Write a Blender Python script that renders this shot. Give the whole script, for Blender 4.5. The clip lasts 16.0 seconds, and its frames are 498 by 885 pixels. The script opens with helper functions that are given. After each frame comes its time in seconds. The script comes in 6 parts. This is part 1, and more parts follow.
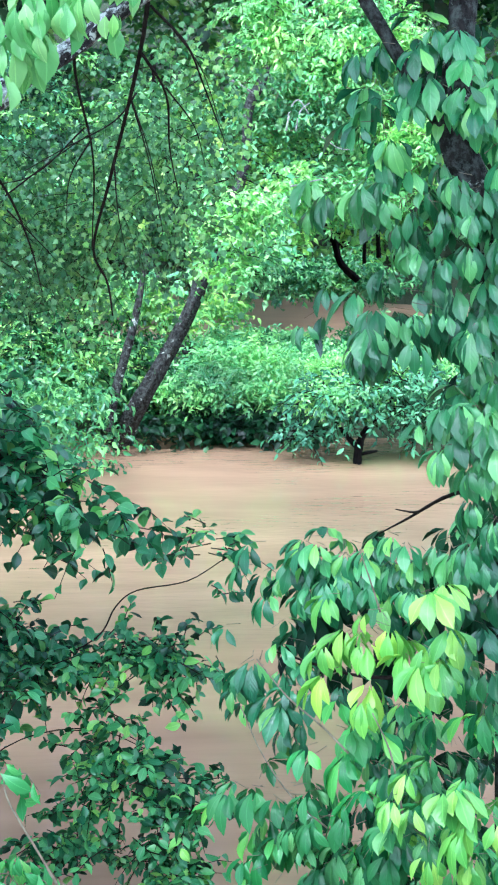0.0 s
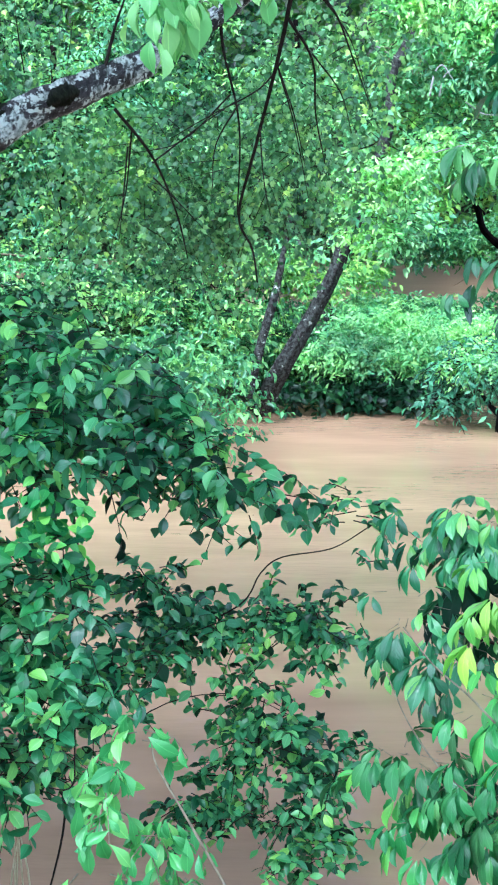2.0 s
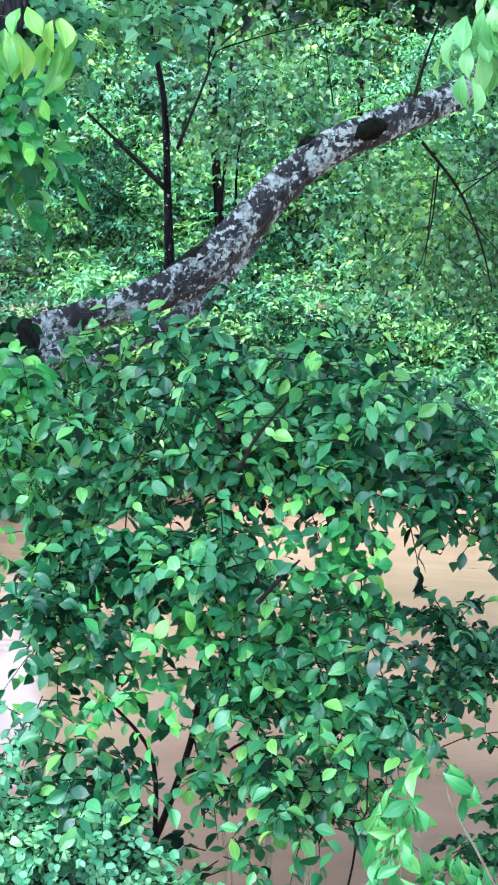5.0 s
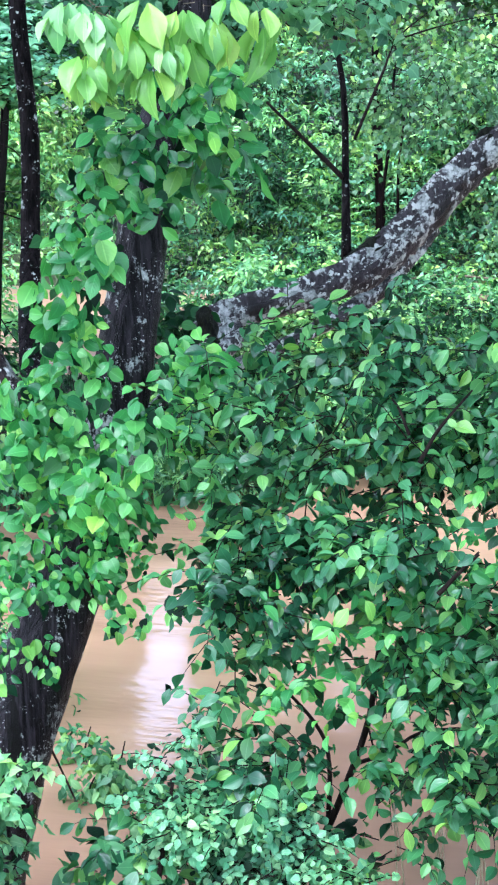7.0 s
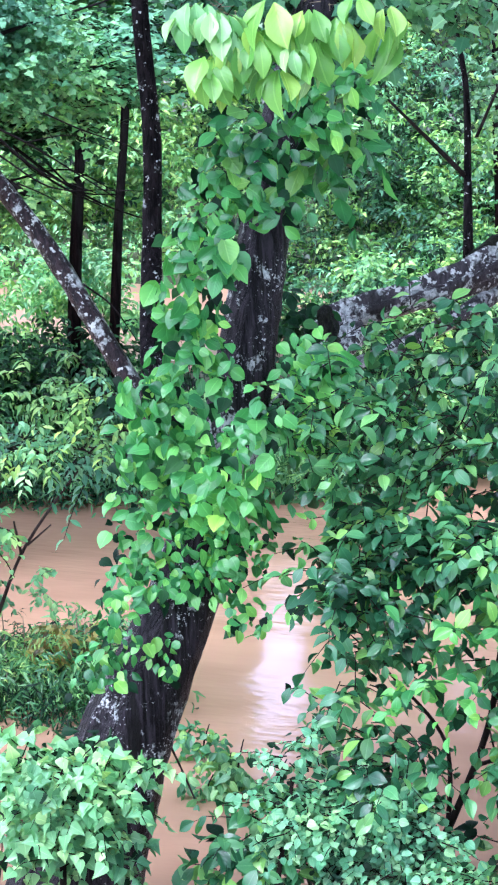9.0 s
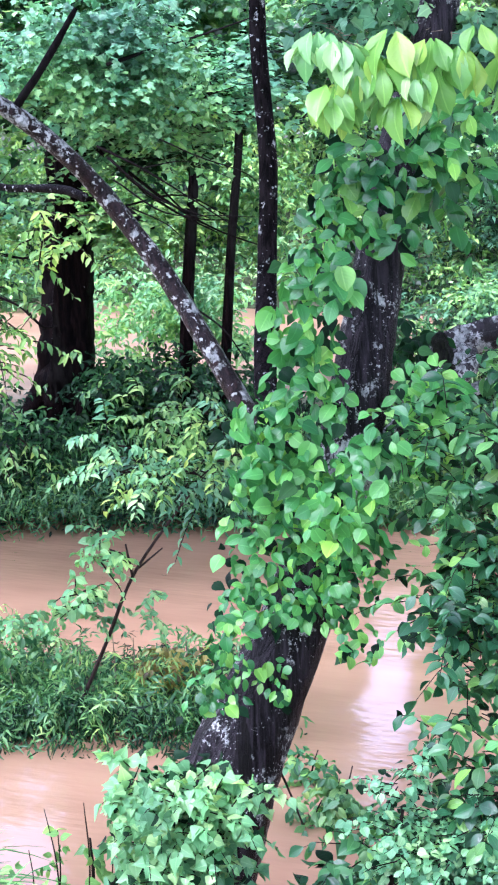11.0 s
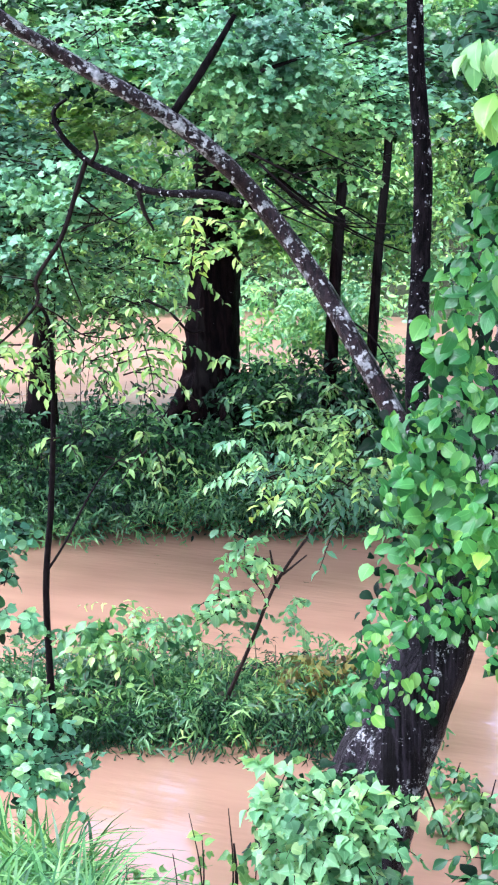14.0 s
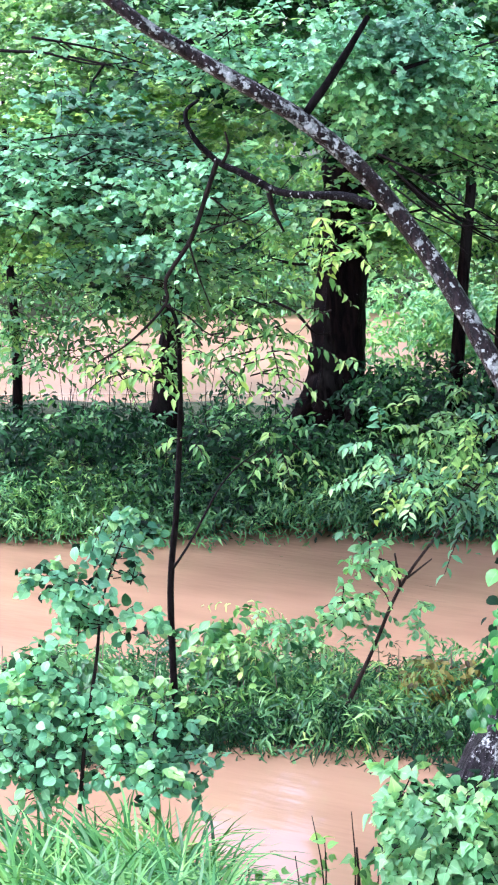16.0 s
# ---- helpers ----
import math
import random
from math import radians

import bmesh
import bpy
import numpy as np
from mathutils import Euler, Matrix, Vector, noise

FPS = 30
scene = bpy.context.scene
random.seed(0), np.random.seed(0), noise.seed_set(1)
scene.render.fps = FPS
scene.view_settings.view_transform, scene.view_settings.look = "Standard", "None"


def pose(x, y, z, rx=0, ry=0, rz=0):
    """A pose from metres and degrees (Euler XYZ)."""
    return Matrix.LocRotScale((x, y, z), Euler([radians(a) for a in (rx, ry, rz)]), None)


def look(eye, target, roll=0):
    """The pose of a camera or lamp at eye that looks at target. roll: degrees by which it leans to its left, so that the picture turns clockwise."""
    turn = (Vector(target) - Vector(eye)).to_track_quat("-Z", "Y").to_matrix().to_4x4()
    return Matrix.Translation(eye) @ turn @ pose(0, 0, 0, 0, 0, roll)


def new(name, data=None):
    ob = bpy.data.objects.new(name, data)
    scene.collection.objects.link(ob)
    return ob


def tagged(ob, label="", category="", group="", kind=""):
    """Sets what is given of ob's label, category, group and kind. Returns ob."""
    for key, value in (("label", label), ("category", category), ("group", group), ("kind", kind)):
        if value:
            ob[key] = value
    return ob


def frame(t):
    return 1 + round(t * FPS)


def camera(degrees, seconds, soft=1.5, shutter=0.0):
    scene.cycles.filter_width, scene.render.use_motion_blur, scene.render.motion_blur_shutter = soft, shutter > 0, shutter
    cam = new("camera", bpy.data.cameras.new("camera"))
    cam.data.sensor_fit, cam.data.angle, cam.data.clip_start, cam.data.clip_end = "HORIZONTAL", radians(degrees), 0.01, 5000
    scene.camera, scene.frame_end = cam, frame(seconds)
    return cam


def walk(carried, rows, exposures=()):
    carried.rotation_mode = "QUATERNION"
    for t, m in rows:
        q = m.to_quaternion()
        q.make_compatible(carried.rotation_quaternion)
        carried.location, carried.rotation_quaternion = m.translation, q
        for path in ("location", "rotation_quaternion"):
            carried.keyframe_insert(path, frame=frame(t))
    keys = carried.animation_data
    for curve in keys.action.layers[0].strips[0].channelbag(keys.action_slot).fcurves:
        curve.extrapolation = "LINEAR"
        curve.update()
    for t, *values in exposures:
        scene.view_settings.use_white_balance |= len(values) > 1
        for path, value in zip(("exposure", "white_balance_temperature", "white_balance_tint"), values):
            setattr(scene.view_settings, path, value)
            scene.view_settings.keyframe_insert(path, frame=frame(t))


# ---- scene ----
cam = camera(14.78, 16.0, soft=2.1)
ROWS = [
    (0, 0, 0.0001, 3.5, 79.874, -0.437, 0.076),
    (0.5, -0.0112, 0.0121, 3.4988, 79.42, -0.294, 1.215),
    (1, -0.0177, 0.0044, 3.5014, 79.108, -0.181, 2.253),
    (1.5, -0.0268, 0.0073, 3.5002, 78.936, -0.127, 3.261),
    (2, -0.0335, -0.0015, 3.5022, 78.867, -0.059, 4.181),
    (2.5, -0.0402, -0.0046, 3.5018, 78.909, 0.032, 5.247),
    (3, -0.0456, -0.0071, 3.5037, 79.061, 0.103, 6.531),
    (3.5, -0.0419, -0.0065, 3.5061, 79.263, 0.149, 8.048),
    (4, -0.0281, -0.0005, 3.5058, 79.473, 0.169, 9.682),
    (4.5, -0.0175, -0.0032, 3.5042, 79.662, 0.159, 11.482),
    (5, -0.0521, -0.0098, 3.5094, 79.797, 0.149, 13.102),
    (7.5, -0.1835, -0.0637, 3.5103, 79.329, 0.062, 18.48),
    (8, -0.1873, -0.055, 3.5104, 79.203, 0.201, 19.423),
    (8.5, -0.1935, -0.0548, 3.5124, 79.274, 0.28, 20.25),
    (9, -0.1979, -0.0595, 3.5149, 79.442, 0.367, 20.977),
    (9.5, -0.198, -0.0667, 3.5195, 79.678, 0.403, 21.802),
    (10, -0.2008, -0.0725, 3.5217, 79.915, 0.381, 22.635),
    (12.5, -0.2518, -0.0992, 3.5212, 80.361, 0.025, 26.37),
    (13, -0.2638, -0.0986, 3.5215, 80.323, -0.09, 27.005),
    (13.5, -0.2713, -0.0985, 3.5211, 80.335, -0.158, 27.637),
    (14, -0.2774, -0.095, 3.5209, 80.409, -0.176, 28.441),
    (14.5, -0.2876, -0.0916, 3.5213, 80.504, -0.202, 29.336),
    (15, -0.2962, -0.0973, 3.5239, 80.564, -0.221, 30.339),
    (15.5, -0.2999, -0.0977, 3.5211, 80.543, -0.247, 31.266),
    (16, -0.3034, -0.0984, 3.5216, 80.426, -0.357, 32.155),
]
EXPOSURE = 2.31
walk(cam, [(t, pose(x, y, z, rx, ry, rz)) for t, x, y, z, rx, ry, rz in ROWS],
     [(0.0, EXPOSURE + 0.02, 5230, 9), (3.5, EXPOSURE + 0.1, 5250, 11), (5.0, EXPOSURE + 0.15, 5320, 14), (7.0, EXPOSURE + 0.08, 5530, 22), (8.5, EXPOSURE + 0.1, 5530, 29), (12.5, EXPOSURE + 0.03, 5700, 41), (16.0, EXPOSURE + 0.03, 5760, 34)])

# ---- overcast daylight ----
sky_world = bpy.data.worlds.new("overcast_sky")
scene.world = sky_world
sky_world.use_nodes = True
wn = sky_world.node_tree.nodes
sky = wn.new("ShaderNodeTexSky")
sky.sky_type = "NISHITA"
sky.sun_disc = False
sky.sun_elevation, sky.sun_rotation = radians(55), radians(200)
sky.air_density, sky.dust_density = 1.0, 2.0
wn["Background"].inputs["Strength"].default_value = 0.15
cloud = wn.new("ShaderNodeHueSaturation")          # thin cloud takes most of the blue away
cloud.inputs["Saturation"].default_value = 0.45
sky_world.node_tree.links.new(sky.outputs[0], cloud.inputs["Color"])
sky_world.node_tree.links.new(cloud.outputs[0], wn["Background"].inputs["Color"])
sun = new("sun", bpy.data.lights.new("sun", "SUN"))
sun.data.energy, sun.data.angle, sun.data.color = 1.1, radians(40), (1.0, 0.98, 0.95)
sun.matrix_world = look((-6, -14, 30), (0, 0, 0))


# ---- materials ----
def nodes_of(name):
    m = bpy.data.materials.new(name)
    m.use_nodes = True
    nt = m.node_tree
    return m, nt, nt.nodes["Principled BSDF"], nt.nodes["Material Output"]


def ramp(nt, fac, stops):
    r = nt.nodes.new("ShaderNodeValToRGB")
    while len(r.color_ramp.elements) < len(stops):
        r.color_ramp.elements.new(0.5)
    for e, (p, c) in zip(r.color_ramp.elements, stops):
        e.position, e.color = p, (*c, 1)
    nt.links.new(fac, r.inputs[0])
    return r.outputs[0]


def noise_of(nt, scale, detail=4.0, rough=0.55, vec=None):
    n = nt.nodes.new("ShaderNodeTexNoise")
    n.inputs["Scale"].default_value, n.inputs["Detail"].default_value = scale, detail
    n.inputs["Roughness"].default_value = rough
    if vec is not None:
        nt.links.new(vec, n.inputs["Vector"])
    return n.outputs["Fac"]


def mixed(nt, fac, a, b, mode="MIX"):
    x = nt.nodes.new("ShaderNodeMix")
    x.data_type, x.blend_type = "RGBA", mode
    for sock, val in ((x.inputs[0], fac), (x.inputs[6], a), (x.inputs[7], b)):
        if isinstance(val, (int, float)):
            sock.default_value = val
        elif isinstance(val, tuple):
            sock.default_value = (*val, 1)
        else:
            nt.links.new(val, sock)
    return x.outputs[2]


def math_of(nt, op, a, b=0.0):
    x = nt.nodes.new("ShaderNodeMath")
    x.operation = op
    for sock, val in ((x.inputs[0], a), (x.inputs[1], b)):
        if isinstance(val, (int, float)):
            sock.default_value = val
        else:
            nt.links.new(val, sock)
    return x.outputs[0]


def bump_into(nt, bsdf, height, strength, distance):
    b = nt.nodes.new("ShaderNodeBump")
    b.inputs["Strength"].default_value, b.inputs["Distance"].default_value = strength, distance
    nt.links.new(height, b.inputs["Height"])
    nt.links.new(b.outputs[0], bsdf.inputs["Normal"])


def leaf_material(name, stops, single=False, gloss=0.24, thin=0.26, veins=True, shine=0.55):
    """Leaf blade: colour varies from leaf to leaf, with a paler midrib and faint side veins, and lets light through."""
    m, nt, b, out = nodes_of(name)
    if single:
        rnd = nt.nodes.new("ShaderNodeObjectInfo").outputs["Random"]
    else:
        rnd = nt.nodes.new("ShaderNodeNewGeometry").outputs["Random Per Island"]
    col = ramp(nt, rnd, stops)
    geo = nt.nodes.new("ShaderNodeTexCoord")
    patch = noise_of(nt, 2.2, 3.0, 0.6, geo.outputs["Object"])
    col = mixed(nt, math_of(nt, "MULTIPLY", patch, 0.5), col, mixed(nt, 1.0, col, (0.75, 1.0, 0.9), "MULTIPLY"))
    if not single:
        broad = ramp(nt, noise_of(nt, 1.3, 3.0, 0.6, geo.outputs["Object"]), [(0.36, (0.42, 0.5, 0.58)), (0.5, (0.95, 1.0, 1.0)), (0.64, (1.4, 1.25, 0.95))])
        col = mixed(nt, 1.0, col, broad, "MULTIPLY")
    if veins:
        uv = nt.nodes.new("ShaderNodeSeparateXYZ")
        nt.links.new(geo.outputs["UV"], uv.inputs[0])
        across = math_of(nt, "ABSOLUTE", math_of(nt, "SUBTRACT", uv.outputs[0], 0.5))
        rib = math_of(nt, "LESS_THAN", across, 0.035)
        side = math_of(nt, "SINE", math_of(nt, "MULTIPLY", math_of(nt, "SUBTRACT", uv.outputs[1], math_of(nt, "MULTIPLY", across, 0.7)), 42.0))
        side = math_of(nt, "GREATER_THAN", side, 0.86)
        vein = math_of(nt, "MAXIMUM", rib, math_of(nt, "MULTIPLY", side, 0.1))
        col = mixed(nt, math_of(nt, "MULTIPLY", vein, 0.4), col, mixed(nt, 1.0, col, (1.9, 1.6, 1.6), "MULTIPLY"))
        wet = noise_of(nt, 55, 2, 0.5, geo.outputs["Object"])
        quilt = math_of(nt, "SINE", math_of(nt, "MULTIPLY", math_of(nt, "SUBTRACT", uv.outputs[1], math_of(nt, "MULTIPLY", across, 0.7)), 42.0))
        bump_into(nt, b, math_of(nt, "ADD", quilt, math_of(nt, "MULTIPLY", wet, 5.0)), 0.14, 0.003)
        edge = math_of(nt, "MULTIPLY", math_of(nt, "POWER", math_of(nt, "MULTIPLY", across, 2.0), 2.0), 0.22)
        col = mixed(nt, edge, col, mixed(nt, 1.0, col, (1.5, 1.35, 1.2), "MULTIPLY"))
    nt.links.new(col, b.inputs["Base Color"])
    b.inputs["Roughness"].default_value = gloss
    b.inputs["Specular IOR Level"].default_value = shine
    tr = nt.nodes.new("ShaderNodeBsdfTranslucent")
    nt.links.new(mixed(nt, 1.0, col, (1.25, 1.3, 0.8), "MULTIPLY"), tr.inputs[0])
    mx = nt.nodes.new("ShaderNodeMixShader")
    mx.inputs[0].default_value = thin
    nt.links.new(b.outputs[0], mx.inputs[1])
    nt.links.new(tr.outputs[0], mx.inputs[2])
    nt.links.new(mx.outputs[0], out.inputs["Surface"])
    return m


def bark_material(name, dark, light, lichen=0.0, scale=1.0, spot=((0.16, 0.21, 0.17), (0.46, 0.5, 0.45)), stretch=0.3):
    """Wet furrowed bark with pale lichen patches."""
    m, nt, b, _ = nodes_of(name)
    geo = nt.nodes.new("ShaderNodeTexCoord").outputs["Object"]
    mp = nt.nodes.new("ShaderNodeMapping")
    mp.inputs["Scale"].default_value = (1, 1, stretch)
    nt.links.new(geo, mp.inputs[0])
    fur = noise_of(nt, 45 * scale, 6, 0.65, mp.outputs[0])
    col = ramp(nt, fur, [(0.35, dark), (0.7, light)])
    if lichen > 0:
        n1 = noise_of(nt, 24 * scale, 6, 0.7, geo)
        n2 = noise_of(nt, 4.5 * scale, 2, 0.5, geo)
        s = math_of(nt, "ADD", math_of(nt, "MULTIPLY", n1, 0.7), math_of(nt, "MULTIPLY", n2, 0.3))
        mottle = ramp(nt, noise_of(nt, 30 * scale, 5, 0.7, geo), [(0.45, (0, 0, 0)), (0.62, (1, 1, 1))])
        col = mixed(nt, math_of(nt, "MULTIPLY", mottle, 0.5), col, (0.11, 0.13, 0.115))
        mask = nt.nodes.new("ShaderNodeMapRange")
        mask.inputs[1].default_value, mask.inputs[2].default_value = 0.65 - 0.2 * lichen, 0.69 - 0.2 * lichen
        nt.links.new(s, mask.inputs[0])
        spots = ramp(nt, noise_of(nt, 60, 3, 0.6, geo), [(0.3, spot[0]), (0.7, spot[1])])
        col = mixed(nt, mask.outputs[0], col, spots)
    nt.links.new(col, b.inputs["Base Color"])
    b.inputs["Roughness"].default_value = 0.7
    b.inputs["Specular IOR Level"].default_value = 0.07
    bump_into(nt, b, fur, 0.9, 0.015)
    return m


def mossy_bark(name, dark, light, lichen, patch, moss, furrow=45.0, stretch=0.3, wet=0.15, rough=0.6, zoned=0.15):
    """Wet bark under large ragged plates of pale lichen, smaller white flecks and black moss. lichen and moss: shares from 0 to 1; patch: the plates' scale."""
    m, nt, b, _ = nodes_of(name)
    geo = nt.nodes.new("ShaderNodeTexCoord").outputs["Object"]
    mp = nt.nodes.new("ShaderNodeMapping")
    mp.inputs["Scale"].default_value = (1, 1, stretch)
    nt.links.new(geo, mp.inputs[0])
    fur = noise_of(nt, furrow, 6, 0.65, mp.outputs[0])
    col = ramp(nt, fur, [(0.42, dark), (0.62, light)])
    zone = math_of(nt, "MULTIPLY", noise_of(nt, 3.4, 3, 0.55, geo), zoned)
    plates = math_of(nt, "ADD", math_of(nt, "MULTIPLY", noise_of(nt, patch, 6, 0.7, geo), 1 - zoned), zone)
    edge = 0.66 - 0.2 * lichen
    mask = ramp(nt, plates, [(edge, (0, 0, 0)), (edge + 0.035, (1, 1, 1))])
    tone = ramp(nt, noise_of(nt, 38, 4, 0.7, geo), [(0.3, (0.10, 0.13, 0.115)), (0.5, (0.3, 0.34, 0.31)), (0.68, (0.62, 0.67, 0.63))])
    col = mixed(nt, mask, col, tone)
    fleck = ramp(nt, math_of(nt, "ADD", math_of(nt, "MULTIPLY", noise_of(nt, patch * 3.3, 4, 0.6, geo), 1 - zoned), zone), [(edge + 0.03, (0, 0, 0)), (edge + 0.055, (1, 1, 1))])
    col = mixed(nt, fleck, col, (0.5, 0.55, 0.5))
    black = ramp(nt, noise_of(nt, patch * 0.55, 5, 0.7, mp.outputs[0]), [(0.66 - 0.2 * moss, (0, 0, 0)), (0.71 - 0.2 * moss, (1, 1, 1))])
    col = mixed(nt, black, col, mixed(nt, fur, (0.001, 0.001, 0.001), (0.012, 0.012, 0.010)))
    nt.links.new(col, b.inputs["Base Color"])
    b.inputs["Roughness"].default_value = rough
    b.inputs["Specular IOR Level"].default_value = wet
    bump_into(nt, b, math_of(nt, "ADD", fur, math_of(nt, "MULTIPLY", plates, 0.5)), 1.0, 0.02)
    return m


DARK_LEAF = [(0.0, (0.018, 0.10, 0.042)), (0.45, (0.06, 0.24, 0.098)), (0.8, (0.12, 0.37, 0.135)), (1.0, (0.24, 0.52, 0.11))]
MID_LEAF = [(0.0, (0.03, 0.13, 0.05)), (0.6, (0.095, 0.275, 0.105)), (1.0, (0.20, 0.43, 0.14))]
PALE_LEAF = [(0.0, (0.13, 0.38, 0.16)), (0.6, (0.23, 0.51, 0.22)), (1.0, (0.37, 0.60, 0.22))]
LIME_LEAF = [(0.0, (0.11, 0.33, 0.06)), (0.6, (0.2, 0.47, 0.09)), (1.0, (0.36, 0.57, 0.10))]
# near-black leaf tones that put the shade of hollows into the colour
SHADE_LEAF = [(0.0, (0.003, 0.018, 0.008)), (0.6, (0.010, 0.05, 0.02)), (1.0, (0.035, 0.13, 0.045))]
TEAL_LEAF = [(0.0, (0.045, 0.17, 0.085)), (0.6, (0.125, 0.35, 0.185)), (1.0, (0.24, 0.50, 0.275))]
YELLOW_LEAF = [(0.0, (0.05, 0.18, 0.045)), (0.6, (0.18, 0.40, 0.11)), (1.0, (0.38, 0.58, 0.16))]
MINT_LEAF = [(0.0, (0.14, 0.40, 0.12)), (0.6, (0.25, 0.53, 0.19)), (1.0, (0.40, 0.66, 0.25))]
OLIVE_LEAF = [(0.0, (0.03, 0.12, 0.045)), (0.6, (0.09, 0.23, 0.095)), (1.0, (0.2, 0.38, 0.15))]
FAN_LEAF = [(0.0, (0.016, 0.09, 0.036)), (0.6, (0.058, 0.22, 0.082)), (1.0, (0.18, 0.45, 0.15))]
GRASS_BLADE = [(0.0, (0.02, 0.11, 0.035)), (0.6, (0.07, 0.24, 0.075)), (1.0, (0.17, 0.38, 0.13))]
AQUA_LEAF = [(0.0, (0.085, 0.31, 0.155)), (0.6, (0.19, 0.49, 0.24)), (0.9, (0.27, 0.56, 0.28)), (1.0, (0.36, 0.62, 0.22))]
FROST_LEAF = [(0.0, (0.10, 0.33, 0.165)), (0.6, (0.2, 0.47, 0.25)), (1.0, (0.34, 0.61, 0.29))]
FRESH_LEAF = [(0.0, (0.05, 0.23, 0.07)), (0.6, (0.10, 0.35, 0.10)), (1.0, (0.2, 0.48, 0.12))]

M = {}
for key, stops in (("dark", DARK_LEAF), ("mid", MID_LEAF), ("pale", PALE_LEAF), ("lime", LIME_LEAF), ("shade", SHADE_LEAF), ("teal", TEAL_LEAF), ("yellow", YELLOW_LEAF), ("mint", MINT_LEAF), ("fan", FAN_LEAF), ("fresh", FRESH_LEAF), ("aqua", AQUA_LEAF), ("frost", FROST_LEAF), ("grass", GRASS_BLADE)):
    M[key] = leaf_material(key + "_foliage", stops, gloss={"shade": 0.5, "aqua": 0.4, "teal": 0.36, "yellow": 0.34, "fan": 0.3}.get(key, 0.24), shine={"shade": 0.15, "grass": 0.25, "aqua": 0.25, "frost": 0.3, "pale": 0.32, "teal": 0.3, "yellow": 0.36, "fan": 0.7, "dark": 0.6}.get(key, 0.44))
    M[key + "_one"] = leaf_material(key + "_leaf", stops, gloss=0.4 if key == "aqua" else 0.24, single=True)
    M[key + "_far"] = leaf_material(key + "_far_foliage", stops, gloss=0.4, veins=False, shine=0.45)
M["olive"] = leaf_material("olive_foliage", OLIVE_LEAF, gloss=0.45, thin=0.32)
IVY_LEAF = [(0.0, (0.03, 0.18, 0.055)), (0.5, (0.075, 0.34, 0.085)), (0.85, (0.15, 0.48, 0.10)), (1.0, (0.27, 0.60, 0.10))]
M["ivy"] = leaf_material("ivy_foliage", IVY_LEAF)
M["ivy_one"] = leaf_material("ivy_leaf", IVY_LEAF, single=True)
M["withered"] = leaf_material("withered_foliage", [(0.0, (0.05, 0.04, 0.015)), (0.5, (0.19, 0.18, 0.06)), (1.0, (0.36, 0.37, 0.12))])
M["bark"] = bark_material("wet_dark_bark", (0.0015, 0.0013, 0.0012), (0.012, 0.010, 0.009), 0.0)
M["lichen_bark"] = bark_material("lichen_spotted_bark", (0.004, 0.004, 0.004), (0.03, 0.026, 0.024), 0.32)
M["spotted_bark"] = mossy_bark("red_brown_bark_with_white_spots", (0.004, 0.0025, 0.0025), (0.03, 0.017, 0.016), 0.63, 10.0, 0.3, wet=0.2, rough=0.36)
M["limb_bark"] = mossy_bark("limb_bark_with_lichen", (0.006, 0.005, 0.006), (0.042, 0.038, 0.041), 0.7, 8.5, 0.6, wet=0.3, rough=0.38)
M["ivied_bark"] = mossy_bark("furrowed_trunk_bark", (0.0012, 0.0011, 0.0012), (0.034, 0.03, 0.034), 0.5, 22.0, 0.45, 44.0, 0.07, 0.12, 0.42, 0.42)
M["flecked_bark"] = mossy_bark("black_bark_with_pale_flecks", (0.001, 0.001, 0.001), (0.016, 0.013, 0.013), 0.38, 12.0, 0.45, 45.0, 0.15, 0.05)
M["far_bark"] = mossy_bark("dark_far_bark", (0.0004, 0.0003, 0.0003), (0.007, 0.004, 0.0035), 0.0, 5.0, 0.5, 22.0, 0.12, 0.03)
M["dead_wood"] = bark_material("bleached_dead_wood", (0.16, 0.16, 0.15), (0.4, 0.4, 0.38))
M["twig"] = bark_material("dark_twig_bark", (0.006, 0.005, 0.004), (0.025, 0.018, 0.014))
M["sapling_bark"] = bark_material("grey_brown_sapling_bark", (0.015, 0.011, 0.009), (0.06, 0.045, 0.036))
M["straw"] = bark_material("dry_straw", (0.34, 0.30, 0.18), (0.55, 0.5, 0.32))
M["stem"] = bark_material("pale_stem", (0.12, 0.10, 0.07), (0.26, 0.22, 0.15))
M["moss"] = bark_material("dark_moss", (0.004, 0.005, 0.004), (0.02, 0.024, 0.014), 0.0, 2.0)


def ground_material():
    m, nt, b, _ = nodes_of("muddy_ground")
    geo = nt.nodes.new("ShaderNodeTexCoord").outputs["Object"]
    big, fine = noise_of(nt, 0.6, 5, 0.6, geo), noise_of(nt, 14, 6, 0.7, geo)
    col = mixed(nt, big, ramp(nt, fine, [(0.3, (0.022, 0.03, 0.014)), (0.7, (0.06, 0.055, 0.03))]),
                ramp(nt, fine, [(0.3, (0.018, 0.045, 0.016)), (0.7, (0.05, 0.10, 0.03))]))
    nt.links.new(col, b.inputs["Base Color"])
    b.inputs["Roughness"].default_value = 0.9
    bump_into(nt, b, fine, 0.8, 0.05)
    return m


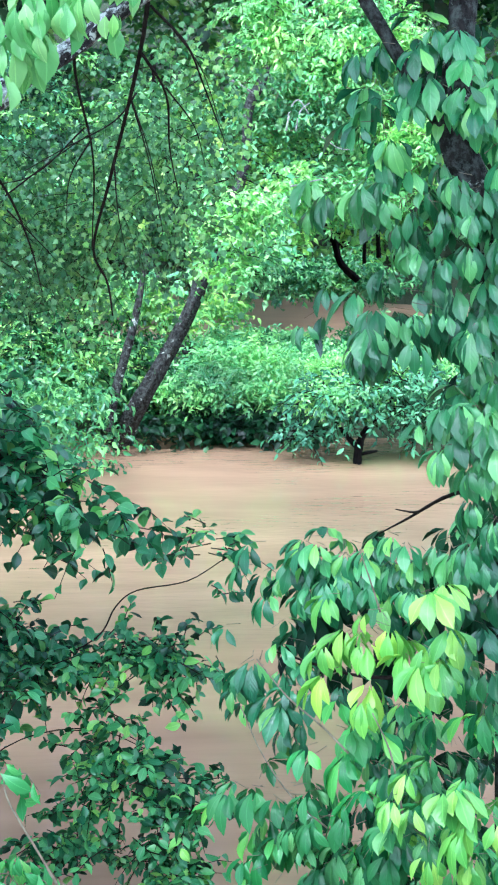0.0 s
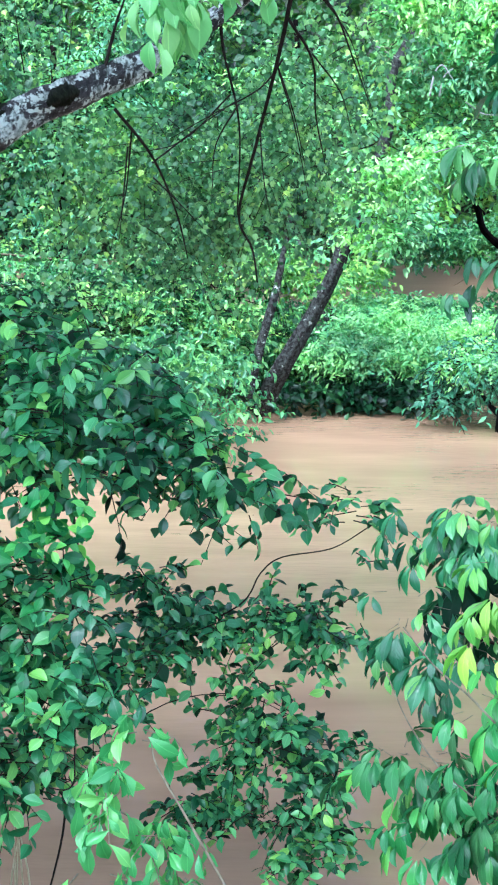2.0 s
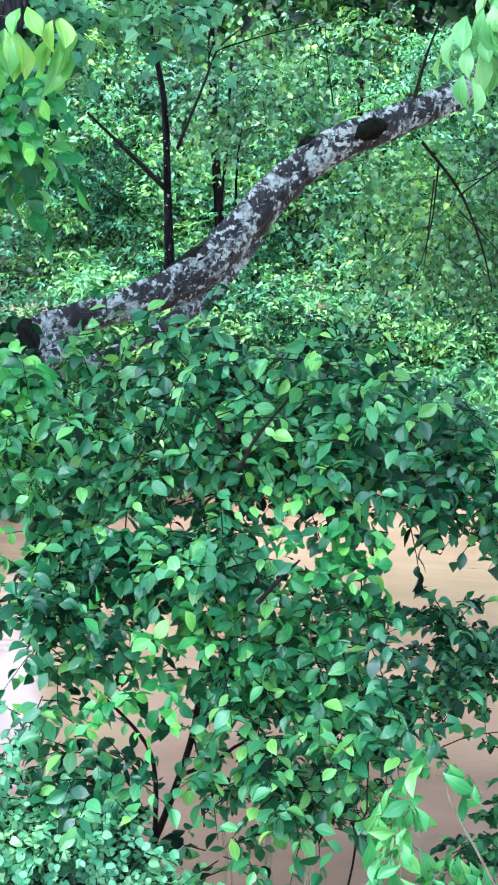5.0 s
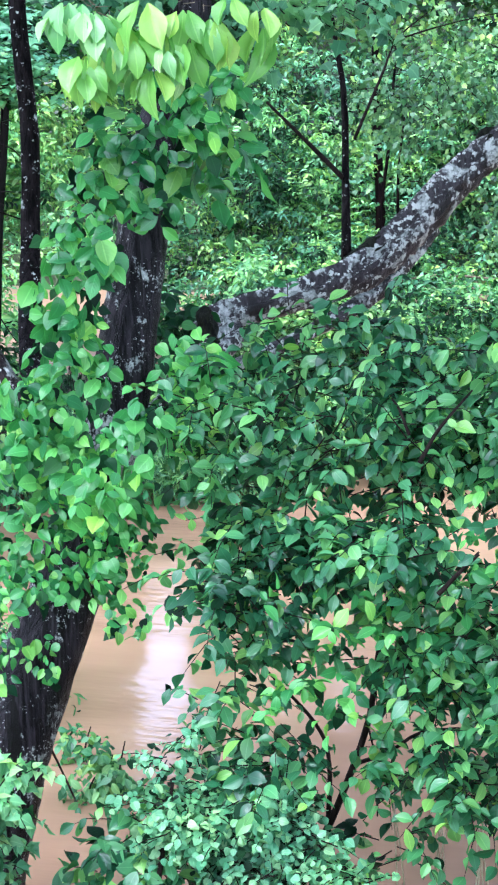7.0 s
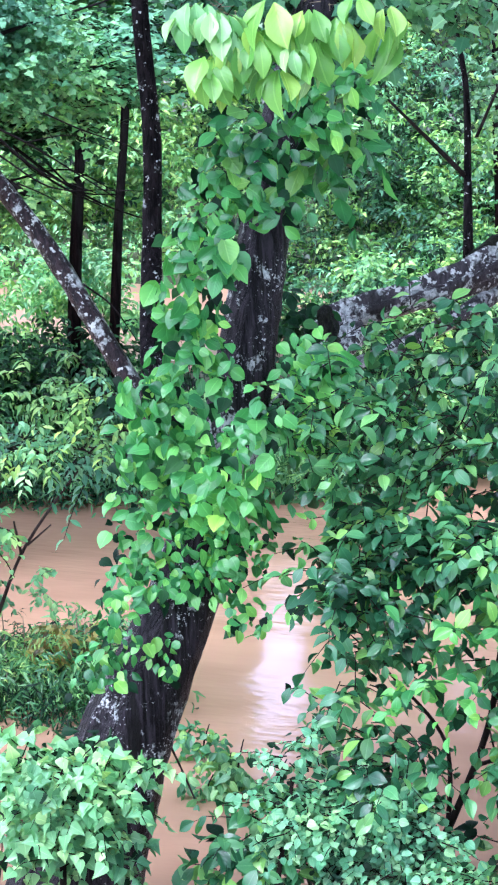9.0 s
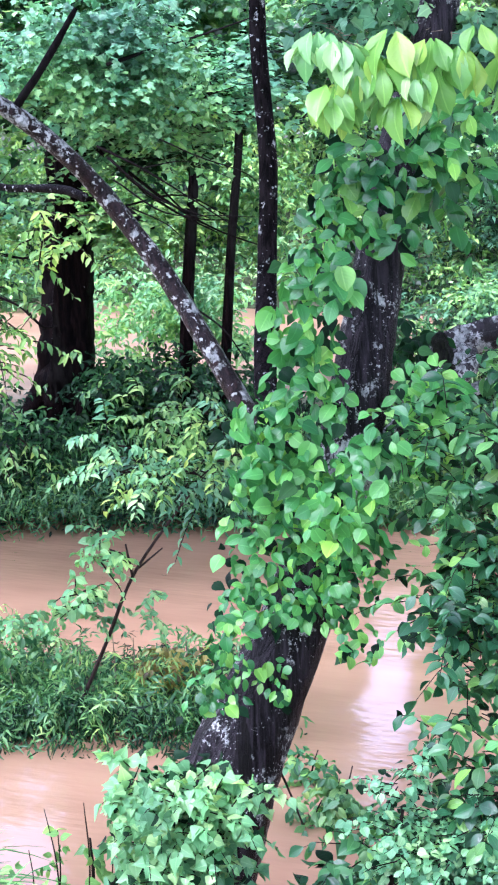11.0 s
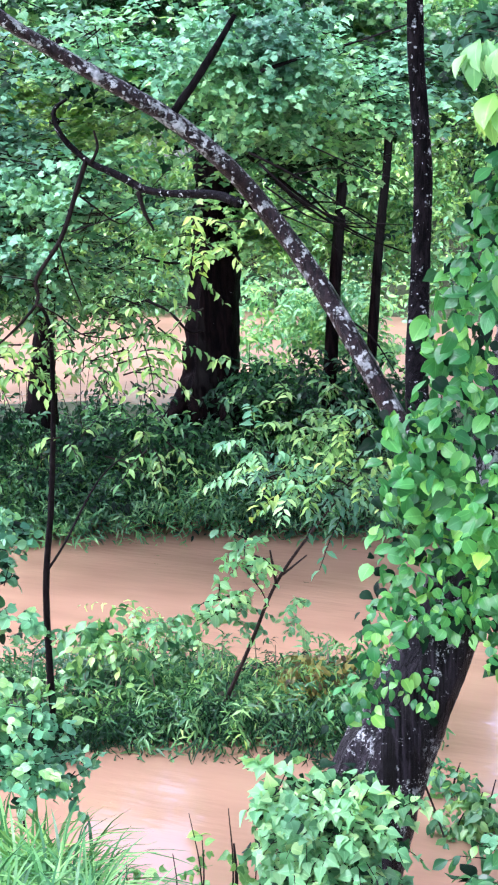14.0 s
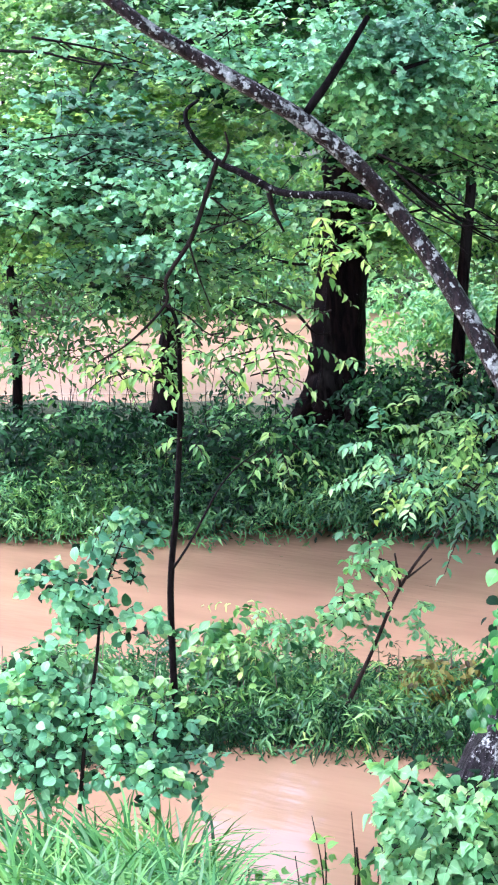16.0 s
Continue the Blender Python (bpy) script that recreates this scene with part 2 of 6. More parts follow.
def water_material():
    """Silt-laden flood water: an opaque tan body under a smooth, slightly rippled surface."""
    m, nt, b, _ = nodes_of("muddy_flood_water")
    geo = nt.nodes.new("ShaderNodeTexCoord").outputs["Object"]
    mp = nt.nodes.new("ShaderNodeMapping")
    mp.inputs["Scale"].default_value = (0.8, 1.0, 1.0)
    nt.links.new(geo, mp.inputs[0])
    swirl = noise_of(nt, 0.35, 4, 0.55, mp.outputs[0])
    drift = nt.nodes.new("ShaderNodeMapping")              # silt drawn out along the current
    drift.inputs["Rotation"].default_value = (0, 0, radians(-24))
    drift.inputs["Scale"].default_value = (0.5, 1.5, 1.0)
    nt.links.new(geo, drift.inputs[0])
    streak = noise_of(nt, 1.0, 3, 0.5, drift.outputs[0])
    silt = math_of(nt, "ADD", math_of(nt, "MULTIPLY", swirl, 0.5), math_of(nt, "MULTIPLY", streak, 0.5))
    col = ramp(nt, silt, [(0.36, (0.265, 0.168, 0.1)), (0.62, (0.395, 0.25, 0.151))])
    nt.links.new(col, b.inputs["Base Color"])
    b.inputs["IOR"].default_value = 1.33
    b.inputs["Specular IOR Level"].default_value = 0.75
    flat = nt.nodes.new("ShaderNodeVectorMath")
    flat.operation = "LENGTH"
    nt.links.new(geo, flat.inputs[0])
    open_water = nt.nodes.new("ShaderNodeMapRange")       # the open flooded field is ruffled by the wind
    for k, v in ((1, 20.0), (2, 27.0), (3, 0.05), (4, 0.38)):
        open_water.inputs[k].default_value = v
    nt.links.new(flat.outputs["Value"], open_water.inputs[0])
    nt.links.new(open_water.outputs[0], b.inputs["Roughness"])
    calm = ramp(nt, noise_of(nt, 0.5, 2, 0.5, geo), [(0.42, (0.25, 0.25, 0.25)), (0.58, (1, 1, 1))])
    along = nt.nodes.new("ShaderNodeMapping")             # ripples lie across the current
    along.inputs["Rotation"].default_value = (0, 0, radians(-24))
    along.inputs["Scale"].default_value = (4.0, 13.0, 1.0)
    nt.links.new(geo, along.inputs[0])
    fine = math_of(nt, "MULTIPLY", math_of(nt, "MULTIPLY", noise_of(nt, 1.0, 2, 0.5, along.outputs[0]), 0.0055), calm)
    rip = math_of(nt, "ADD", math_of(nt, "MULTIPLY", noise_of(nt, 0.9, 1, 0.4, geo), 0.016), fine)
    bump_into(nt, b, rip, 1.0, 1.0)
    return m


M["ground"], M["water"] = ground_material(), water_material()


# ---- mesh helpers ----
def to_mesh(name, verts, faces, mat, uvs=None, smooth=True):
    me = bpy.data.meshes.new(name)
    me.from_pydata([tuple(v) for v in verts], [], faces)
    if uvs is not None:
        me.uv_layers.new(name="UVMap").data.foreach_set("uv", np.asarray(uvs, dtype=np.float32).ravel())
    me.materials.append(mat)
    if smooth:
        me.polygons.foreach_set("use_smooth", [True] * len(me.polygons))
    me.update()
    return me


def thing(name, base, label, category, group="", kind=""):
    ob = new(name)
    ob.location = base
    return tagged(ob, label, category, group, kind)


def part(name, geo, mat, parent=None, label="", kind="", uvs=None, smooth=True):
    """Links one mesh under a thing (its points are in the world, whatever the parent's place)."""
    verts, faces = geo
    verts = np.asarray(verts, dtype=float)
    if parent is not None:
        verts = verts - np.array(world_of(parent))
    ob = new(name, to_mesh(name, verts, faces, mat, uvs, smooth))
    if parent is not None:
        ob.parent = parent
    return tagged(ob, label, kind=kind)


def world_of(ob):
    p = Vector(ob.location)
    while ob.parent is not None:
        ob = ob.parent
        p = p + Vector(ob.location)
    return p


def curve_through(path, radii, per=5):
    """A smooth curve through the points, with its radii."""
    p, r = np.asarray(path, float), np.asarray(radii, float)
    if len(p) == 2:
        k = np.linspace(0, 1, per + 1)[:, None]
        return p[0] * (1 - k) + p[1] * k, r[0] * (1 - k[:, 0]) + r[1] * k[:, 0]
    q = np.vstack([2 * p[0] - p[1], p, 2 * p[-1] - p[-2]])
    pts, rad = [], []
    for i in range(1, len(q) - 2):
        for s in np.linspace(0, 1, per, endpoint=False):
            a, b, c, d = q[i - 1:i + 3]
            pts.append(0.5 * (2 * b + (c - a) * s + (2 * a - 5 * b + 4 * c - d) * s * s + (3 * b - a - 3 * c + d) * s ** 3))
            rad.append(r[i - 1] * (1 - s) + r[i] * s)
    return np.array(pts + [p[-1]]), np.array(rad + [r[-1]])


def tube(path, radii, sides=8, per=5, rough=0.08, seed=1):
    """A knobbly tapering limb through the points."""
    rng = np.random.default_rng(seed)
    pts, rad = curve_through(path, radii, per)
    tang = np.gradient(pts, axis=0)
    tang /= np.linalg.norm(tang, axis=1)[:, None] + 1e-9
    n = np.cross(tang[0], (0.31, 0.2, 0.93) if abs(tang[0][2]) < 0.9 else (1, 0.2, 0.1))
    verts, ang = [], np.linspace(0, 2 * np.pi, sides, endpoint=False)
    lobes = rng.normal(0, rough, sides)
    for i, (p, r, t) in enumerate(zip(pts, rad, tang)):
        n = n - t * (n @ t)
        n /= np.linalg.norm(n) + 1e-9
        b = np.cross(t, n)
        rr = r * (1 + 1.2 * lobes + rng.normal(0, rough * 0.35, sides) + rng.normal(0, rough * 0.18))
        verts += [p + q * (np.cos(a) * n + np.sin(a) * b) for a, q in zip(ang, rr)]
    faces = []
    for i in range(len(pts) - 1):
        for j in range(sides):
            k = (j + 1) % sides
            faces.append((i * sides + j, i * sides + k, (i + 1) * sides + k, (i + 1) * sides + j))
    faces.append(tuple(range(sides - 1, -1, -1)))
    faces.append(tuple(range((len(pts) - 1) * sides, len(pts) * sides)))
    return verts, faces


# ---- leaves ----
def blade(widths, curl=0.12, fold=0.25):
    """A leaf blade one long (along y), folded on its midrib and curling down to the tip; widths from stalk to tip."""
    n = len(widths)
    ys = np.linspace(0, 1, n)
    verts, uv = [], []
    for y, w in zip(ys, widths):
        z = -curl * y * y
        for s in (-1, -0.5, 0, 0.5, 1):
            verts.append((s * w, y, z + w * fold * (1.6 * abs(s) - 1.1 * s * s)))
            uv.append((0.5 + 0.5 * s * (w > 0.01), y))
    faces = []
    for i in range(n - 1):
        a, b = 5 * i, 5 * i + 5
        for s in (0, 1, 2, 3):
            faces.append((a + s, a + s + 1, b + s + 1, b + s))
    return np.array(verts), faces, np.array([uv[i] for f in faces for i in f])


def diamond():
    """A small far leaf: four corners, folded."""
    v = np.array([(0, 0, 0), (0.3, 0.45, 0.08), (0, 1, -0.1), (-0.3, 0.45, 0.08)])
    f = [(0, 1, 2), (0, 2, 3)]
    return v, f, np.array([(0.5, 0), (1, 0.5), (0.5, 1), (0.5, 0), (0.5, 1), (0, 0.5)])


def simple_blade():
    """A plain pointed leaf of six corners, folded on the midrib."""
    v = np.array([(0, 0, 0), (0.2, 0.35, 0.07), (0.17, 0.68, 0.02), (0, 1, -0.2), (-0.17, 0.68, 0.02), (-0.2, 0.35, 0.07), (0, 0.5, -0.03)])
    f = [(6, 0, 1), (6, 1, 2), (6, 2, 3), (6, 3, 4), (6, 4, 5), (6, 5, 0)]
    return v, f, np.array([(0.5 + 2 * v[i][0], v[i][1]) for q in f for i in q])


def lobed():
    """A leaf with five pointed lobes."""
    rim = [(0.0, 0.0), (0.22, 0.04), (0.42, 0.02), (0.38, 0.26), (0.54, 0.52), (0.31, 0.60), (0.0, 1.0)]
    rim = rim + [(-x, y) for x, y in rim[-2:0:-1]]
    v = [(0, 0.35, 0.0)] + [(x, y, 0.10 * abs(x) - 0.18 * y * y) for x, y in rim]
    n = len(rim)
    f = [(0, i + 1, (i + 1) % n + 1) for i in range(n)]
    return np.array(v), f, np.array([(0.5 + v[i][0] * 0.8, v[i][1]) for q in f for i in q])


def slim():
    """A narrow pointed leaf of few corners, for weeds."""
    v = np.array([(0, 0, 0), (0.11, 0.4, 0.04), (0, 1, -0.25), (-0.11, 0.4, 0.04), (0, 0.5, -0.05)])
    f = [(4, 0, 1), (4, 1, 2), (4, 2, 3), (4, 3, 0)]
    return v, f, np.array([(0.5 + 4 * v[i][0], v[i][1]) for q in f for i in q])


def bent(kind_of_leaf, seed, amount=1.0):
    """Variants of one leaf shape: curled, folded, twisted and swept to a side, each otherwise."""
    v, f, uv = kind_of_leaf
    rng = np.random.default_rng(seed)
    made = []
    for _ in range(5):
        curl, fold, twist, sweep, wave = rng.uniform(-0.12, 0.3), rng.uniform(-0.25, 0.45), rng.uniform(-0.8, 0.8), rng.uniform(-0.16, 0.16), rng.uniform(0, 0.1)
        x, y, z = v.T
        z = z + amount * (-curl * y * y + fold * np.abs(x) + wave * x * np.sin(9 * y + 3 * seed))
        a = amount * twist * (y - 0.3)
        made.append(np.stack([x * np.cos(a) - z * np.sin(a) + amount * sweep * y * y, y, x * np.sin(a) + z * np.cos(a)], 1))
    return np.array(made), f, uv


LEAF = {
    "oval": bent(blade((0.02, 0.17, 0.27, 0.31, 0.28, 0.17, 0.01), 0.2, 0.4), 1),
    "heart": bent(blade((0.14, 0.34, 0.40, 0.36, 0.25, 0.12, 0.005), 0.22, 0.35), 2),
    "round": bent(blade((0.2, 0.40, 0.46, 0.42, 0.28, 0.03), 0.18, 0.25), 3),
    "delta": bent(blade((0.2, 0.44, 0.42, 0.31, 0.19, 0.08, 0.005), 0.2, 0.2), 4, 0.8),
    "strap": bent(blade((0.03, 0.07, 0.06, 0.004), 0.5, 0.2), 5),
    "leaflet": bent(blade((0.012, 0.075, 0.15, 0.215, 0.245, 0.17, 0.005), 0.42, 0.5), 6, 1.2),
    "broad": bent(blade((0.02, 0.12, 0.22, 0.29, 0.30, 0.2, 0.005), 0.35, 0.5), 16, 1.1),
    "maple": bent(lobed(), 7, 0.6),
    "far": bent(diamond(), 8, 0.5),
    "small": bent(simple_blade(), 9, 0.7),
    "slim": bent(slim(), 10, 0.7),
}
SHAPES = 5


def rows_norm(a):
    return a / (np.linalg.norm(a, axis=-1, keepdims=True) + 1e-9)


def leaf_turns(along, up):
    """Turns that lay leaves along their ways, with their faces towards up."""
    y = rows_norm(along)
    z = rows_norm(up - y * (up * y).sum(1, keepdims=True))
    return np.stack([np.cross(y, z), y, z], axis=2)


GAPS = ((19.6, 21.4, 15.3, 19.6, 2.4), (30.2, 34.2, 18.0, 27.0, 4.9))   # bearings and mirrored heights in degrees, and the lowest leaf that parts


def leaf_cloud(name, leaves, kind_of_leaf, mat, parent=None, label="", category="", tag="stuff"):
    """All leaves as one mesh of real blades."""
    pos, along, up, size = leaves
    v, f, uv = LEAF[kind_of_leaf]
    if parent is None:                                # a gap of open sky in the woods
        left = np.degrees(np.arctan2(-pos[:, 0], pos[:, 1]))
        keep = np.ones(len(pos), bool)
        away = np.hypot(pos[:, 0], pos[:, 1])
        rise = np.degrees(np.arctan2(pos[:, 2] + 3.5, away))
        for b0, b1, r0, r1, low in GAPS:
            keep &= ~((away > 14) & (pos[:, 2] > low) & (left > b0) & (left < b1) & (rise > r0) & (rise < r1))
        pos, along, up, size = pos[keep], along[keep], up[keep], size[keep]
    turns = leaf_turns(along, up)
    shape = np.random.default_rng(len(pos)).integers(0, SHAPES, len(pos))
    pts = np.einsum("nij,nmj->nmi", turns, v[shape]) * size[:, None, None] + pos[:, None, :]
    if parent is not None:
        pts = pts - np.array(world_of(parent))
    n, m, k = len(pos), v.shape[1], len(f[0])
    base = np.array(f)
    idx = (base[None] + (np.arange(n) * m)[:, None, None]).reshape(-1)
    me = bpy.data.meshes.new(name)
    me.vertices.add(n * m)
    me.vertices.foreach_set("co", pts.astype(np.float32).ravel())
    me.loops.add(len(idx))
    me.loops.foreach_set("vertex_index", idx.astype(np.int32))
    me.polygons.add(n * len(f))
    me.polygons.foreach_set("loop_start", np.arange(0, len(idx), k, dtype=np.int32))
    me.uv_layers.new(name="UVMap").data.foreach_set("uv", np.tile(uv, (n, 1)).astype(np.float32).ravel())
    me.polygons.foreach_set("use_smooth", [True] * len(me.polygons))
    me.materials.append(mat)
    me.update(calc_edges=True)
    ob = new(name, me)
    if parent is not None:
        ob.parent = parent
    return tagged(ob, label, category, kind=tag)


ONE = {}


def single_leaves(leaves, kind_of_leaf, mat, parent, limit=300):
    """The first leaves as objects of their own on one shared blade; returns the rest."""
    pos, along, up, size = leaves
    key = (kind_of_leaf, mat.name)
    if key not in ONE:
        v, f, uv = LEAF[kind_of_leaf]
        ONE[key] = [to_mesh("leaf", w, f, mat, uv) for w in v]
    turns = leaf_turns(along, up)
    base = np.array(world_of(parent))
    for i, (p, r, s) in enumerate(zip(pos[:limit], turns[:limit], size[:limit])):
        ob = new("leaf", ONE[key][(i * 7 + i // 5) % SHAPES])
        ob.parent = parent
        m = Matrix(r.tolist()).to_4x4() @ Matrix.Scale(float(s), 4)
        m.translation = Vector(p - base)
        ob.matrix_local = m
    return tuple(a[limit:] for a in leaves)


def blob_points(rng, blobs, n, shell=0.5):
    """Places in a group of rounded masses, each (centre, across, deep, tall), laid across the sight from the near bank."""
    w = np.array([b[1] * b[3] * (b[2] + 0.2) ** 0.3 for b in blobs])
    pick = rng.choice(len(blobs), n, p=w / w.sum())
    c = np.array([b[0] for b in blobs], float)[pick]
    ax = np.array([b[1:4] for b in blobs], float)[pick]
    d = rows_norm(rng.normal(size=(n, 3)))
    d = d * (rng.random((n, 1)) ** shell)
    away = rows_norm(c * (1, 1, 0))
    side = np.stack([away[:, 1], -away[:, 0], 0 * away[:, 0]], 1)
    out = side * d[:, :1] * ax[:, :1] + away * d[:, 1:2] * ax[:, 1:2] + np.array((0, 0, 1)) * d[:, 2:] * ax[:, 2:]
    return c + out, rows_norm(out + 1e-6)


def sprays(seed, blobs, n, leaves_each, length, size, droop=0.3, up_bias=0.8, spread=0.7, shell=0.5, flat=0.5, vary=0.35, face=0.35):
    """Leafy twigs: each a bending line with leaves to both sides. Returns the leaves and the twigs' lines."""
    rng = np.random.default_rng(seed)
    start, out = blob_points(rng, blobs, n, shell)
    way = rows_norm(out * (1, 1, 0.4) + rng.normal(0, 0.6, (n, 3)) * (1, 1, 0.6) + (0, 0, 0.15))
    k = leaves_each
    s = np.linspace(0.15, 1.0, k)[None, :, None]
    ln = (length * rng.uniform(0.6, 1.3, n))[:, None, None]
    line = start[:, None] + way[:, None] * ln * s + np.array((0, 0, -1)) * droop * ln * s * s
    tang = rows_norm(way[:, None] + np.array((0, 0, -2.0)) * droop * s)
    side = rows_norm(np.cross(tang, (0, 0, 1.0)))
    sign = np.where(np.arange(k) % 2 == 0, 1.0, -1.0)[None, :, None]
    along = tang * (1 - spread) + side * sign * spread + rng.normal(0, flat, (n, k, 3)) - np.array((0, 0, droop * 0.8))
    up = np.array((0, 0, up_bias)) + rng.normal(0, flat, (n, k, 3)) - rows_norm(start * (1, 1, 0))[:, None] * face
    size = size * rng.uniform(1 - vary, 1 + vary, (n, k))
    lines = np.stack([start - way * ln[:, 0] * 0.1, line[:, k // 2], line[:, -1]], 1)
    return (line.reshape(-1, 3), along.reshape(-1, 3), up.reshape(-1, 3), size.reshape(-1)), lines


def clusters(seed, regions, n, radius, tall=0.55):
    """Small leaf masses scattered through larger regions, so that dark gaps stay between them."""
    rng = np.random.default_rng(seed)
    c, _ = blob_points(rng, regions, n, 0.4)
    r = radius * rng.uniform(0.5, 1.4, n)
    return [(tuple(p), q, q * 0.8, q * tall) for p, q in zip(c, r)]


def fans(seed, points, ways, leaflets, stalk, size, droop=0.6, vary=0.25):
    """Compound leaves: leaflets spread like fingers from the end of each stalk, hanging."""
    rng = np.random.default_rng(seed)
    n = len(points)
    ways = rows_norm(ways)
    tip = points + ways * stalk
    ang = np.linspace(-1.15, 1.15, leaflets)[None, :, None]
    side = rows_norm(np.cross(ways, (0, 0, 1.0)))[:, None]
    along = ways[:, None] * np.cos(ang) + side * np.sin(ang) + rng.normal(0, 0.12, (n, leaflets, 3)) - np.array((0, 0, droop))
    up = np.array((0, 0, 0.8)) + ways[:, None] * 0.6 + side * np.sin(ang) * 0.5 + rng.normal(0, 0.15, (n, leaflets, 3))
    big = size * (1 - 0.25 * np.abs(ang[..., 0])) * rng.uniform(1 - vary, 1 + vary, (n, 1)) * rng.uniform(0.85, 1.1, (n, leaflets))
    pos = np.repeat(tip[:, None], leaflets, 1) + along * 0.02
    return (pos.reshape(-1, 3), along.reshape(-1, 3), up.reshape(-1, 3), big.reshape(-1)), np.stack([points, points + ways * stalk * 0.5, tip], 1)


def twig_mesh(lines, radius):
    """Thin three-sided twigs along lines of three points."""
    lines = np.asarray(lines)
    n = len(lines)
    t = rows_norm(lines[:, 2] - lines[:, 0])
    a = rows_norm(np.cross(t, (0.3, 0.1, 0.95)))
    b = np.cross(t, a)
    ring = []
    for i, r in enumerate((radius, radius * 0.7, radius * 0.4)):
        for q in (0, 2.09, 4.19):
            ring.append(lines[:, i] + r * (np.cos(q) * a + np.sin(q) * b))
    verts = np.stack(ring, 1).reshape(-1, 3)
    faces = []
    for i in range(n):
        k = 9 * i
        for u in (0, 3):
            for j in range(3):
                faces.append((k + u + j, k + u + (j + 1) % 3, k + u + 3 + (j + 1) % 3, k + u + 3 + j))
    return verts, faces


def shuffled(leaves, seed):
    order = np.random.default_rng(seed).permutation(len(leaves[0]))
    return tuple(a[order] for a in leaves)


def at_bearing(degrees, away, z=0.0):
    """A place by its bearing (degrees left of ahead) and distance from where the camera stands."""
    a = radians(degrees)
    return (-math.sin(a) * away, math.cos(a) * away, z)


# ---- setting: ground and water ----
def bank_height(x, y):
    """Height of the ground: the near bank, a low bar, the far bank, the flooded field and the rise behind."""
    away = math.hypot(x, y)
    left = math.degrees(math.atan2(-x, y)) if away > 0.01 else 0.0
    h = -0.9
    near = 1.9 - max(0.0, (away - 1.5)) * (0.36 - 0.10 * min(1.0, max(0.0, (left - 31.5) / 4.5)))
    h = max(h, near)
    if left > 12:                                   # low bar in the stream
        mid = 11.25 + 0.01 * (left - 28)
        k = max(0.0, 1 - abs(away - mid) / 1.5) * min(1.0, max(0.0, (left - 25) / 2.5))
        h = max(h, -0.9 + 1.08 * k ** 0.6)
    edge = 19.6 if left < 5 else (16.4 if left > 16 else 19.6 - (left - 5) / 11 * 3.2)
    deep = 7.5
    k = min(1.0, max(0.0, (away - edge + 0.6) / 1.4)) * min(1.0, max(0.0, (edge + deep - away) / 2.0))
    h = max(h, -0.9 + 1.3 * k)
    back = 34.0 + 1.5 * math.sin(left * 0.25)
    h = max(h, min(-0.4 + (away - back) * 0.45, 9.0 if left < 17 else max(2.2, 9.0 - (left - 17) * 1.4)))
    return h + 0.10 * noise.noise((x * 0.8, y * 0.8, 0.0)) + 0.05 * noise.noise((x * 2.9, y * 2.9, 3.0))


def build_ground():
    verts, faces = [], []
    rings = [0.0] + [0.5 * 1.055 ** i for i in range(1, 125)] + [500, 1200, 3000]
    rings = [r for r in rings if r <= 70] + [90, 140, 300, 900, 3000]
    angs = [-180 + 2.0 * i for i in range(180)]
    angs = sorted(set([a for a in angs if a < -14 or a > 46] + [-14 + 0.6 * i for i in range(101)]))
    for r in rings:
        for a in angs:
            x, y, _ = at_bearing(a, max(r, 0.01))
            off = min(1.0, max(0.0, (abs(a - 16) - 55) / 45))      # dry land behind
            back, shelf = off * off * (3 - 2 * off), 1.9 - 0.02 * min(r, 60.0)
            verts.append((x, y, bank_height(x, y) + max(0.0, shelf - bank_height(x, y)) * back))
    n = len(angs)
    for i in range(len(rings) - 1):
        for j in range(n):
            k = (j + 1) % n
            faces.append((i * n + j, (i + 1) * n + j, (i + 1) * n + k, i * n + k))
    ob = part("ground", (verts, faces), M["ground"])
    tagged(ob, "muddy river banks with dark wet soil", "ground", kind="structure")


def build_water():
    n, r = 96, 60.0
    verts = [(0, 20, 0)] + [(r * math.cos(2 * math.pi * i / n), 20 + r * math.sin(2 * math.pi * i / n), 0) for i in range(n)]
    faces = [(0, i + 1, (i + 1) % n + 1) for i in range(n)]
    ob = part("water", (verts, faces), M["water"], smooth=False)
    tagged(ob, "tan muddy flood water with faint ripples", "water", kind="structure")


build_ground()
build_water()


# ---- far woods behind the flooded field ----
def wall_blobs(seed, b0, b1, away0, away1, z0, z1, n, size):
    rng = np.random.default_rng(seed)
    return [(at_bearing(rng.uniform(b0, b1), rng.uniform(away0, away1), rng.uniform(z0, z1)), size * rng.uniform(0.6, 1.4), size * 0.7, size * rng.uniform(0.4, 0.9)) for _ in range(n)]


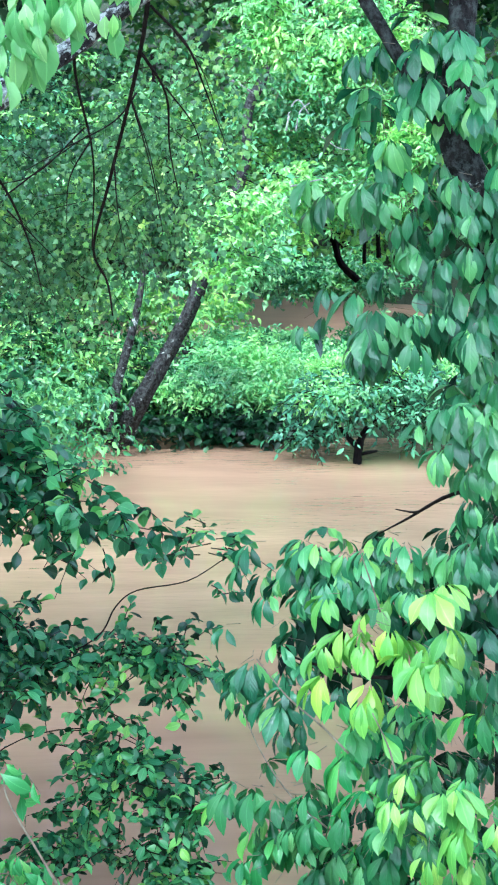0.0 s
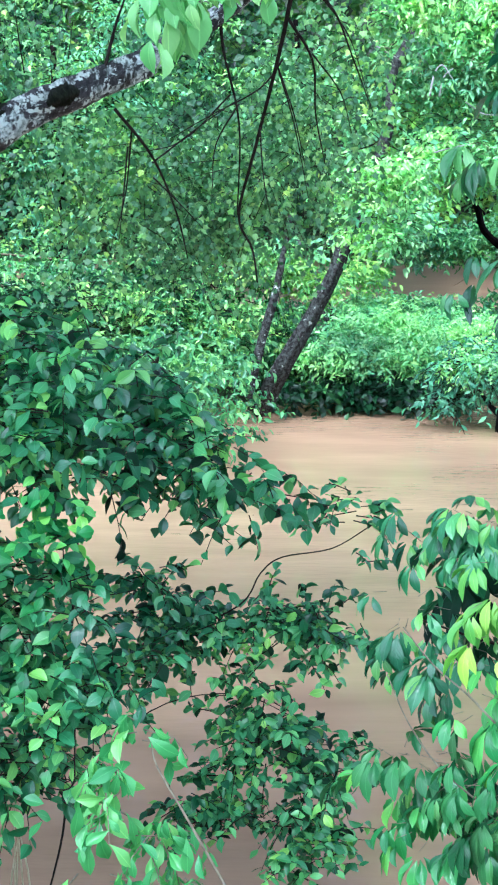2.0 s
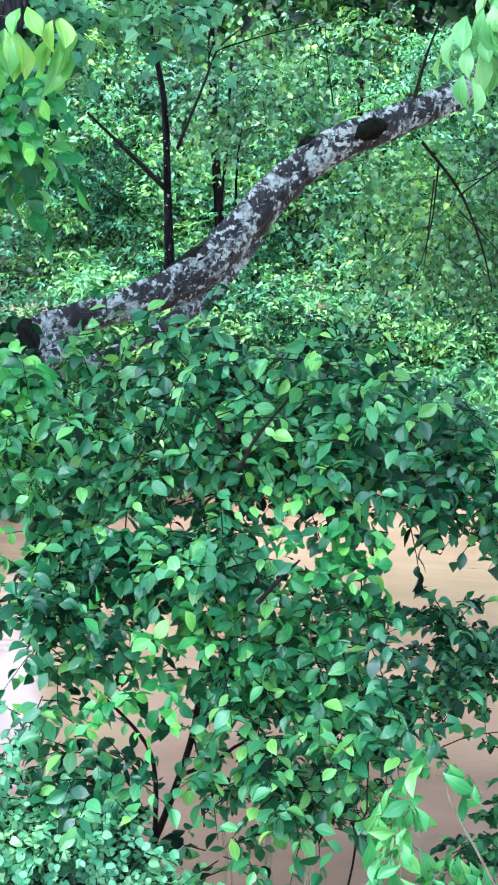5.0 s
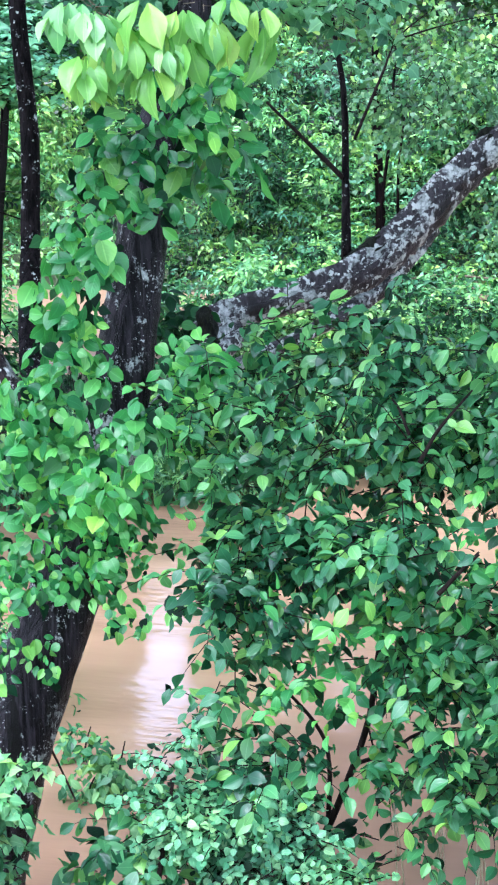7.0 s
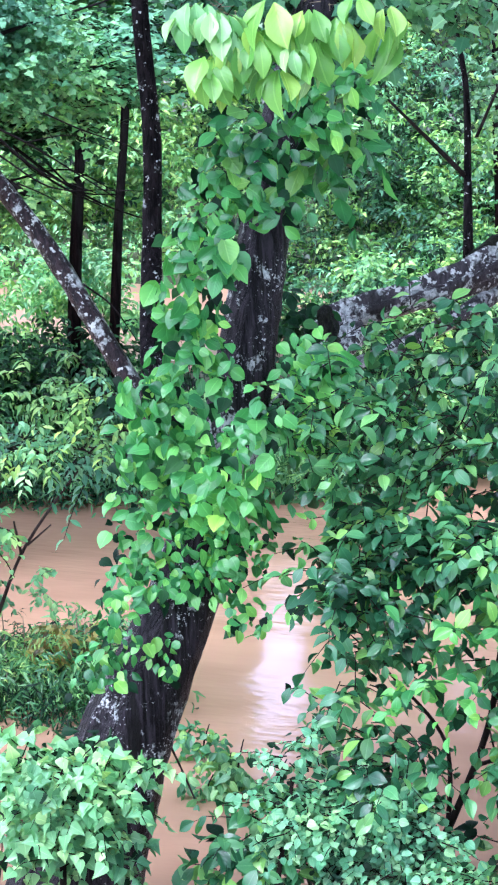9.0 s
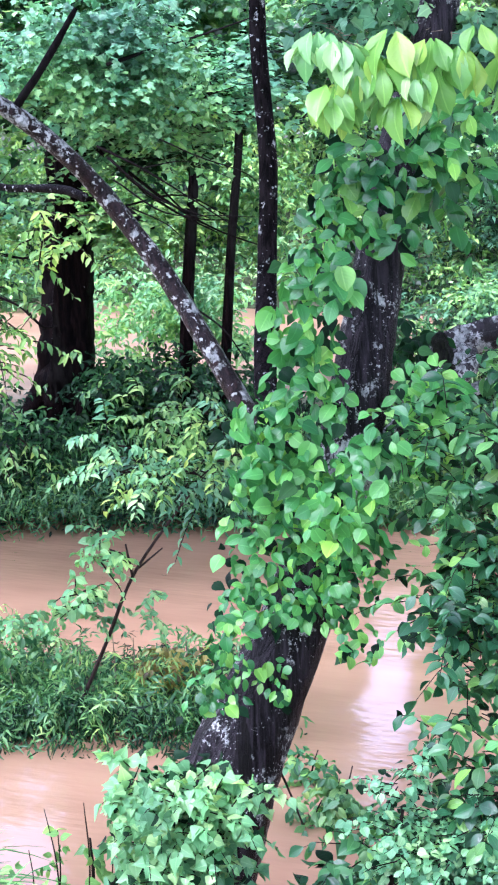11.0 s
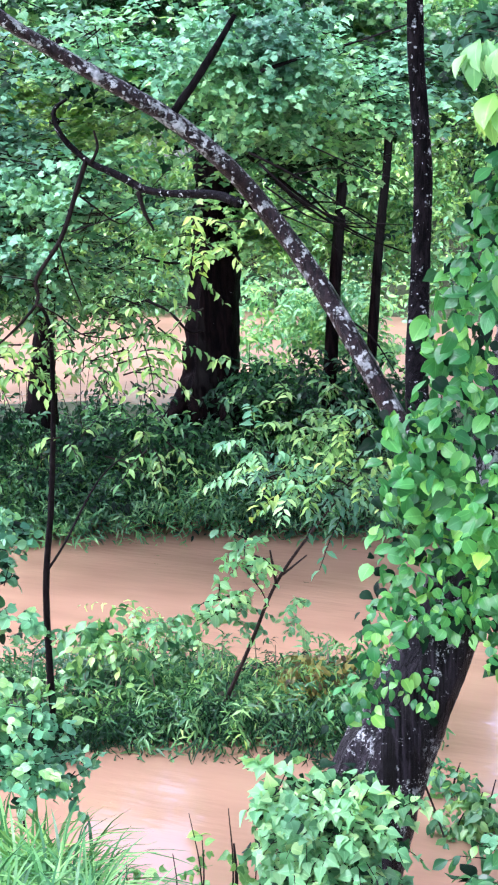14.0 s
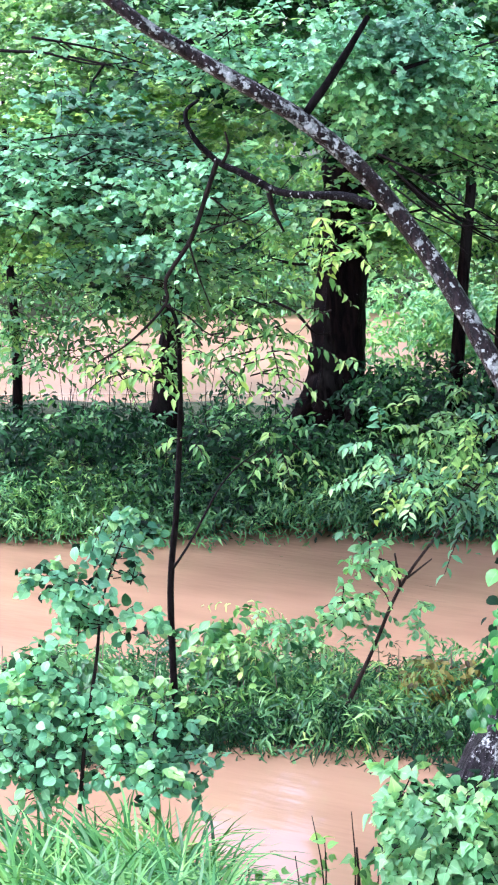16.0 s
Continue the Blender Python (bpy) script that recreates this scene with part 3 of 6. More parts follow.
def far_woods():
    leaves, _ = sprays(11, wall_blobs(1, -14, 46, 36, 42, 0.4, 3.6, 200, 1.4), 5200, 7, 0.8, 0.17, 0.25, shell=0.4)
    leaf_cloud("far_woods", leaves, "far", M["yellow_far"], None, "sunlit yellow-green woods beyond the flooded field", "woods")
    leaves, _ = sprays(12, wall_blobs(2, -14, 19, 34, 46, 0.4, 9.5, 160, 1.8), 3400, 7, 0.9, 0.22, 0.25, shell=0.4)
    leaf_cloud("far_woods", leaves, "far", M["mid_far"], None, "mid-green far woods in dense leaf", "woods")
    leaves, _ = sprays(112, wall_blobs(22, 17, 46, 38, 46, 0.4, 4.6, 110, 1.6), 2400, 7, 0.9, 0.2, 0.25, shell=0.4)
    leaf_cloud("far_woods", leaves, "far", M["mid_far"], None, "low mid-green woods beyond the flooded field", "woods")
    leaves, _ = sprays(113, wall_blobs(23, -14, 21, 33, 42, 2.5, 8.5, 170, 1.5), 3600, 7, 0.8, 0.19, 0.25, shell=0.4)
    leaf_cloud("far_woods", leaves, "far", M["yellow_far"], None, "yellow-green crowns of the far woods", "woods")
    # unseen upper crowns, added so that the near water mirrors dark foliage
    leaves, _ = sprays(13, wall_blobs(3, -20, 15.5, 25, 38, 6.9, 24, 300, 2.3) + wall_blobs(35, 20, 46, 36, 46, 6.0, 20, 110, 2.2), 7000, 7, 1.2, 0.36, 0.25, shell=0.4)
    leaf_cloud("far_woods", leaves, "far", M["shade_far"], None, "unseen tall dark crowns added over the opposite bank to darken reflections", "woods")
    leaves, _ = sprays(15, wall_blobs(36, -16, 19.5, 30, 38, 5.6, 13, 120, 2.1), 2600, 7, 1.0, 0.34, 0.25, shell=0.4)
    leaf_cloud("far_woods", leaves, "far", M["shade_far"], None, "unseen dark upper crowns added to the far woods to darken reflections", "woods")
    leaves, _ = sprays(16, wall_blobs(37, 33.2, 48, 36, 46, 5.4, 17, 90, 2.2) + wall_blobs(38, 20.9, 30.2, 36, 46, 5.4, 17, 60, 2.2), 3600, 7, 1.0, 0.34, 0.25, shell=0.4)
    leaf_cloud("far_woods", leaves, "far", M["shade_far"], None, "unseen dark tree line added beyond the flooded field to darken reflections", "woods")
    leaves, _ = sprays(14, wall_blobs(4, -14, 46, 34.6, 36, 0.0, 0.9, 150, 1.2), 3000, 7, 0.5, 0.13, 0.2, shell=0.4)
    leaf_cloud("far_thicket", leaves, "far", M["pale_far"], None, "pale green thicket along the far water's edge", "thicket")


far_woods()


# ---- middle distance: the opposite bank ----
def wood(name, base, label, category, stems, mat, crowns, group=""):
    """A tree: stems are (path, radii); crowns are (leaf kind, material, leaves, twigs or None)."""
    t = thing(name, base, label, category, group)
    for i, (path, radii) in enumerate(stems):
        part("trunk" if i == 0 else "limb", tube(path, radii, 18 if i == 0 else 8, 8, 0.13, i + 3), mat, t)
    for kind_of_leaf, leafmat, leaves, lines in crowns:
        leaf_cloud("crown", leaves, kind_of_leaf, leafmat, t)
        if lines is not None:
            part("twig", twig_mesh(lines, 0.006), M["twig"], t, kind="stuff")
    return t


# leaning trunk over the opposite bank, with a second thinner one
wood("leaning_tree", (-1.33, 18.89, 0.08), "grey leaning tree on the opposite bank, forked low", "tree",
     [(((-1.33, 18.89, 0.08), (-1.09, 18.67, 0.55), (-0.79, 18.76, 1.07), (-0.52, 18.96, 1.61), (-0.28, 19.58, 2.24), (-0.07, 20.2, 2.84), (-0.03, 20.81, 3.42), (0.18, 21.41, 3.91), (0.28, 22.62, 5.01)), (0.085, 0.066, 0.056, 0.05, 0.047, 0.045, 0.042, 0.036, 0.028)),
      (((-1.4, 18.62, 0.27), (-1.26, 18.73, 0.85), (-1.13, 18.81, 1.34), (-1.01, 19.04, 2.04)), (0.045, 0.042, 0.036, 0.02)),
      (((-0.73, 21.83, 0.61), (-0.68, 21.91, 1.05), (-0.6, 22.01, 1.63)), (0.06, 0.05, 0.04))],
     M["lichen_bark"],
     [("far", M["pale_far"], *sprays(31, [((-0.32, 18.47, 2.26), 0.22, 0.2, 0.28), ((-0.13, 18.78, 2.84), 0.2, 0.2, 0.25), ((-0.02, 21.07, 2.02), 0.4, 0.4, 0.35), ((-0.86, 20.48, 1.58), 0.3, 0.4, 0.15), ((-0.98, 23.28, 3.01), 0.9, 0.8, 0.8), ((0.78, 23.22, 2.69), 0.5, 0.8, 0.6)], 420, 7, 0.4, 0.10, 0.3))])

leaves, lines = sprays(339, clusters(339, [((-0.26, 18.35, 2.21), 0.28, 0.15, 0.2), ((-0.02, 18.35, 2.48), 0.3, 0.15, 0.2), ((-0.07, 18.35, 1.94), 0.25, 0.15, 0.14), ((-0.34, 18.35, 1.94), 0.2, 0.15, 0.12), ((0.23, 18.35, 4.06), 0.3, 0.15, 0.3), ((0.12, 18.35, 4.37), 0.3, 0.15, 0.2)], 46, 0.16), 620, 7, 0.22, 0.075, 0.35, flat=0.4)
boughs_near = leaf_cloud("bright_boughs", leaves, "small", M["mint"], None, "fresh green sprays before the leaning trunk", "boughs")
part("twig", twig_mesh(lines[::3], 0.005), M["twig"], boughs_near, kind="stuff")

# bush overhanging the water, with its short dark stem
wood("overhanging_bush", (1.06, 18.45, 0), "pale green bush leaning over the water on a dark stem", "bush",
     [(((1.06, 18.47, -0.04), (1.08, 18.5, 0.17), (1.16, 18.63, 0.32), (1.44, 18.79, 0.63)), (0.05, 0.045, 0.03, 0.015)),
      (((1.08, 18.5, 0.14), (0.91, 18.63, 0.32), (0.77, 18.78, 0.57)), (0.03, 0.02, 0.012)),
      (((1.08, 18.49, 0.09), (1.25, 18.4, 0.14)), (0.025, 0.012))],
     M["bark"],
     [("small", M["teal"], *sprays(33, [((0.89, 18.78, 0.6), 0.45, 0.5, 0.2), ((1.44, 18.8, 0.69), 0.5, 0.5, 0.22), ((0.58, 18.62, 0.26), 0.16, 0.2, 0.14), ((1.89, 18.77, 0.53), 0.45, 0.5, 0.25)], 620, 8, 0.3, 0.075, 0.4))])

leaves, _ = sprays(34, [((-0.07, 19.78, 0.5), 0.55, 0.4, 0.24), ((0.18, 21.83, 0.61), 0.6, 1.0, 0.12), ((0.75, 21.33, 0.62), 0.5, 0.8, 0.15), ((1.25, 21.32, 0.56), 0.7, 0.8, 0.15), ((0.28, 24.85, 0.44), 0.8, 1.0, 0.08), ((-0.54, 19.99, 0.55), 0.3, 0.4, 0.22), ((2.19, 21.85, 0.69), 0.6, 0.6, 0.4), ((-0.27, 21.87, 0.8), 0.4, 0.6, 0.1)], 2600, 7, 0.22, 0.07, 0.25)
leaf_cloud("bank_thicket", leaves, "small", M["pale"], None, "pale green ferny thicket on the low opposite bank", "thicket")
leaves, _ = sprays(234, [((-0.01, 19.81, 0.64), 0.6, 0.4, 0.2), ((0.73, 20.83, 0.69), 0.6, 0.6, 0.15), ((1.48, 19.33, 0.84), 0.6, 0.4, 0.2), ((0.88, 18.59, 0.66), 0.4, 0.3, 0.14), ((-0.13, 20.04, 0.79), 0.5, 0.3, 0.2), ((-0.64, 19.39, 0.58), 0.3, 0.2, 0.16)], 1700, 7, 0.2, 0.06, 0.25, flat=0.35)
leaf_cloud("bank_thicket", leaves, "small", M["mint"], None, "palest ferny sprays on the low opposite bank", "thicket")
# shade under the thicket's rim, put into the leaf colour
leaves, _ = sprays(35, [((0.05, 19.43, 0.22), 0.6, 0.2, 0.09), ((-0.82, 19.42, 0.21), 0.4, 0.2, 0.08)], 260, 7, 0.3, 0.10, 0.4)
leaf_cloud("bank_thicket", leaves, "far", M["shade_far"], None, "leaves coloured near black for the shade along the water's edge", "thicket")

# tree across the second channel, bright crown
wood("bright_tree", (1.46, 31.52, 0), "bright green tree beyond the second channel", "tree",
     [(((1.74, 35.29, 0), (1.56, 34.11, 1.12), (1.26, 34.18, 1.51), (1.75, 34.39, 2.69), (1.99, 35.77, 4.7)), (0.14, 0.12, 0.11, 0.10, 0.07)),
      (((1.97, 34.01, 0.53), (2.01, 34.18, 1.52), (2.05, 34.41, 2.8)), (0.08, 0.07, 0.06))],
     M["bark"],
     [("far", M["lime_far"], *sprays(36, [((-0.04, 31.13, 1.5), 0.9, 0.8, 0.6), ((1.5, 33.6, 3.96), 1.4, 1.0, 1.1), ((0.52, 32.37, 2.73), 0.9, 0.8, 0.5), ((2.1, 33.14, 1.38), 0.6, 0.6, 0.6)], 900, 7, 0.5, 0.15, 0.3)),
      ("far", M["mid_far"], *sprays(37, [((0.06, 30, 0.87), 0.6, 0.6, 0.3), ((1.18, 32.27, 2.18), 1.0, 0.8, 0.5)], 300, 7, 0.4, 0.15, 0.3))])

right = [((0.83, 22.97, 3.55), 0.9, 0.5, 0.8), ((1.29, 23.1, 4.27), 0.8, 0.5, 0.45), ((0.5, 22.76, 2.37), 0.6, 0.4, 0.4), ((1.43, 22.78, 2.51), 0.5, 0.4, 0.45), ((0.04, 22.05, 1.82), 0.35, 0.3, 0.22), ((2.09, 22.87, 3.04), 0.6, 0.4, 0.7)]
leaves, lines = sprays(336, clusters(336, right, 110, 0.24), 1700, 7, 0.24, 0.085, 0.3, flat=0.4, face=0.2)
boughs_far = leaf_cloud("bright_boughs", leaves, "small", M["mint"], None, "bright fresh-green boughs beyond the leaning tree", "boughs")
leaves, _ = sprays(337, clusters(337, right, 90, 0.22), 900, 7, 0.24, 0.085, 0.3, flat=0.4, face=0.2)
leaf_cloud("bright_boughs", leaves, "small", M["pale"], None, "pale green boughs beyond the leaning tree", "boughs")
part("twig", twig_mesh(lines[::4], 0.007), M["stem"], boughs_far, "pale thin twigs", "stuff")

leaves, _ = sprays(340, clusters(340, [((0.2, 26.0, 1.22), 0.4, 0.3, 0.2), ((0.74, 25.99, 1.15), 0.4, 0.3, 0.2), ((1.27, 25.97, 1.23), 0.4, 0.3, 0.25), ((1.81, 25.94, 1.08), 0.4, 0.3, 0.25)], 40, 0.2), 520, 7, 0.22, 0.085, 0.3, flat=0.4)
leaf_cloud("bank_thicket", leaves, "small", M["mid"], None, "green bushes behind the second channel", "thicket")

dead = thing("dead_branch", (0.61, 22.41, 3.5), "pale dead twigs in the green boughs", "branch", "dead branches")
for i, (path, r) in enumerate((
        (((0.4, 22.34, 3.15), (0.45, 22.39, 3.4), (0.54, 22.41, 3.5), (0.66, 22.38, 3.34)), 0.014), (((0.51, 22.34, 3.15), (0.56, 22.38, 3.37), (0.67, 22.4, 3.47)), 0.012),
        (((-0.28, 20.7, 3.73), (-0.1, 20.79, 3.64), (0.05, 20.88, 3.55)), 0.016), (((0.45, 22.22, 2.52), (0.68, 22.24, 2.58), (0.91, 22.25, 2.62)), 0.013), (((0.81, 22.34, 3.09), (1, 22.32, 2.96), (1.19, 22.32, 2.94)), 0.010))):
    part("dead_twig", tube(path, np.linspace(r, r * 0.4, len(path)), 6, 4, 0.12, 310 + i), M["dead_wood"], dead)
for i, (path, r) in enumerate((
        (((1.3, 23.04, 1.37), (1.09, 23.08, 1.57), (1, 23.12, 1.84), (0.85, 23.16, 2.05), (0.58, 23.15, 2)), 0.05),
        (((1.43, 24.09, 1.49), (1.43, 24.14, 1.77), (1.42, 24.2, 2.08)), 0.03), (((1.61, 24.1, 1.56), (1.6, 24.15, 1.84), (1.61, 24.22, 2.18)), 0.035))):
    wood("slender_tree", path[0], "crooked black trunk in the dark hollow of the woods", "tree", [(path, np.linspace(r, r * 0.6, len(path)))], M["far_bark"], [], "trees on the opposite bank")
leaves, _ = sprays(338, clusters(338, [((-0.92, 20.52, 1.21), 0.5, 0.3, 0.16), ((-0.46, 21.53, 1.19), 0.4, 0.3, 0.14), ((-1.28, 20.36, 1.46), 0.3, 0.3, 0.2)], 40, 0.16), 420, 7, 0.2, 0.07, 0.3, flat=0.4)
leaf_cloud("bank_thicket", leaves, "small", M["yellow"], None, "fresh shrubs round the foot of the leaning tree", "thicket")

# thickets and crowns behind the near shrubs, in separate leaf masses
low = [((-2.71, 19.19, 1.02), 1.3, 0.6, 0.3), ((-1.8, 19.35, 0.67), 0.5, 0.4, 0.3), ((-4.03, 18.52, 1.2), 1.2, 0.6, 0.4), ((-4.84, 17.24, 1.28), 1.4, 0.6, 0.5), ((-4.77, 17.14, 0.61), 1.2, 0.6, 0.6), ((-5.74, 16.88, 0.45), 1.0, 0.6, 0.5), ((-2.07, 19.24, 0.88), 0.7, 0.4, 0.4), ((-1.77, 20.54, 1.32), 0.9, 0.5, 0.3), ((-0.97, 20.19, 0.52), 0.4, 0.4, 0.35), ((-2.44, 20.54, 1.32), 0.7, 0.5, 0.3)]
leaves, lines = sprays(38, clusters(38, low, 150, 0.28), 2700, 7, 0.22, 0.07, 0.25, flat=0.4)
shrubs = leaf_cloud("bank_thicket", leaves, "small", M["yellow"], None, "yellow-green shrubs along the opposite bank", "thicket")
leaves, _ = sprays(138, clusters(139, low, 110, 0.28), 1100, 7, 0.22, 0.08, 0.25)
leaf_cloud("bank_thicket", leaves, "small", M["mid"], None, "mid-green shrubs along the opposite bank", "thicket")
leaves, _ = sprays(438, clusters(438, [((-4.5, 20.11, 1.28), 0.5, 0.3, 0.2), ((-3.66, 20.27, 1.28), 0.5, 0.3, 0.2), ((-7.11, 19.34, 1.15), 0.4, 0.3, 0.3), ((-6.43, 19.58, 0.96), 0.4, 0.3, 0.2), ((-2.71, 20.42, 1.19), 0.5, 0.3, 0.2)], 60, 0.24), 700, 7, 0.22, 0.08, 0.25, flat=0.4)
leaf_cloud("bank_thicket", leaves, "small", M["mid"], None, "green undergrowth behind the curving limb", "thicket")
# shade between the shrubs, put into the colour of extra leaves
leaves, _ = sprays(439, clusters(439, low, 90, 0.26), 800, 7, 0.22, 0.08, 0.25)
leaf_cloud("bank_thicket", leaves, "small", M["shade"], None, "near-black leaves painting shade in the hollows of the bank shrubs", "thicket")
part("stalk", twig_mesh(lines + np.array((0, 0, -0.06)), 0.006), M["twig"], shrubs, "thin dark stalks", "stuff")
high = [((-3.58, 23.06, 3.1), 2.4, 1.5, 1.3), ((-7.23, 22.16, 2.66), 2.2, 1.5, 1.4), ((-4.28, 22.9, 2.99), 2.0, 1.5, 1.2), ((-7.14, 22.01, 2.14), 1.5, 1.5, 1.2), ((-3.31, 23.12, 2.63), 2.0, 1.2, 1.5), ((-4.36, 21.66, 1.72), 2.0, 1.0, 0.6), ((-5.91, 20.15, 1.47), 1.4, 0.8, 0.6)]
leaves, lines = sprays(39, clusters(40, high, 210, 0.34, 0.4), 3000, 7, 0.28, 0.08, 0.2, flat=0.35, face=0.15)
woods = leaf_cloud("bank_woods", leaves, "small", M["teal"], None, "wet shining blue-green leaves on the opposite bank", "woods")
leaves, _ = sprays(139, clusters(41, high, 150, 0.34, 0.4), 2300, 7, 0.28, 0.08, 0.2, flat=0.35, face=0.15)
leaf_cloud("bank_woods", leaves, "small", M["yellow"], None, "yellow-green tree crowns on the opposite bank", "woods")
leaves, _ = sprays(140, clusters(42, high, 70, 0.3, 0.4), 900, 7, 0.28, 0.08, 0.2, flat=0.35, face=0.15)
leaf_cloud("bank_woods", leaves, "small", M["mint"], None, "bright backlit leaves on the opposite bank", "woods")
# extra near-black leaves paint the shade of the hollows
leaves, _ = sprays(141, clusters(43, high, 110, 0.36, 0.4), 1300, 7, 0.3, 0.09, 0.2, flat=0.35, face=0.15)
leaf_cloud("bank_woods", leaves, "small", M["shade"], None, "leaves coloured near black for the shade in the hollows of the woods", "woods")
part("twig", twig_mesh(lines[::3], 0.008), M["twig"], woods, "thin dark twigs", "stuff")
# darkened backing layer: the woods' inner shade as leaf colour
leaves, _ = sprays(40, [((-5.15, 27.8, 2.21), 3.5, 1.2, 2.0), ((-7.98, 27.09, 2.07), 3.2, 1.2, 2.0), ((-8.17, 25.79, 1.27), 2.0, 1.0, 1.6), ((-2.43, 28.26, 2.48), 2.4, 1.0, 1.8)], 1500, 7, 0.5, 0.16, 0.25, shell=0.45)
leaf_cloud("bank_woods", leaves, "far", M["shade_far"], None, "deep green leaves darkened in colour for the shade inside the woods", "woods")
for path, r in ((((-5.42, 21.38, 1.09), (-5.42, 21.55, 1.98), (-5.53, 21.76, 3.13), (-5.65, 22.06, 4.78)), 0.07),
                (((-3.78, 21.62, 1.09), (-3.78, 21.74, 1.72), (-3.83, 21.88, 2.49), (-3.89, 22.11, 3.76)), 0.06),
                (((-5.12, 20.41, 1.82), (-5.15, 20.49, 2.31), (-5.11, 20.6, 2.85), (-5.09, 20.81, 3.95)), 0.026),
                (((-4.95, 20.46, 1.88), (-4.99, 20.57, 2.55), (-4.95, 20.73, 3.34)), 0.02),
                (((-3.83, 21.79, 1.2), (-3.79, 21.87, 1.58), (-3.81, 22.02, 2.35)), 0.07),
                (((-0.92, 24.29, 2.18), (-1.15, 24.43, 3.08), (-1.25, 24.6, 4.05)), 0.05)):
    wood("slender_tree", path[0], "slender dark trunk among the leaves of the opposite bank", "tree", [(path, np.linspace(r, r * 0.6, len(path)))], M["far_bark"], [], "trees on the opposite bank")
# pale broken log among the shrubs
log = thing("fallen_log", (-4.82, 20.41, 1.47), "pale fallen log lying among the shrubs", "log")
part("log_stem", tube(((-4.94, 20.38, 1.43), (-4.52, 20.49, 1.49), (-4.03, 20.59, 1.47), (-3.49, 20.71, 1.4)), (0.008, 0.014, 0.012, 0.006), 8, 4, 0.1, 4), M["stem"], log)


# ---- far bank under the trees ----
def strip(seed, b0, b1, away0, away1, z0, z1, n, across=0.5):
    rng = np.random.default_rng(seed)
    return [(at_bearing(rng.uniform(b0, b1), rng.uniform(away0, away1), rng.uniform(z0, z1)), across, across * 0.6, across * 0.5) for _ in range(n)]


# the trees' shade on the far bank is put into the weeds' colour
leaves, _ = sprays(51, strip(5, 17, 42, 16.2, 20.5, 0.2, 0.5, 170), 5600, 7, 0.3, 0.075, 0.35)
leaf_cloud("bank_weeds", leaves, "small", M["shade"], None, "rank weeds covering the far bank, coloured dark for the shade", "weeds")
leaves, _ = sprays(52, strip(6, 17, 42, 15.9, 17.0, 0.1, 0.4, 120, 0.35), 4200, 8, 0.28, 0.08, 0.35)
leaf_cloud("bank_weeds", leaves, "slim", M["mid"], None, "green weeds hanging over the water's edge", "weeds")
leaves, _ = sprays(154, strip(66, 22, 42, 16.2, 17.6, 0.3, 0.6, 60, 0.3), 420, 8, 0.3, 0.075, 0.4, flat=0.35)
leaf_cloud("bank_weeds", leaves, "slim", M["yellow"], None, "scattered yellow-green weeds on the far bank", "weeds")
leaves, _ = sprays(155, clusters(155, strip(67, 22, 42, 16.2, 18.6, 0.4, 0.75, 60, 0.3), 70, 0.16), 560, 9, 0.26, 0.085, 0.5, flat=0.3)
leaf_cloud("bank_weeds", leaves, "slim", M["mid"], None, "leafy green sprigs standing out of the dark weeds", "weeds")
leaves, _ = sprays(152, [((-7.91, 15.23, 1.1), 0.9, 0.5, 0.3), ((-8.25, 15.41, 1), 0.8, 0.5, 0.3), ((-8.9, 14.11, 0.78), 0.9, 0.4, 0.15), ((-10.66, 13.21, 0.8), 0.9, 0.5, 0.2)], 1060, 8, 0.3, 0.08, 0.35)
# most leaves take the shade colour, the rest a lighter one as if lit
leaf_cloud("bank_weeds", tuple(a[:6400] for a in leaves), "small", M["shade"], None, "taller weeds at the foot of the far trees, coloured dark for shade", "weeds")
leaf_cloud("bank_weeds", tuple(a[6400:] for a in leaves), "small", M["mid"], None, "tall weeds at the foot of the far trees, coloured lighter as if lit", "weeds")
leaves, _ = sprays(153, strip(77, -13, 8, 19.8, 24.5, 0.3, 0.5, 120), 2400, 7, 0.25, 0.08, 0.3)
leaf_cloud("bank_weeds", leaves, "small", M["mid"], None, "low green weeds on the opposite bank", "weeds")
leaves, _ = sprays(53, strip(7, 5, 18, 16.5, 20.5, 0.2, 0.9, 120), 2400, 7, 0.3, 0.08, 0.35)
leaf_cloud("bank_weeds", leaves, "small", M["mid"], None, "green weeds and shrubs on the opposite bank", "weeds")
def stems_of(seed, b0, b1, a0, a1, n, tall, mat, label):
    rng = np.random.default_rng(seed)
    lines = []
    for _ in range(n):
        x, y, _z = at_bearing(rng.uniform(b0, b1), rng.uniform(a0, a1))
        z, h = bank_height(x, y), tall * rng.uniform(0.5, 1.2)
        dx, dy = rng.normal(0, 0.12, 2) * h
        lines.append([(x, y, z), (x + dx * 0.4, y + dy * 0.4, z + h * 0.55), (x + dx, y + dy, z + h)])
    part("weed_stalk", twig_mesh(lines, 0.006), mat, None, label, "stuff")


stems_of(57, 17, 42, 16.2, 19.5, 160, 0.8, M["twig"], "thin dark weed stalks on the far bank")


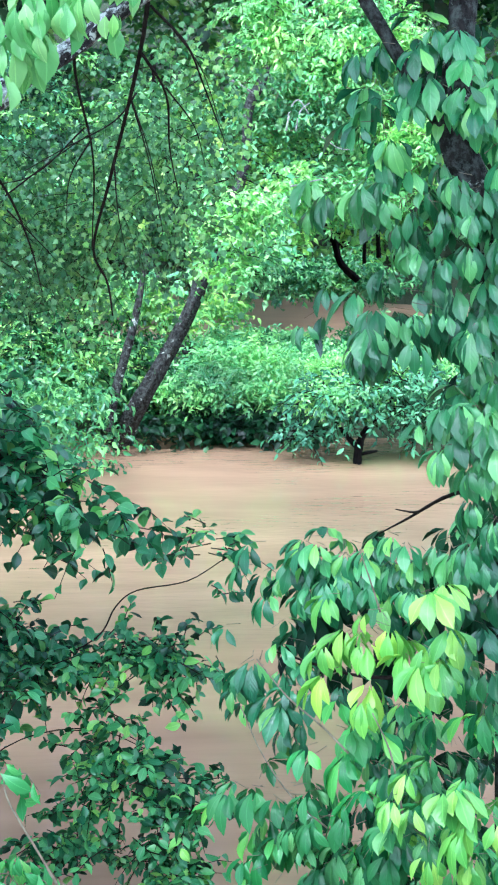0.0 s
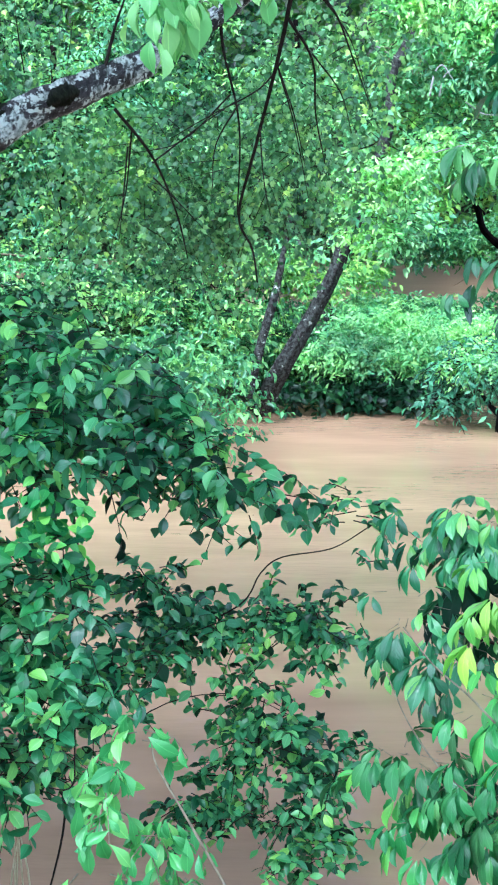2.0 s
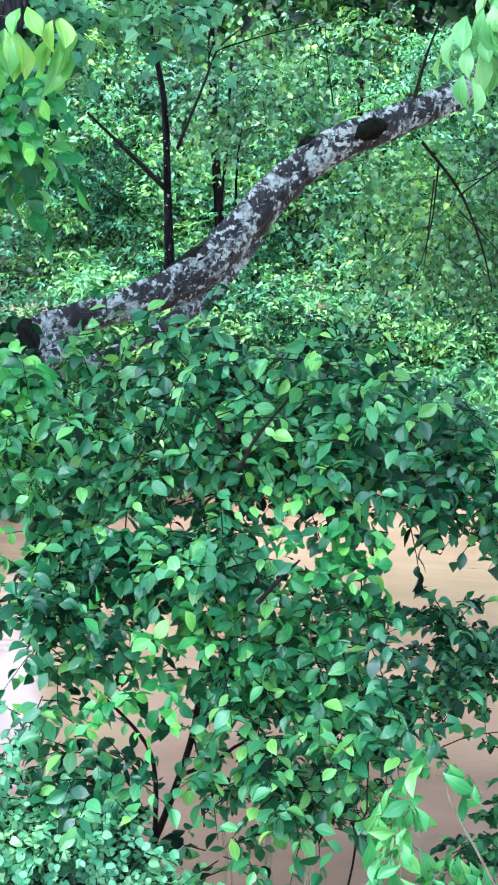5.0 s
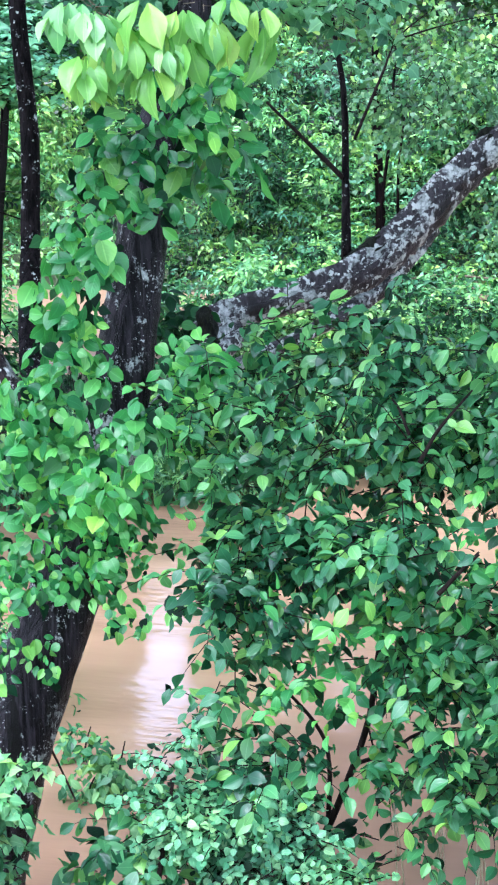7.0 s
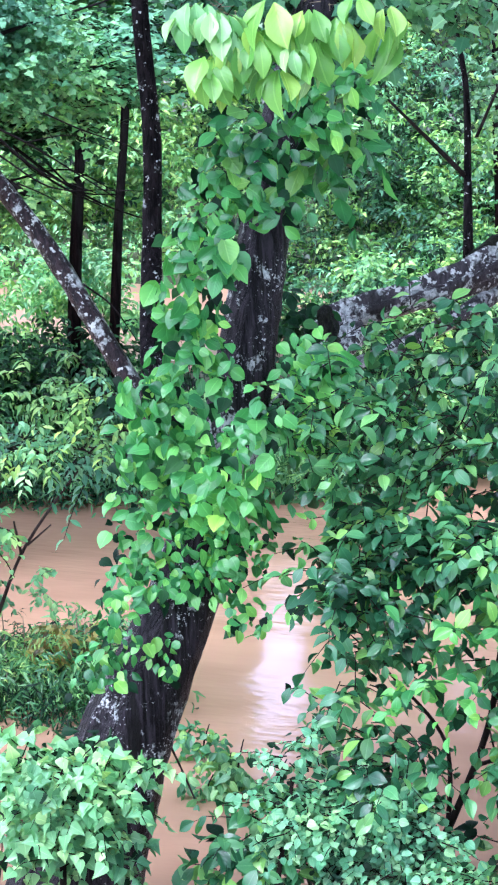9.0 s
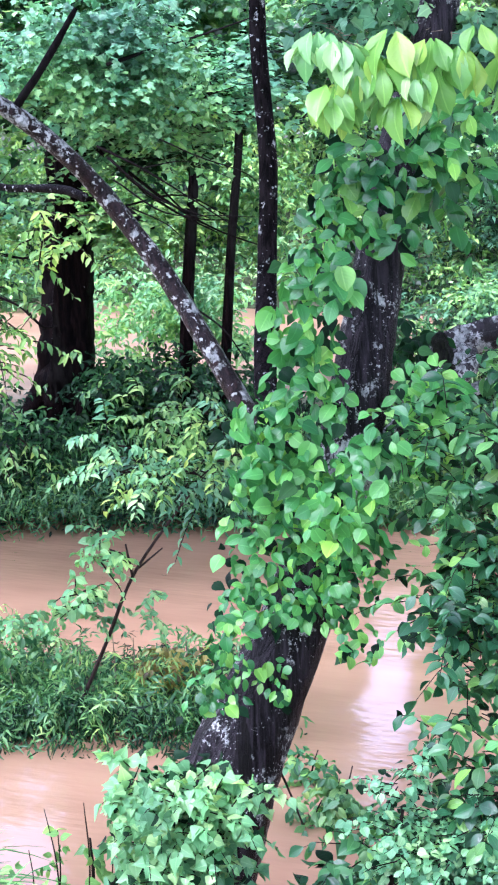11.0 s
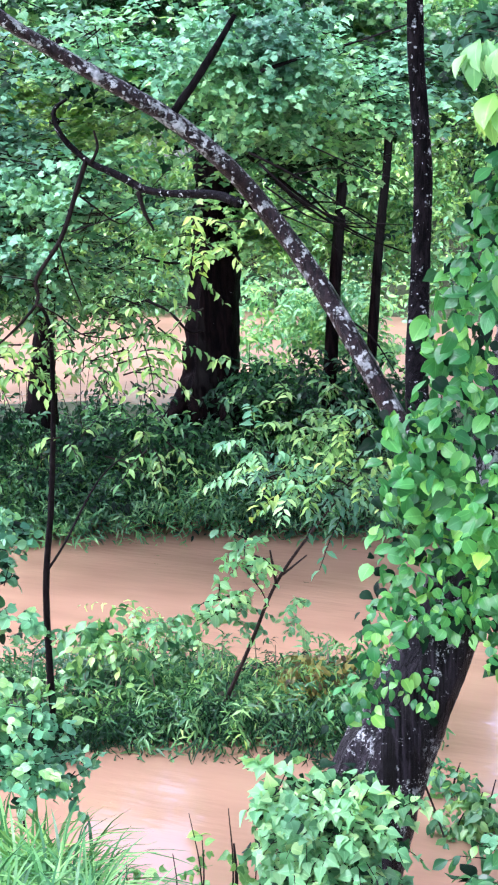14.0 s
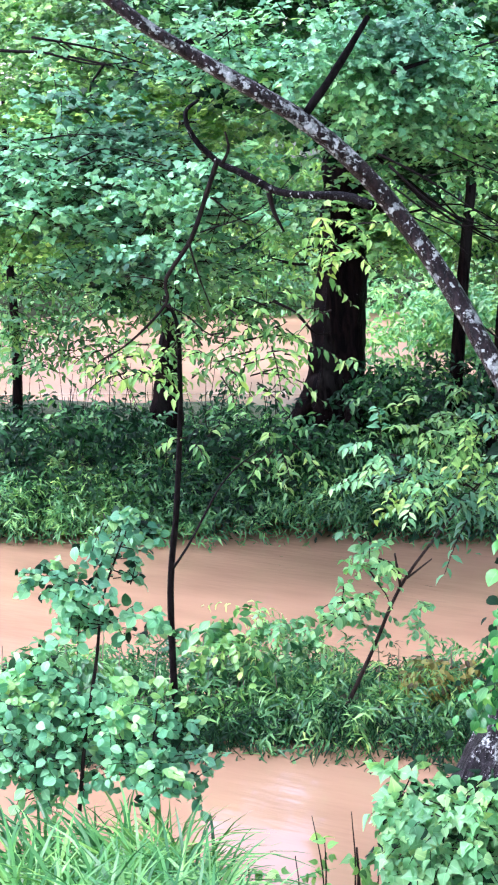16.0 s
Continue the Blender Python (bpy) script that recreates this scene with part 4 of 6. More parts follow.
wood("dark_tree", (-8.87, 15.01, 0.57), "large dark wet-barked tree with flared roots on the far bank", "tree",
     [(((-8.87, 15, 0.52), (-8.89, 15.05, 0.85), (-8.91, 15.14, 1.33), (-8.95, 15.28, 2.15), (-9.01, 15.42, 3.07), (-9.14, 15.64, 4.6), (-9.36, 16.01, 7.15)), (0.42, 0.34, 0.27, 0.245, 0.225, 0.2, 0.15)),
      (((-9.05, 15, 1.08), (-9.06, 14.71, 0.85), (-9.12, 14.52, 0.69)), (0.12, 0.1, 0.06)),
      (((-8.74, 15.08, 1.09), (-8.55, 14.8, 0.89), (-8.49, 14.67, 0.65)), (0.09, 0.1, 0.08)),
      (((-8.99, 15.37, 2.76), (-8.49, 15.2, 2.73), (-8.03, 15.2, 2.5)), (0.06, 0.04, 0.02))],
     M["far_bark"], [])
for base, path, radii in (
((-10.12, 14.13, 0.68), ((-10.12, 14.13, 0.68), (-10.16, 14.23, 1.29), (-10.23, 14.39, 1.73), (-10.38, 14.8, 3.06), (-10.54, 15.22, 4.46), (-10.65, 15.44, 5.92)), (0.17, 0.12, 0.10, 0.09, 0.075, 0.06)),
        ((-11.26, 13.41, 0.67), ((-11.26, 13.41, 0.67), (-11.36, 13.52, 1.53), (-11.5, 13.6, 2.39), (-11.68, 13.78, 3.81)), (0.05, 0.045, 0.035, 0.02)),
        ((-7.76, 15.21, 0.64), ((-7.76, 15.21, 0.64), (-7.82, 15.46, 2.03), (-7.84, 15.65, 3.03), (-7.91, 15.97, 4.77)), (0.07, 0.06, 0.05, 0.04)),
        ((-7.43, 15.33, 0.64), ((-7.43, 15.33, 0.64), (-7.48, 15.64, 2.28), (-7.48, 15.82, 3.18), (-7.53, 16.11, 4.77)), (0.055, 0.045, 0.04, 0.03))):
    wood("slender_tree", base, "slender dark tree trunk on the far bank", "tree", [(path, radii)], M["far_bark"], [], "trees on the far bank")

# leaves high above the far bank
leaves, _ = sprays(257, clusters(257, [((-9.66, 14.58, 4.49), 1.5, 0.5, 0.22), ((-8.05, 15.59, 4.52), 0.8, 0.5, 0.25), ((-11.19, 13.62, 4.5), 0.7, 0.5, 0.25), ((-8.62, 15.18, 4.49), 1.3, 0.5, 0.25), ((-7.64, 16.19, 4.26), 0.5, 0.4, 0.4), ((-6.99, 17.17, 4.44), 0.5, 0.4, 0.3), ((-7.65, 16.28, 4.02), 0.9, 0.5, 0.4)], 90, 0.3, 0.35), 1500, 7, 0.3, 0.08, 0.15, flat=0.4)
leaf_cloud("maple_boughs", leaves, "maple", M["mid"], None, "green maple boughs high over the far bank", "boughs")

field = [((-9.95, 12.09, 1.94), 0.45, 0.4, 0.3), ((-9.2, 11.99, 2.08), 0.35, 0.3, 0.22), ((-9.76, 12.14, 1.58), 0.4, 0.3, 0.14), ((-8.8, 12.26, 2.17), 0.3, 0.3, 0.14), ((-8.6, 12.94, 1.95), 0.3, 0.3, 0.14), ((-8.89, 12.71, 1.72), 0.25, 0.3, 0.1)]
leaves, lines = sprays(258, clusters(258, field, 46, 0.16, 0.7), 330, 7, 0.26, 0.07, 0.4, flat=0.4)
low_boughs = leaf_cloud("low_boughs", leaves, "small", M["mid"], None, "low drooping boughs before the flooded field", "boughs")
part("twig", twig_mesh(lines, 0.004), M["twig"], low_boughs, "thin dark twigs", "stuff")
leaves, _ = sprays(259, clusters(259, [((-9.32, 17.79, 1.51), 0.7, 0.4, 0.4), ((-8.85, 18.04, 1.28), 0.5, 0.4, 0.3), ((-9.64, 17.54, 1.27), 0.3, 0.3, 0.2), ((-9.83, 17.36, 1.24), 0.4, 0.3, 0.25), ((-8.96, 17.84, 1.47), 0.7, 0.4, 0.4), ((-9.59, 17.65, 1.16), 0.5, 0.3, 0.3), ((-12.92, 15.46, 1.19), 0.5, 0.4, 0.3)], 70, 0.22), 620, 7, 0.24, 0.08, 0.3, flat=0.4)
leaf_cloud("bank_thicket", leaves, "small", M["pale"], None, "pale shrubs at the back of the far bank", "thicket")

# maple boughs spreading over the far bank, in loose layers
boughs = [((-8.19, 11.02, 3.05), 1.1, 0.7, 0.35), ((-8.96, 11.2, 3.35), 0.8, 0.6, 0.35), ((-6.59, 12.14, 3.61), 0.9, 0.7, 0.42), ((-7.24, 11.21, 3.98), 1.2, 0.6, 0.3), ((-8.32, 11.42, 2.46), 0.7, 0.5, 0.22), ((-6.75, 12.01, 3.74), 0.9, 0.6, 0.4), ((-6.76, 12.68, 3.53), 0.8, 0.5, 0.35), ((-7.55, 12.34, 4.62), 1.8, 0.9, 0.3), ((-9.77, 11.81, 2.99), 0.5, 0.5, 0.3), ((-6.36, 12.9, 3.89), 0.8, 0.5, 0.35), ((-6.49, 13.24, 3.63), 0.7, 0.5, 0.35)]
sunny = [((-9.86, 12.01, 4.25), 0.7, 0.5, 0.25), ((-9.66, 12.03, 3.73), 0.9, 0.6, 0.4), ((-10.05, 12.15, 2.57), 0.8, 0.5, 0.4), ((-8.82, 12.53, 3.56), 0.7, 0.5, 0.3), ((-8.6, 15.57, 2.66), 0.7, 0.5, 0.4)]
leaves, _ = sprays(254, clusters(254, sunny, 110, 0.28, 0.2), 1550, 8, 0.3, 0.058, 0.12, up_bias=1.2, flat=0.24, face=0.4)
leaf_cloud("maple_boughs", leaves, "maple", M["yellow"], None, "yellow-green maple boughs catching the light", "boughs")
leaves, _ = sprays(255, clusters(255, [((-6.07, 11.23, 3.67), 0.24, 0.2, 0.36), ((-6.44, 10.82, 3.84), 0.35, 0.2, 0.3), ((-6.1, 11.03, 3.92), 0.3, 0.2, 0.36), ((-7.58, 10.32, 2.89), 0.25, 0.2, 0.32)], 44, 0.18, 0.4), 600, 8, 0.26, 0.05, 0.15, flat=0.4)
leaf_cloud("maple_boughs", leaves, "maple", M["teal"], None, "pale maple sprays catching the light", "boughs")
leaves, lines = sprays(54, clusters(54, boughs, 150, 0.28, 0.2), 2500, 8, 0.3, 0.06, 0.1, up_bias=1.2, flat=0.24, face=0.4)
# every second leaf on the right side gets a lighter tint, as if lit
lit_tint = (np.arange(len(leaves[0])) % 2 == 0) & (leaves[0][:, 0] > -0.66 * leaves[0][:, 1])
leaf_cloud("maple_boughs", tuple(a[lit_tint] for a in leaves), "maple", M["aqua"], None, "maple bough leaves tinted a lighter blue-green, as if lit", "boughs")
maple = leaf_cloud("maple_boughs", tuple(a[~lit_tint] for a in leaves), "maple", M["teal"], None, "spreading blue-green maple boughs over the far bank", "boughs")
# near-black copy set farther back: shade within the boughs, put into the colour
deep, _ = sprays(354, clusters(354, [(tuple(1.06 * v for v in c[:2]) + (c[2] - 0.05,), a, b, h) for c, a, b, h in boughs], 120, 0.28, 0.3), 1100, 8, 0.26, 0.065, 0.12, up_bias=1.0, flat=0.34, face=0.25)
leaf_cloud("maple_boughs", deep, "maple", M["shade"], None, "maple leaves coloured near black for the shade within the boughs", "boughs")
part("twig", twig_mesh(lines[::2], 0.006), M["twig"], maple, "thin dark twigs", "stuff")
behind = [((-13.18, 17, 3.7), 2.0, 1.0, 0.9), ((-11.85, 18.76, 2.31), 1.6, 1.0, 0.7), ((-10.24, 19.83, 2.65), 1.3, 1.0, 0.8), ((-13.63, 17.57, 1.98), 1.5, 1.0, 0.6), ((-9.89, 19.92, 2.93), 1.3, 1.0, 0.9), ((-9.88, 19.9, 2.07), 1.3, 1.0, 0.8), ((-10.25, 20.09, 3.99), 0.9, 0.8, 0.5), ((-14.22, 17.75, 4.72), 1.2, 0.8, 0.5), ((-9.59, 21.47, 4.36), 1.6, 1.0, 0.9), ((-8.58, 22.46, 4.06), 1.8, 1.0, 0.9), ((-9.15, 21.45, 2.79), 1.3, 0.8, 0.8), ((-12.71, 19.13, 3.91), 1.4, 0.8, 0.6), ((-13.91, 19.1, 4.52), 1.6, 0.8, 0.6), ((-13.01, 19.84, 4.7), 1.4, 0.8, 0.6), ((-11.38, 20.66, 4.77), 1.2, 0.8, 0.5), ((-9.77, 21.58, 4.83), 1.2, 0.8, 0.6), ((-11.11, 20.8, 4.69), 1.2, 0.8, 0.6)]
leaves, _ = sprays(55, clusters(55, behind, 270, 0.45, 0.4), 3600, 7, 0.35, 0.1, 0.2, flat=0.4, face=0.2)
leaf_cloud("bank_woods", leaves, "small", M["yellow"], None, "bright yellow-green leaves behind the dark trunks", "woods")
# extra leaves in the shade colour darken the gaps between the trunks
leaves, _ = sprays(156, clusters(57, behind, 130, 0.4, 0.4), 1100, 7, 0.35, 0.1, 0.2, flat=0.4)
leaf_cloud("bank_woods", leaves, "small", M["shade"], None, "leaves coloured near black for the shade between the far trunks", "woods")
leaves, _ = sprays(155, clusters(56, behind, 200, 0.45, 0.4), 2400, 7, 0.35, 0.1, 0.2, flat=0.4, face=0.2)
leaf_cloud("bank_woods", leaves, "small", M["pale"], None, "pale wet leaves behind the dark trunks", "woods")
for i, (path, r) in enumerate((
        (((-6.03, 10.68, 3.81), (-5.85, 11.01, 3.92), (-5.68, 11.34, 4.01), (-5.48, 11.69, 4.13)), 0.02),
        (((-7.02, 12.34, 3.26), (-6.82, 12.41, 3.06), (-6.51, 12.51, 2.82), (-6.2, 12.64, 2.65)), 0.025),
        (((-6.97, 12.52, 3.16), (-6.61, 12.61, 2.88), (-6.25, 12.7, 2.67), (-5.93, 12.8, 2.55)), 0.022),
        (((-7.35, 13.39, 2.79), (-6.94, 13.57, 2.87), (-6.52, 13.69, 2.66)), 0.014),
        (((-6.21, 12.85, 3.36), (-6.55, 12.69, 3.2), (-6.74, 12.61, 3.16)), 0.012),
        (((-9.44, 11.02, 4), (-9.13, 11.22, 3.98), (-8.84, 11.38, 3.92), (-8.38, 11.65, 3.8)), 0.02),
        (((-8.79, 11.42, 3.92), (-8.86, 11.33, 3.72), (-8.75, 11.36, 3.54)), 0.016),
        (((-9.81, 11.87, 3.38), (-9.48, 12.08, 3.41), (-9.07, 12.34, 3.43)), 0.014),
        (((-8.15, 12.72, 2.44), (-7.92, 12.86, 2.4), (-7.78, 12.96, 2.48)), 0.02),
        (((-8.43, 13.64, 1.9), (-8.3, 13.69, 1.76), (-8.2, 13.75, 1.77)), 0.022),
        (((-10.52, 12.44, 2.49), (-10.25, 12.63, 2.59), (-9.99, 12.75, 2.4)), 0.010),
        (((-7.17, 12.9, 3.24), (-6.93, 13, 3.03), (-6.65, 13.12, 2.74), (-6.39, 13.28, 2.7)), 0.018),
        (((-7.21, 12.89, 3.32), (-6.99, 12.95, 2.94), (-6.76, 13.06, 2.78)), 0.012),
        (((-6.4, 11.73, 3.98), (-6.28, 11.83, 4.1), (-6.2, 11.92, 4.29)), 0.018),
        (((-6.09, 10.63, 3.31), (-5.84, 10.76, 3.17), (-5.58, 10.89, 2.99), (-5.29, 11.03, 2.78)), 0.016),
        (((-6.03, 10.66, 3.24), (-5.77, 10.8, 2.99), (-5.45, 10.95, 2.85)), 0.013),
        (((-6.0, 10.68, 3.1), (-5.71, 10.83, 2.89), (-5.39, 10.98, 2.87), (-5.19, 11.07, 2.86)), 0.012),
        (((-5.9, 10.73, 2.92), (-5.71, 10.83, 2.82), (-5.58, 10.89, 2.69)), 0.01),
        (((-5.74, 10.81, 3.35), (-5.52, 10.92, 3.24), (-5.26, 11.04, 3.14), (-5.16, 11.08, 3.05)), 0.01),
        (((-6.92, 10.14, 2.67), (-6.74, 10.25, 2.78), (-6.55, 10.37, 2.96)), 0.008),
        (((-5.84, 10.76, 3.17), (-5.58, 10.89, 3.21), (-5.33, 11.01, 3.1)), 0.009),
        (((-7.9, 9.45, 4.01), (-7.57, 9.7, 3.94), (-7.31, 9.89, 3.84)), 0.016),
        (((-7.84, 9.49, 3.92), (-7.6, 9.68, 3.85), (-7.37, 9.84, 3.87)), 0.012),
        (((-7.91, 9.44, 3.38), (-7.66, 9.63, 3.42), (-7.46, 9.78, 3.4)), 0.01),
        (((-7.74, 9.57, 3.23), (-7.54, 9.72, 3.33), (-7.35, 9.86, 3.28)), 0.008),
        (((-6.66, 10.31, 2.38), (-6.54, 10.39, 2.31), (-6.46, 10.43, 2.22)), 0.018),
        (((-7.05, 10.06, 2.81), (-6.75, 10.26, 2.95), (-6.51, 10.4, 3.23)), 0.008),
        (((-5.54, 10.91, 2.28), (-5.38, 10.99, 2.14), (-5.24, 11.05, 1.92)), 0.012))):
    b = thing("maple_branch", path[0], "thin dark maple branch among the leaves", "branch", "maple branches")
    part("branch", tube(path, np.linspace(r * 0.62, r * 0.22, len(path)), 6, 5, 0.16, 160 + i), M["bark"], b)

# ---- low bar in the stream ----
leaves, _ = sprays(61, strip(8, 25.6, 42, 10.5, 12.0, 0.04, 0.2, 110, 0.22), 1900, 9, 0.24, 0.075, 0.45)
leaf_cloud("bar_weeds", leaves, "slim", M["mid"], None, "lush weeds covering the low bar in the stream", "weeds")
# low and edge weeds take the shade colour, darkening the foot of the bar
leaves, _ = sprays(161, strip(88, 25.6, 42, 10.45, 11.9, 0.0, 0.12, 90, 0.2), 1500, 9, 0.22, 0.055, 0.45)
leaf_cloud("bar_weeds", leaves, "slim", M["shade"], None, "low weeds on the bar, coloured dark for the shade among them", "weeds")
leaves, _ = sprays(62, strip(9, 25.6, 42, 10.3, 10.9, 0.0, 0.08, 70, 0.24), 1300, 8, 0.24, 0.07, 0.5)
leaf_cloud("bar_weeds", leaves, "strap", M["shade"], None, "strap-leaved weeds at the wet edge of the bar, coloured dark for shade", "weeds")
leaves, _ = sprays(162, [((-6.28, 9.18, 0.41), 0.2, 0.2, 0.2), ((-6.21, 8.72, 0.27), 0.12, 0.12, 0.1), ((-7.12, 8.63, 0.28), 0.3, 0.2, 0.15), ((-6.13, 9.52, 0.46), 0.14, 0.12, 0.14)], 75, 7, 0.2, 0.07, 0.5)
leaf_cloud("bar_weeds", leaves, "oval", M["mid"], None, "broad-leaved green plants on the bar", "weeds")
leaves, _ = sprays(164, [((-6.31, 9.42, 0.5), 0.12, 0.1, 0.2), ((-5.87, 9.55, 0.39), 0.14, 0.1, 0.14), ((-5.48, 9.54, 0.28), 0.2, 0.12, 0.12), ((-5.04, 9.69, 0.28), 0.2, 0.12, 0.12), ((-5.38, 9.1, 0.18), 0.3, 0.1, 0.08)], 80, 9, 0.26, 0.06, 0.35, flat=0.3)
leaf_cloud("bar_weeds", leaves, "slim", M["yellow"], None, "feathery fresh-green plants on the bar", "weeds")
leaves, _ = sprays(163, [((-5.24, 9.76, 0.27), 0.12, 0.1, 0.12), ((-5.13, 9.84, 0.33), 0.1, 0.1, 0.1)], 40, 7, 0.14, 0.05, 0.7)
leaf_cloud("withered_leaves", leaves, "oval", M["withered"], None, "withered yellow-brown leaves on the bar", "weeds")
leaves, lines = sprays(364, [((-5.5, 9.48, 0.97), 0.05, 0.06, 0.1), ((-5.52, 9.47, 0.67), 0.07, 0.06, 0.12), ((-5.23, 9.62, 0.68), 0.03, 0.06, 0.1), ((-6.01, 9.19, 0.59), 0.1, 0.06, 0.07), ((-5.87, 9.28, 0.59), 0.08, 0.06, 0.07), ((-5.75, 9.34, 0.56), 0.05, 0.06, 0.05), ((-6.2, 9.07, 0.49), 0.12, 0.06, 0.05)], 70, 7, 0.14, 0.05, 0.45, flat=0.35)
shoots = leaf_cloud("bar_weeds", leaves, "oval", M["pale"], None, "pale young shoots climbing above the bar", "weeds")
part("stalk", twig_mesh(lines, 0.003), M["stem"], shoots, kind="stuff")
stems_of(64, 26, 42, 10.4, 11.6, 60, 0.3, M["stem"], "thin weed stalks on the bar")

# bare-stemmed sapling on the bar
wood("sapling", (-5.52, 9.24, 0.1), "thin leaning sapling with a tuft of leaves on the bar", "tree",
     [(((-5.52, 9.24, 0.1), (-5.4, 9.39, 0.5), (-5.3, 9.53, 0.86), (-5.13, 9.69, 1.18), (-5.01, 9.94, 1.42)), (0.014, 0.012, 0.010, 0.008, 0.004)),
      (((-5.3, 9.53, 0.86), (-5.3, 9.45, 1.07)), (0.009, 0.005)),
      (((-5.27, 9.55, 0.91), (-5.12, 9.56, 1.04)), (0.008, 0.004))],
     M["sapling_bark"],
     [("small", M["teal"], *sprays(63, [((-5.29, 9.55, 1.52), 0.3, 0.3, 0.12), ((-4.98, 9.73, 1.46), 0.3, 0.3, 0.18), ((-5.46, 9.46, 1.65), 0.14, 0.2, 0.06), ((-4.99, 9.8, 1.84), 0.2, 0.2, 0.12)], 36, 11, 0.3, 0.065, 0.3, flat=0.2, up_bias=1.2)),
      ("oval", M["pale"], *sprays(64, [((-5.43, 9.36, 1.04), 0.1, 0.1, 0.14), ((-5.51, 9.25, 0.72), 0.1, 0.1, 0.14)], 24, 6, 0.15, 0.06, 0.4))])

leaves, lines = sprays(165, [((-5.1, 9.29, 1.9), 0.16, 0.2, 0.14), ((-4.84, 9.4, 1.99), 0.18, 0.2, 0.12), ((-4.79, 9.35, 1.65), 0.2, 0.2, 0.1), ((-5.11, 9.22, 1.56), 0.16, 0.2, 0.08)], 28, 11, 0.3, 0.06, 0.3, flat=0.2, up_bias=1.2)
feathery = leaf_cloud("feathery_boughs", leaves, "small", M["yellow"], None, "pale feathery sprays beside the ivied tree", "boughs")
more, more_lines = sprays(166, [((-5.22, 9.06, 1.75), 0.15, 0.15, 0.07), ((-5.14, 9.11, 1.59), 0.18, 0.15, 0.07), ((-4.93, 9.21, 1.5), 0.21, 0.15, 0.08), ((-4.75, 9.3, 1.54), 0.15, 0.15, 0.09)], 24, 12, 0.26, 0.062, 0.35, flat=0.18, up_bias=1.0, face=0.5)
leaf_cloud("feathery_boughs", more, "small", M["frost"], None, "pale blue-green compound leaves over the water", "boughs")
bright, bright_lines = sprays(167, [((-4.8, 9.28, 2.04), 0.14, 0.15, 0.06), ((-4.71, 9.32, 1.88), 0.15, 0.15, 0.08), ((-4.86, 9.25, 1.78), 0.12, 0.15, 0.06), ((-4.64, 9.35, 1.7), 0.12, 0.15, 0.09)], 19, 11, 0.24, 0.058, 0.4, flat=0.2, up_bias=1.0, face=0.5)
leaf_cloud("feathery_boughs", bright, "small", M["yellow"], None, "yellow-green compound leaves beside the ivied tree", "boughs")
part("twig", twig_mesh(np.concatenate((lines, more_lines, bright_lines)), 0.003), M["twig"], feathery, "thin twigs", "stuff")

# thin dark tree on the bar
wood("thin_tree", (-6.24, 8.6, 0.39), "thin dark tree with drooping compound leaves on the bar", "tree",
     [(((-6.22, 8.57, 0.17), (-6.31, 8.65, 0.87), (-6.33, 8.74, 1.34), (-6.36, 8.82, 1.85), (-6.36, 8.8, 2.33), (-6.36, 8.71, 2.5)), (0.021, 0.02, 0.018, 0.016, 0.013, 0.009)),
      (((-6.32, 8.68, 0.99), (-6.19, 8.67, 1.17), (-6, 8.74, 1.54), (-5.78, 8.8, 1.74)), (0.008, 0.007, 0.005, 0.003))],
     M["bark"],
     [("small", M["yellow"], *sprays(65, [((-5.78, 9.33, 2.96), 0.15, 0.1, 0.05), ((-5.64, 9.41, 2.8), 0.12, 0.1, 0.05), ((-5.7, 9.37, 2.42), 0.12, 0.1, 0.06), ((-5.68, 9.38, 2.09), 0.1, 0.1, 0.05), ((-5.99, 9.2, 1.66), 0.12, 0.1, 0.04), ((-6.15, 9.1, 1.63), 0.1, 0.1, 0.05), ((-6.09, 8.82, 2.19), 0.4, 0.3, 0.22), ((-5.75, 8.82, 1.74), 0.22, 0.2, 0.08), ((-6.46, 8.58, 2.19), 0.3, 0.3, 0.2), ((-5.57, 9.16, 2.85), 0.2, 0.2, 0.2), ((-6.16, 8.7, 1.81), 0.16, 0.2, 0.1), ((-5.87, 8.99, 2.38), 0.25, 0.2, 0.2)], 95, 9, 0.22, 0.06, 0.45, flat=0.3))])

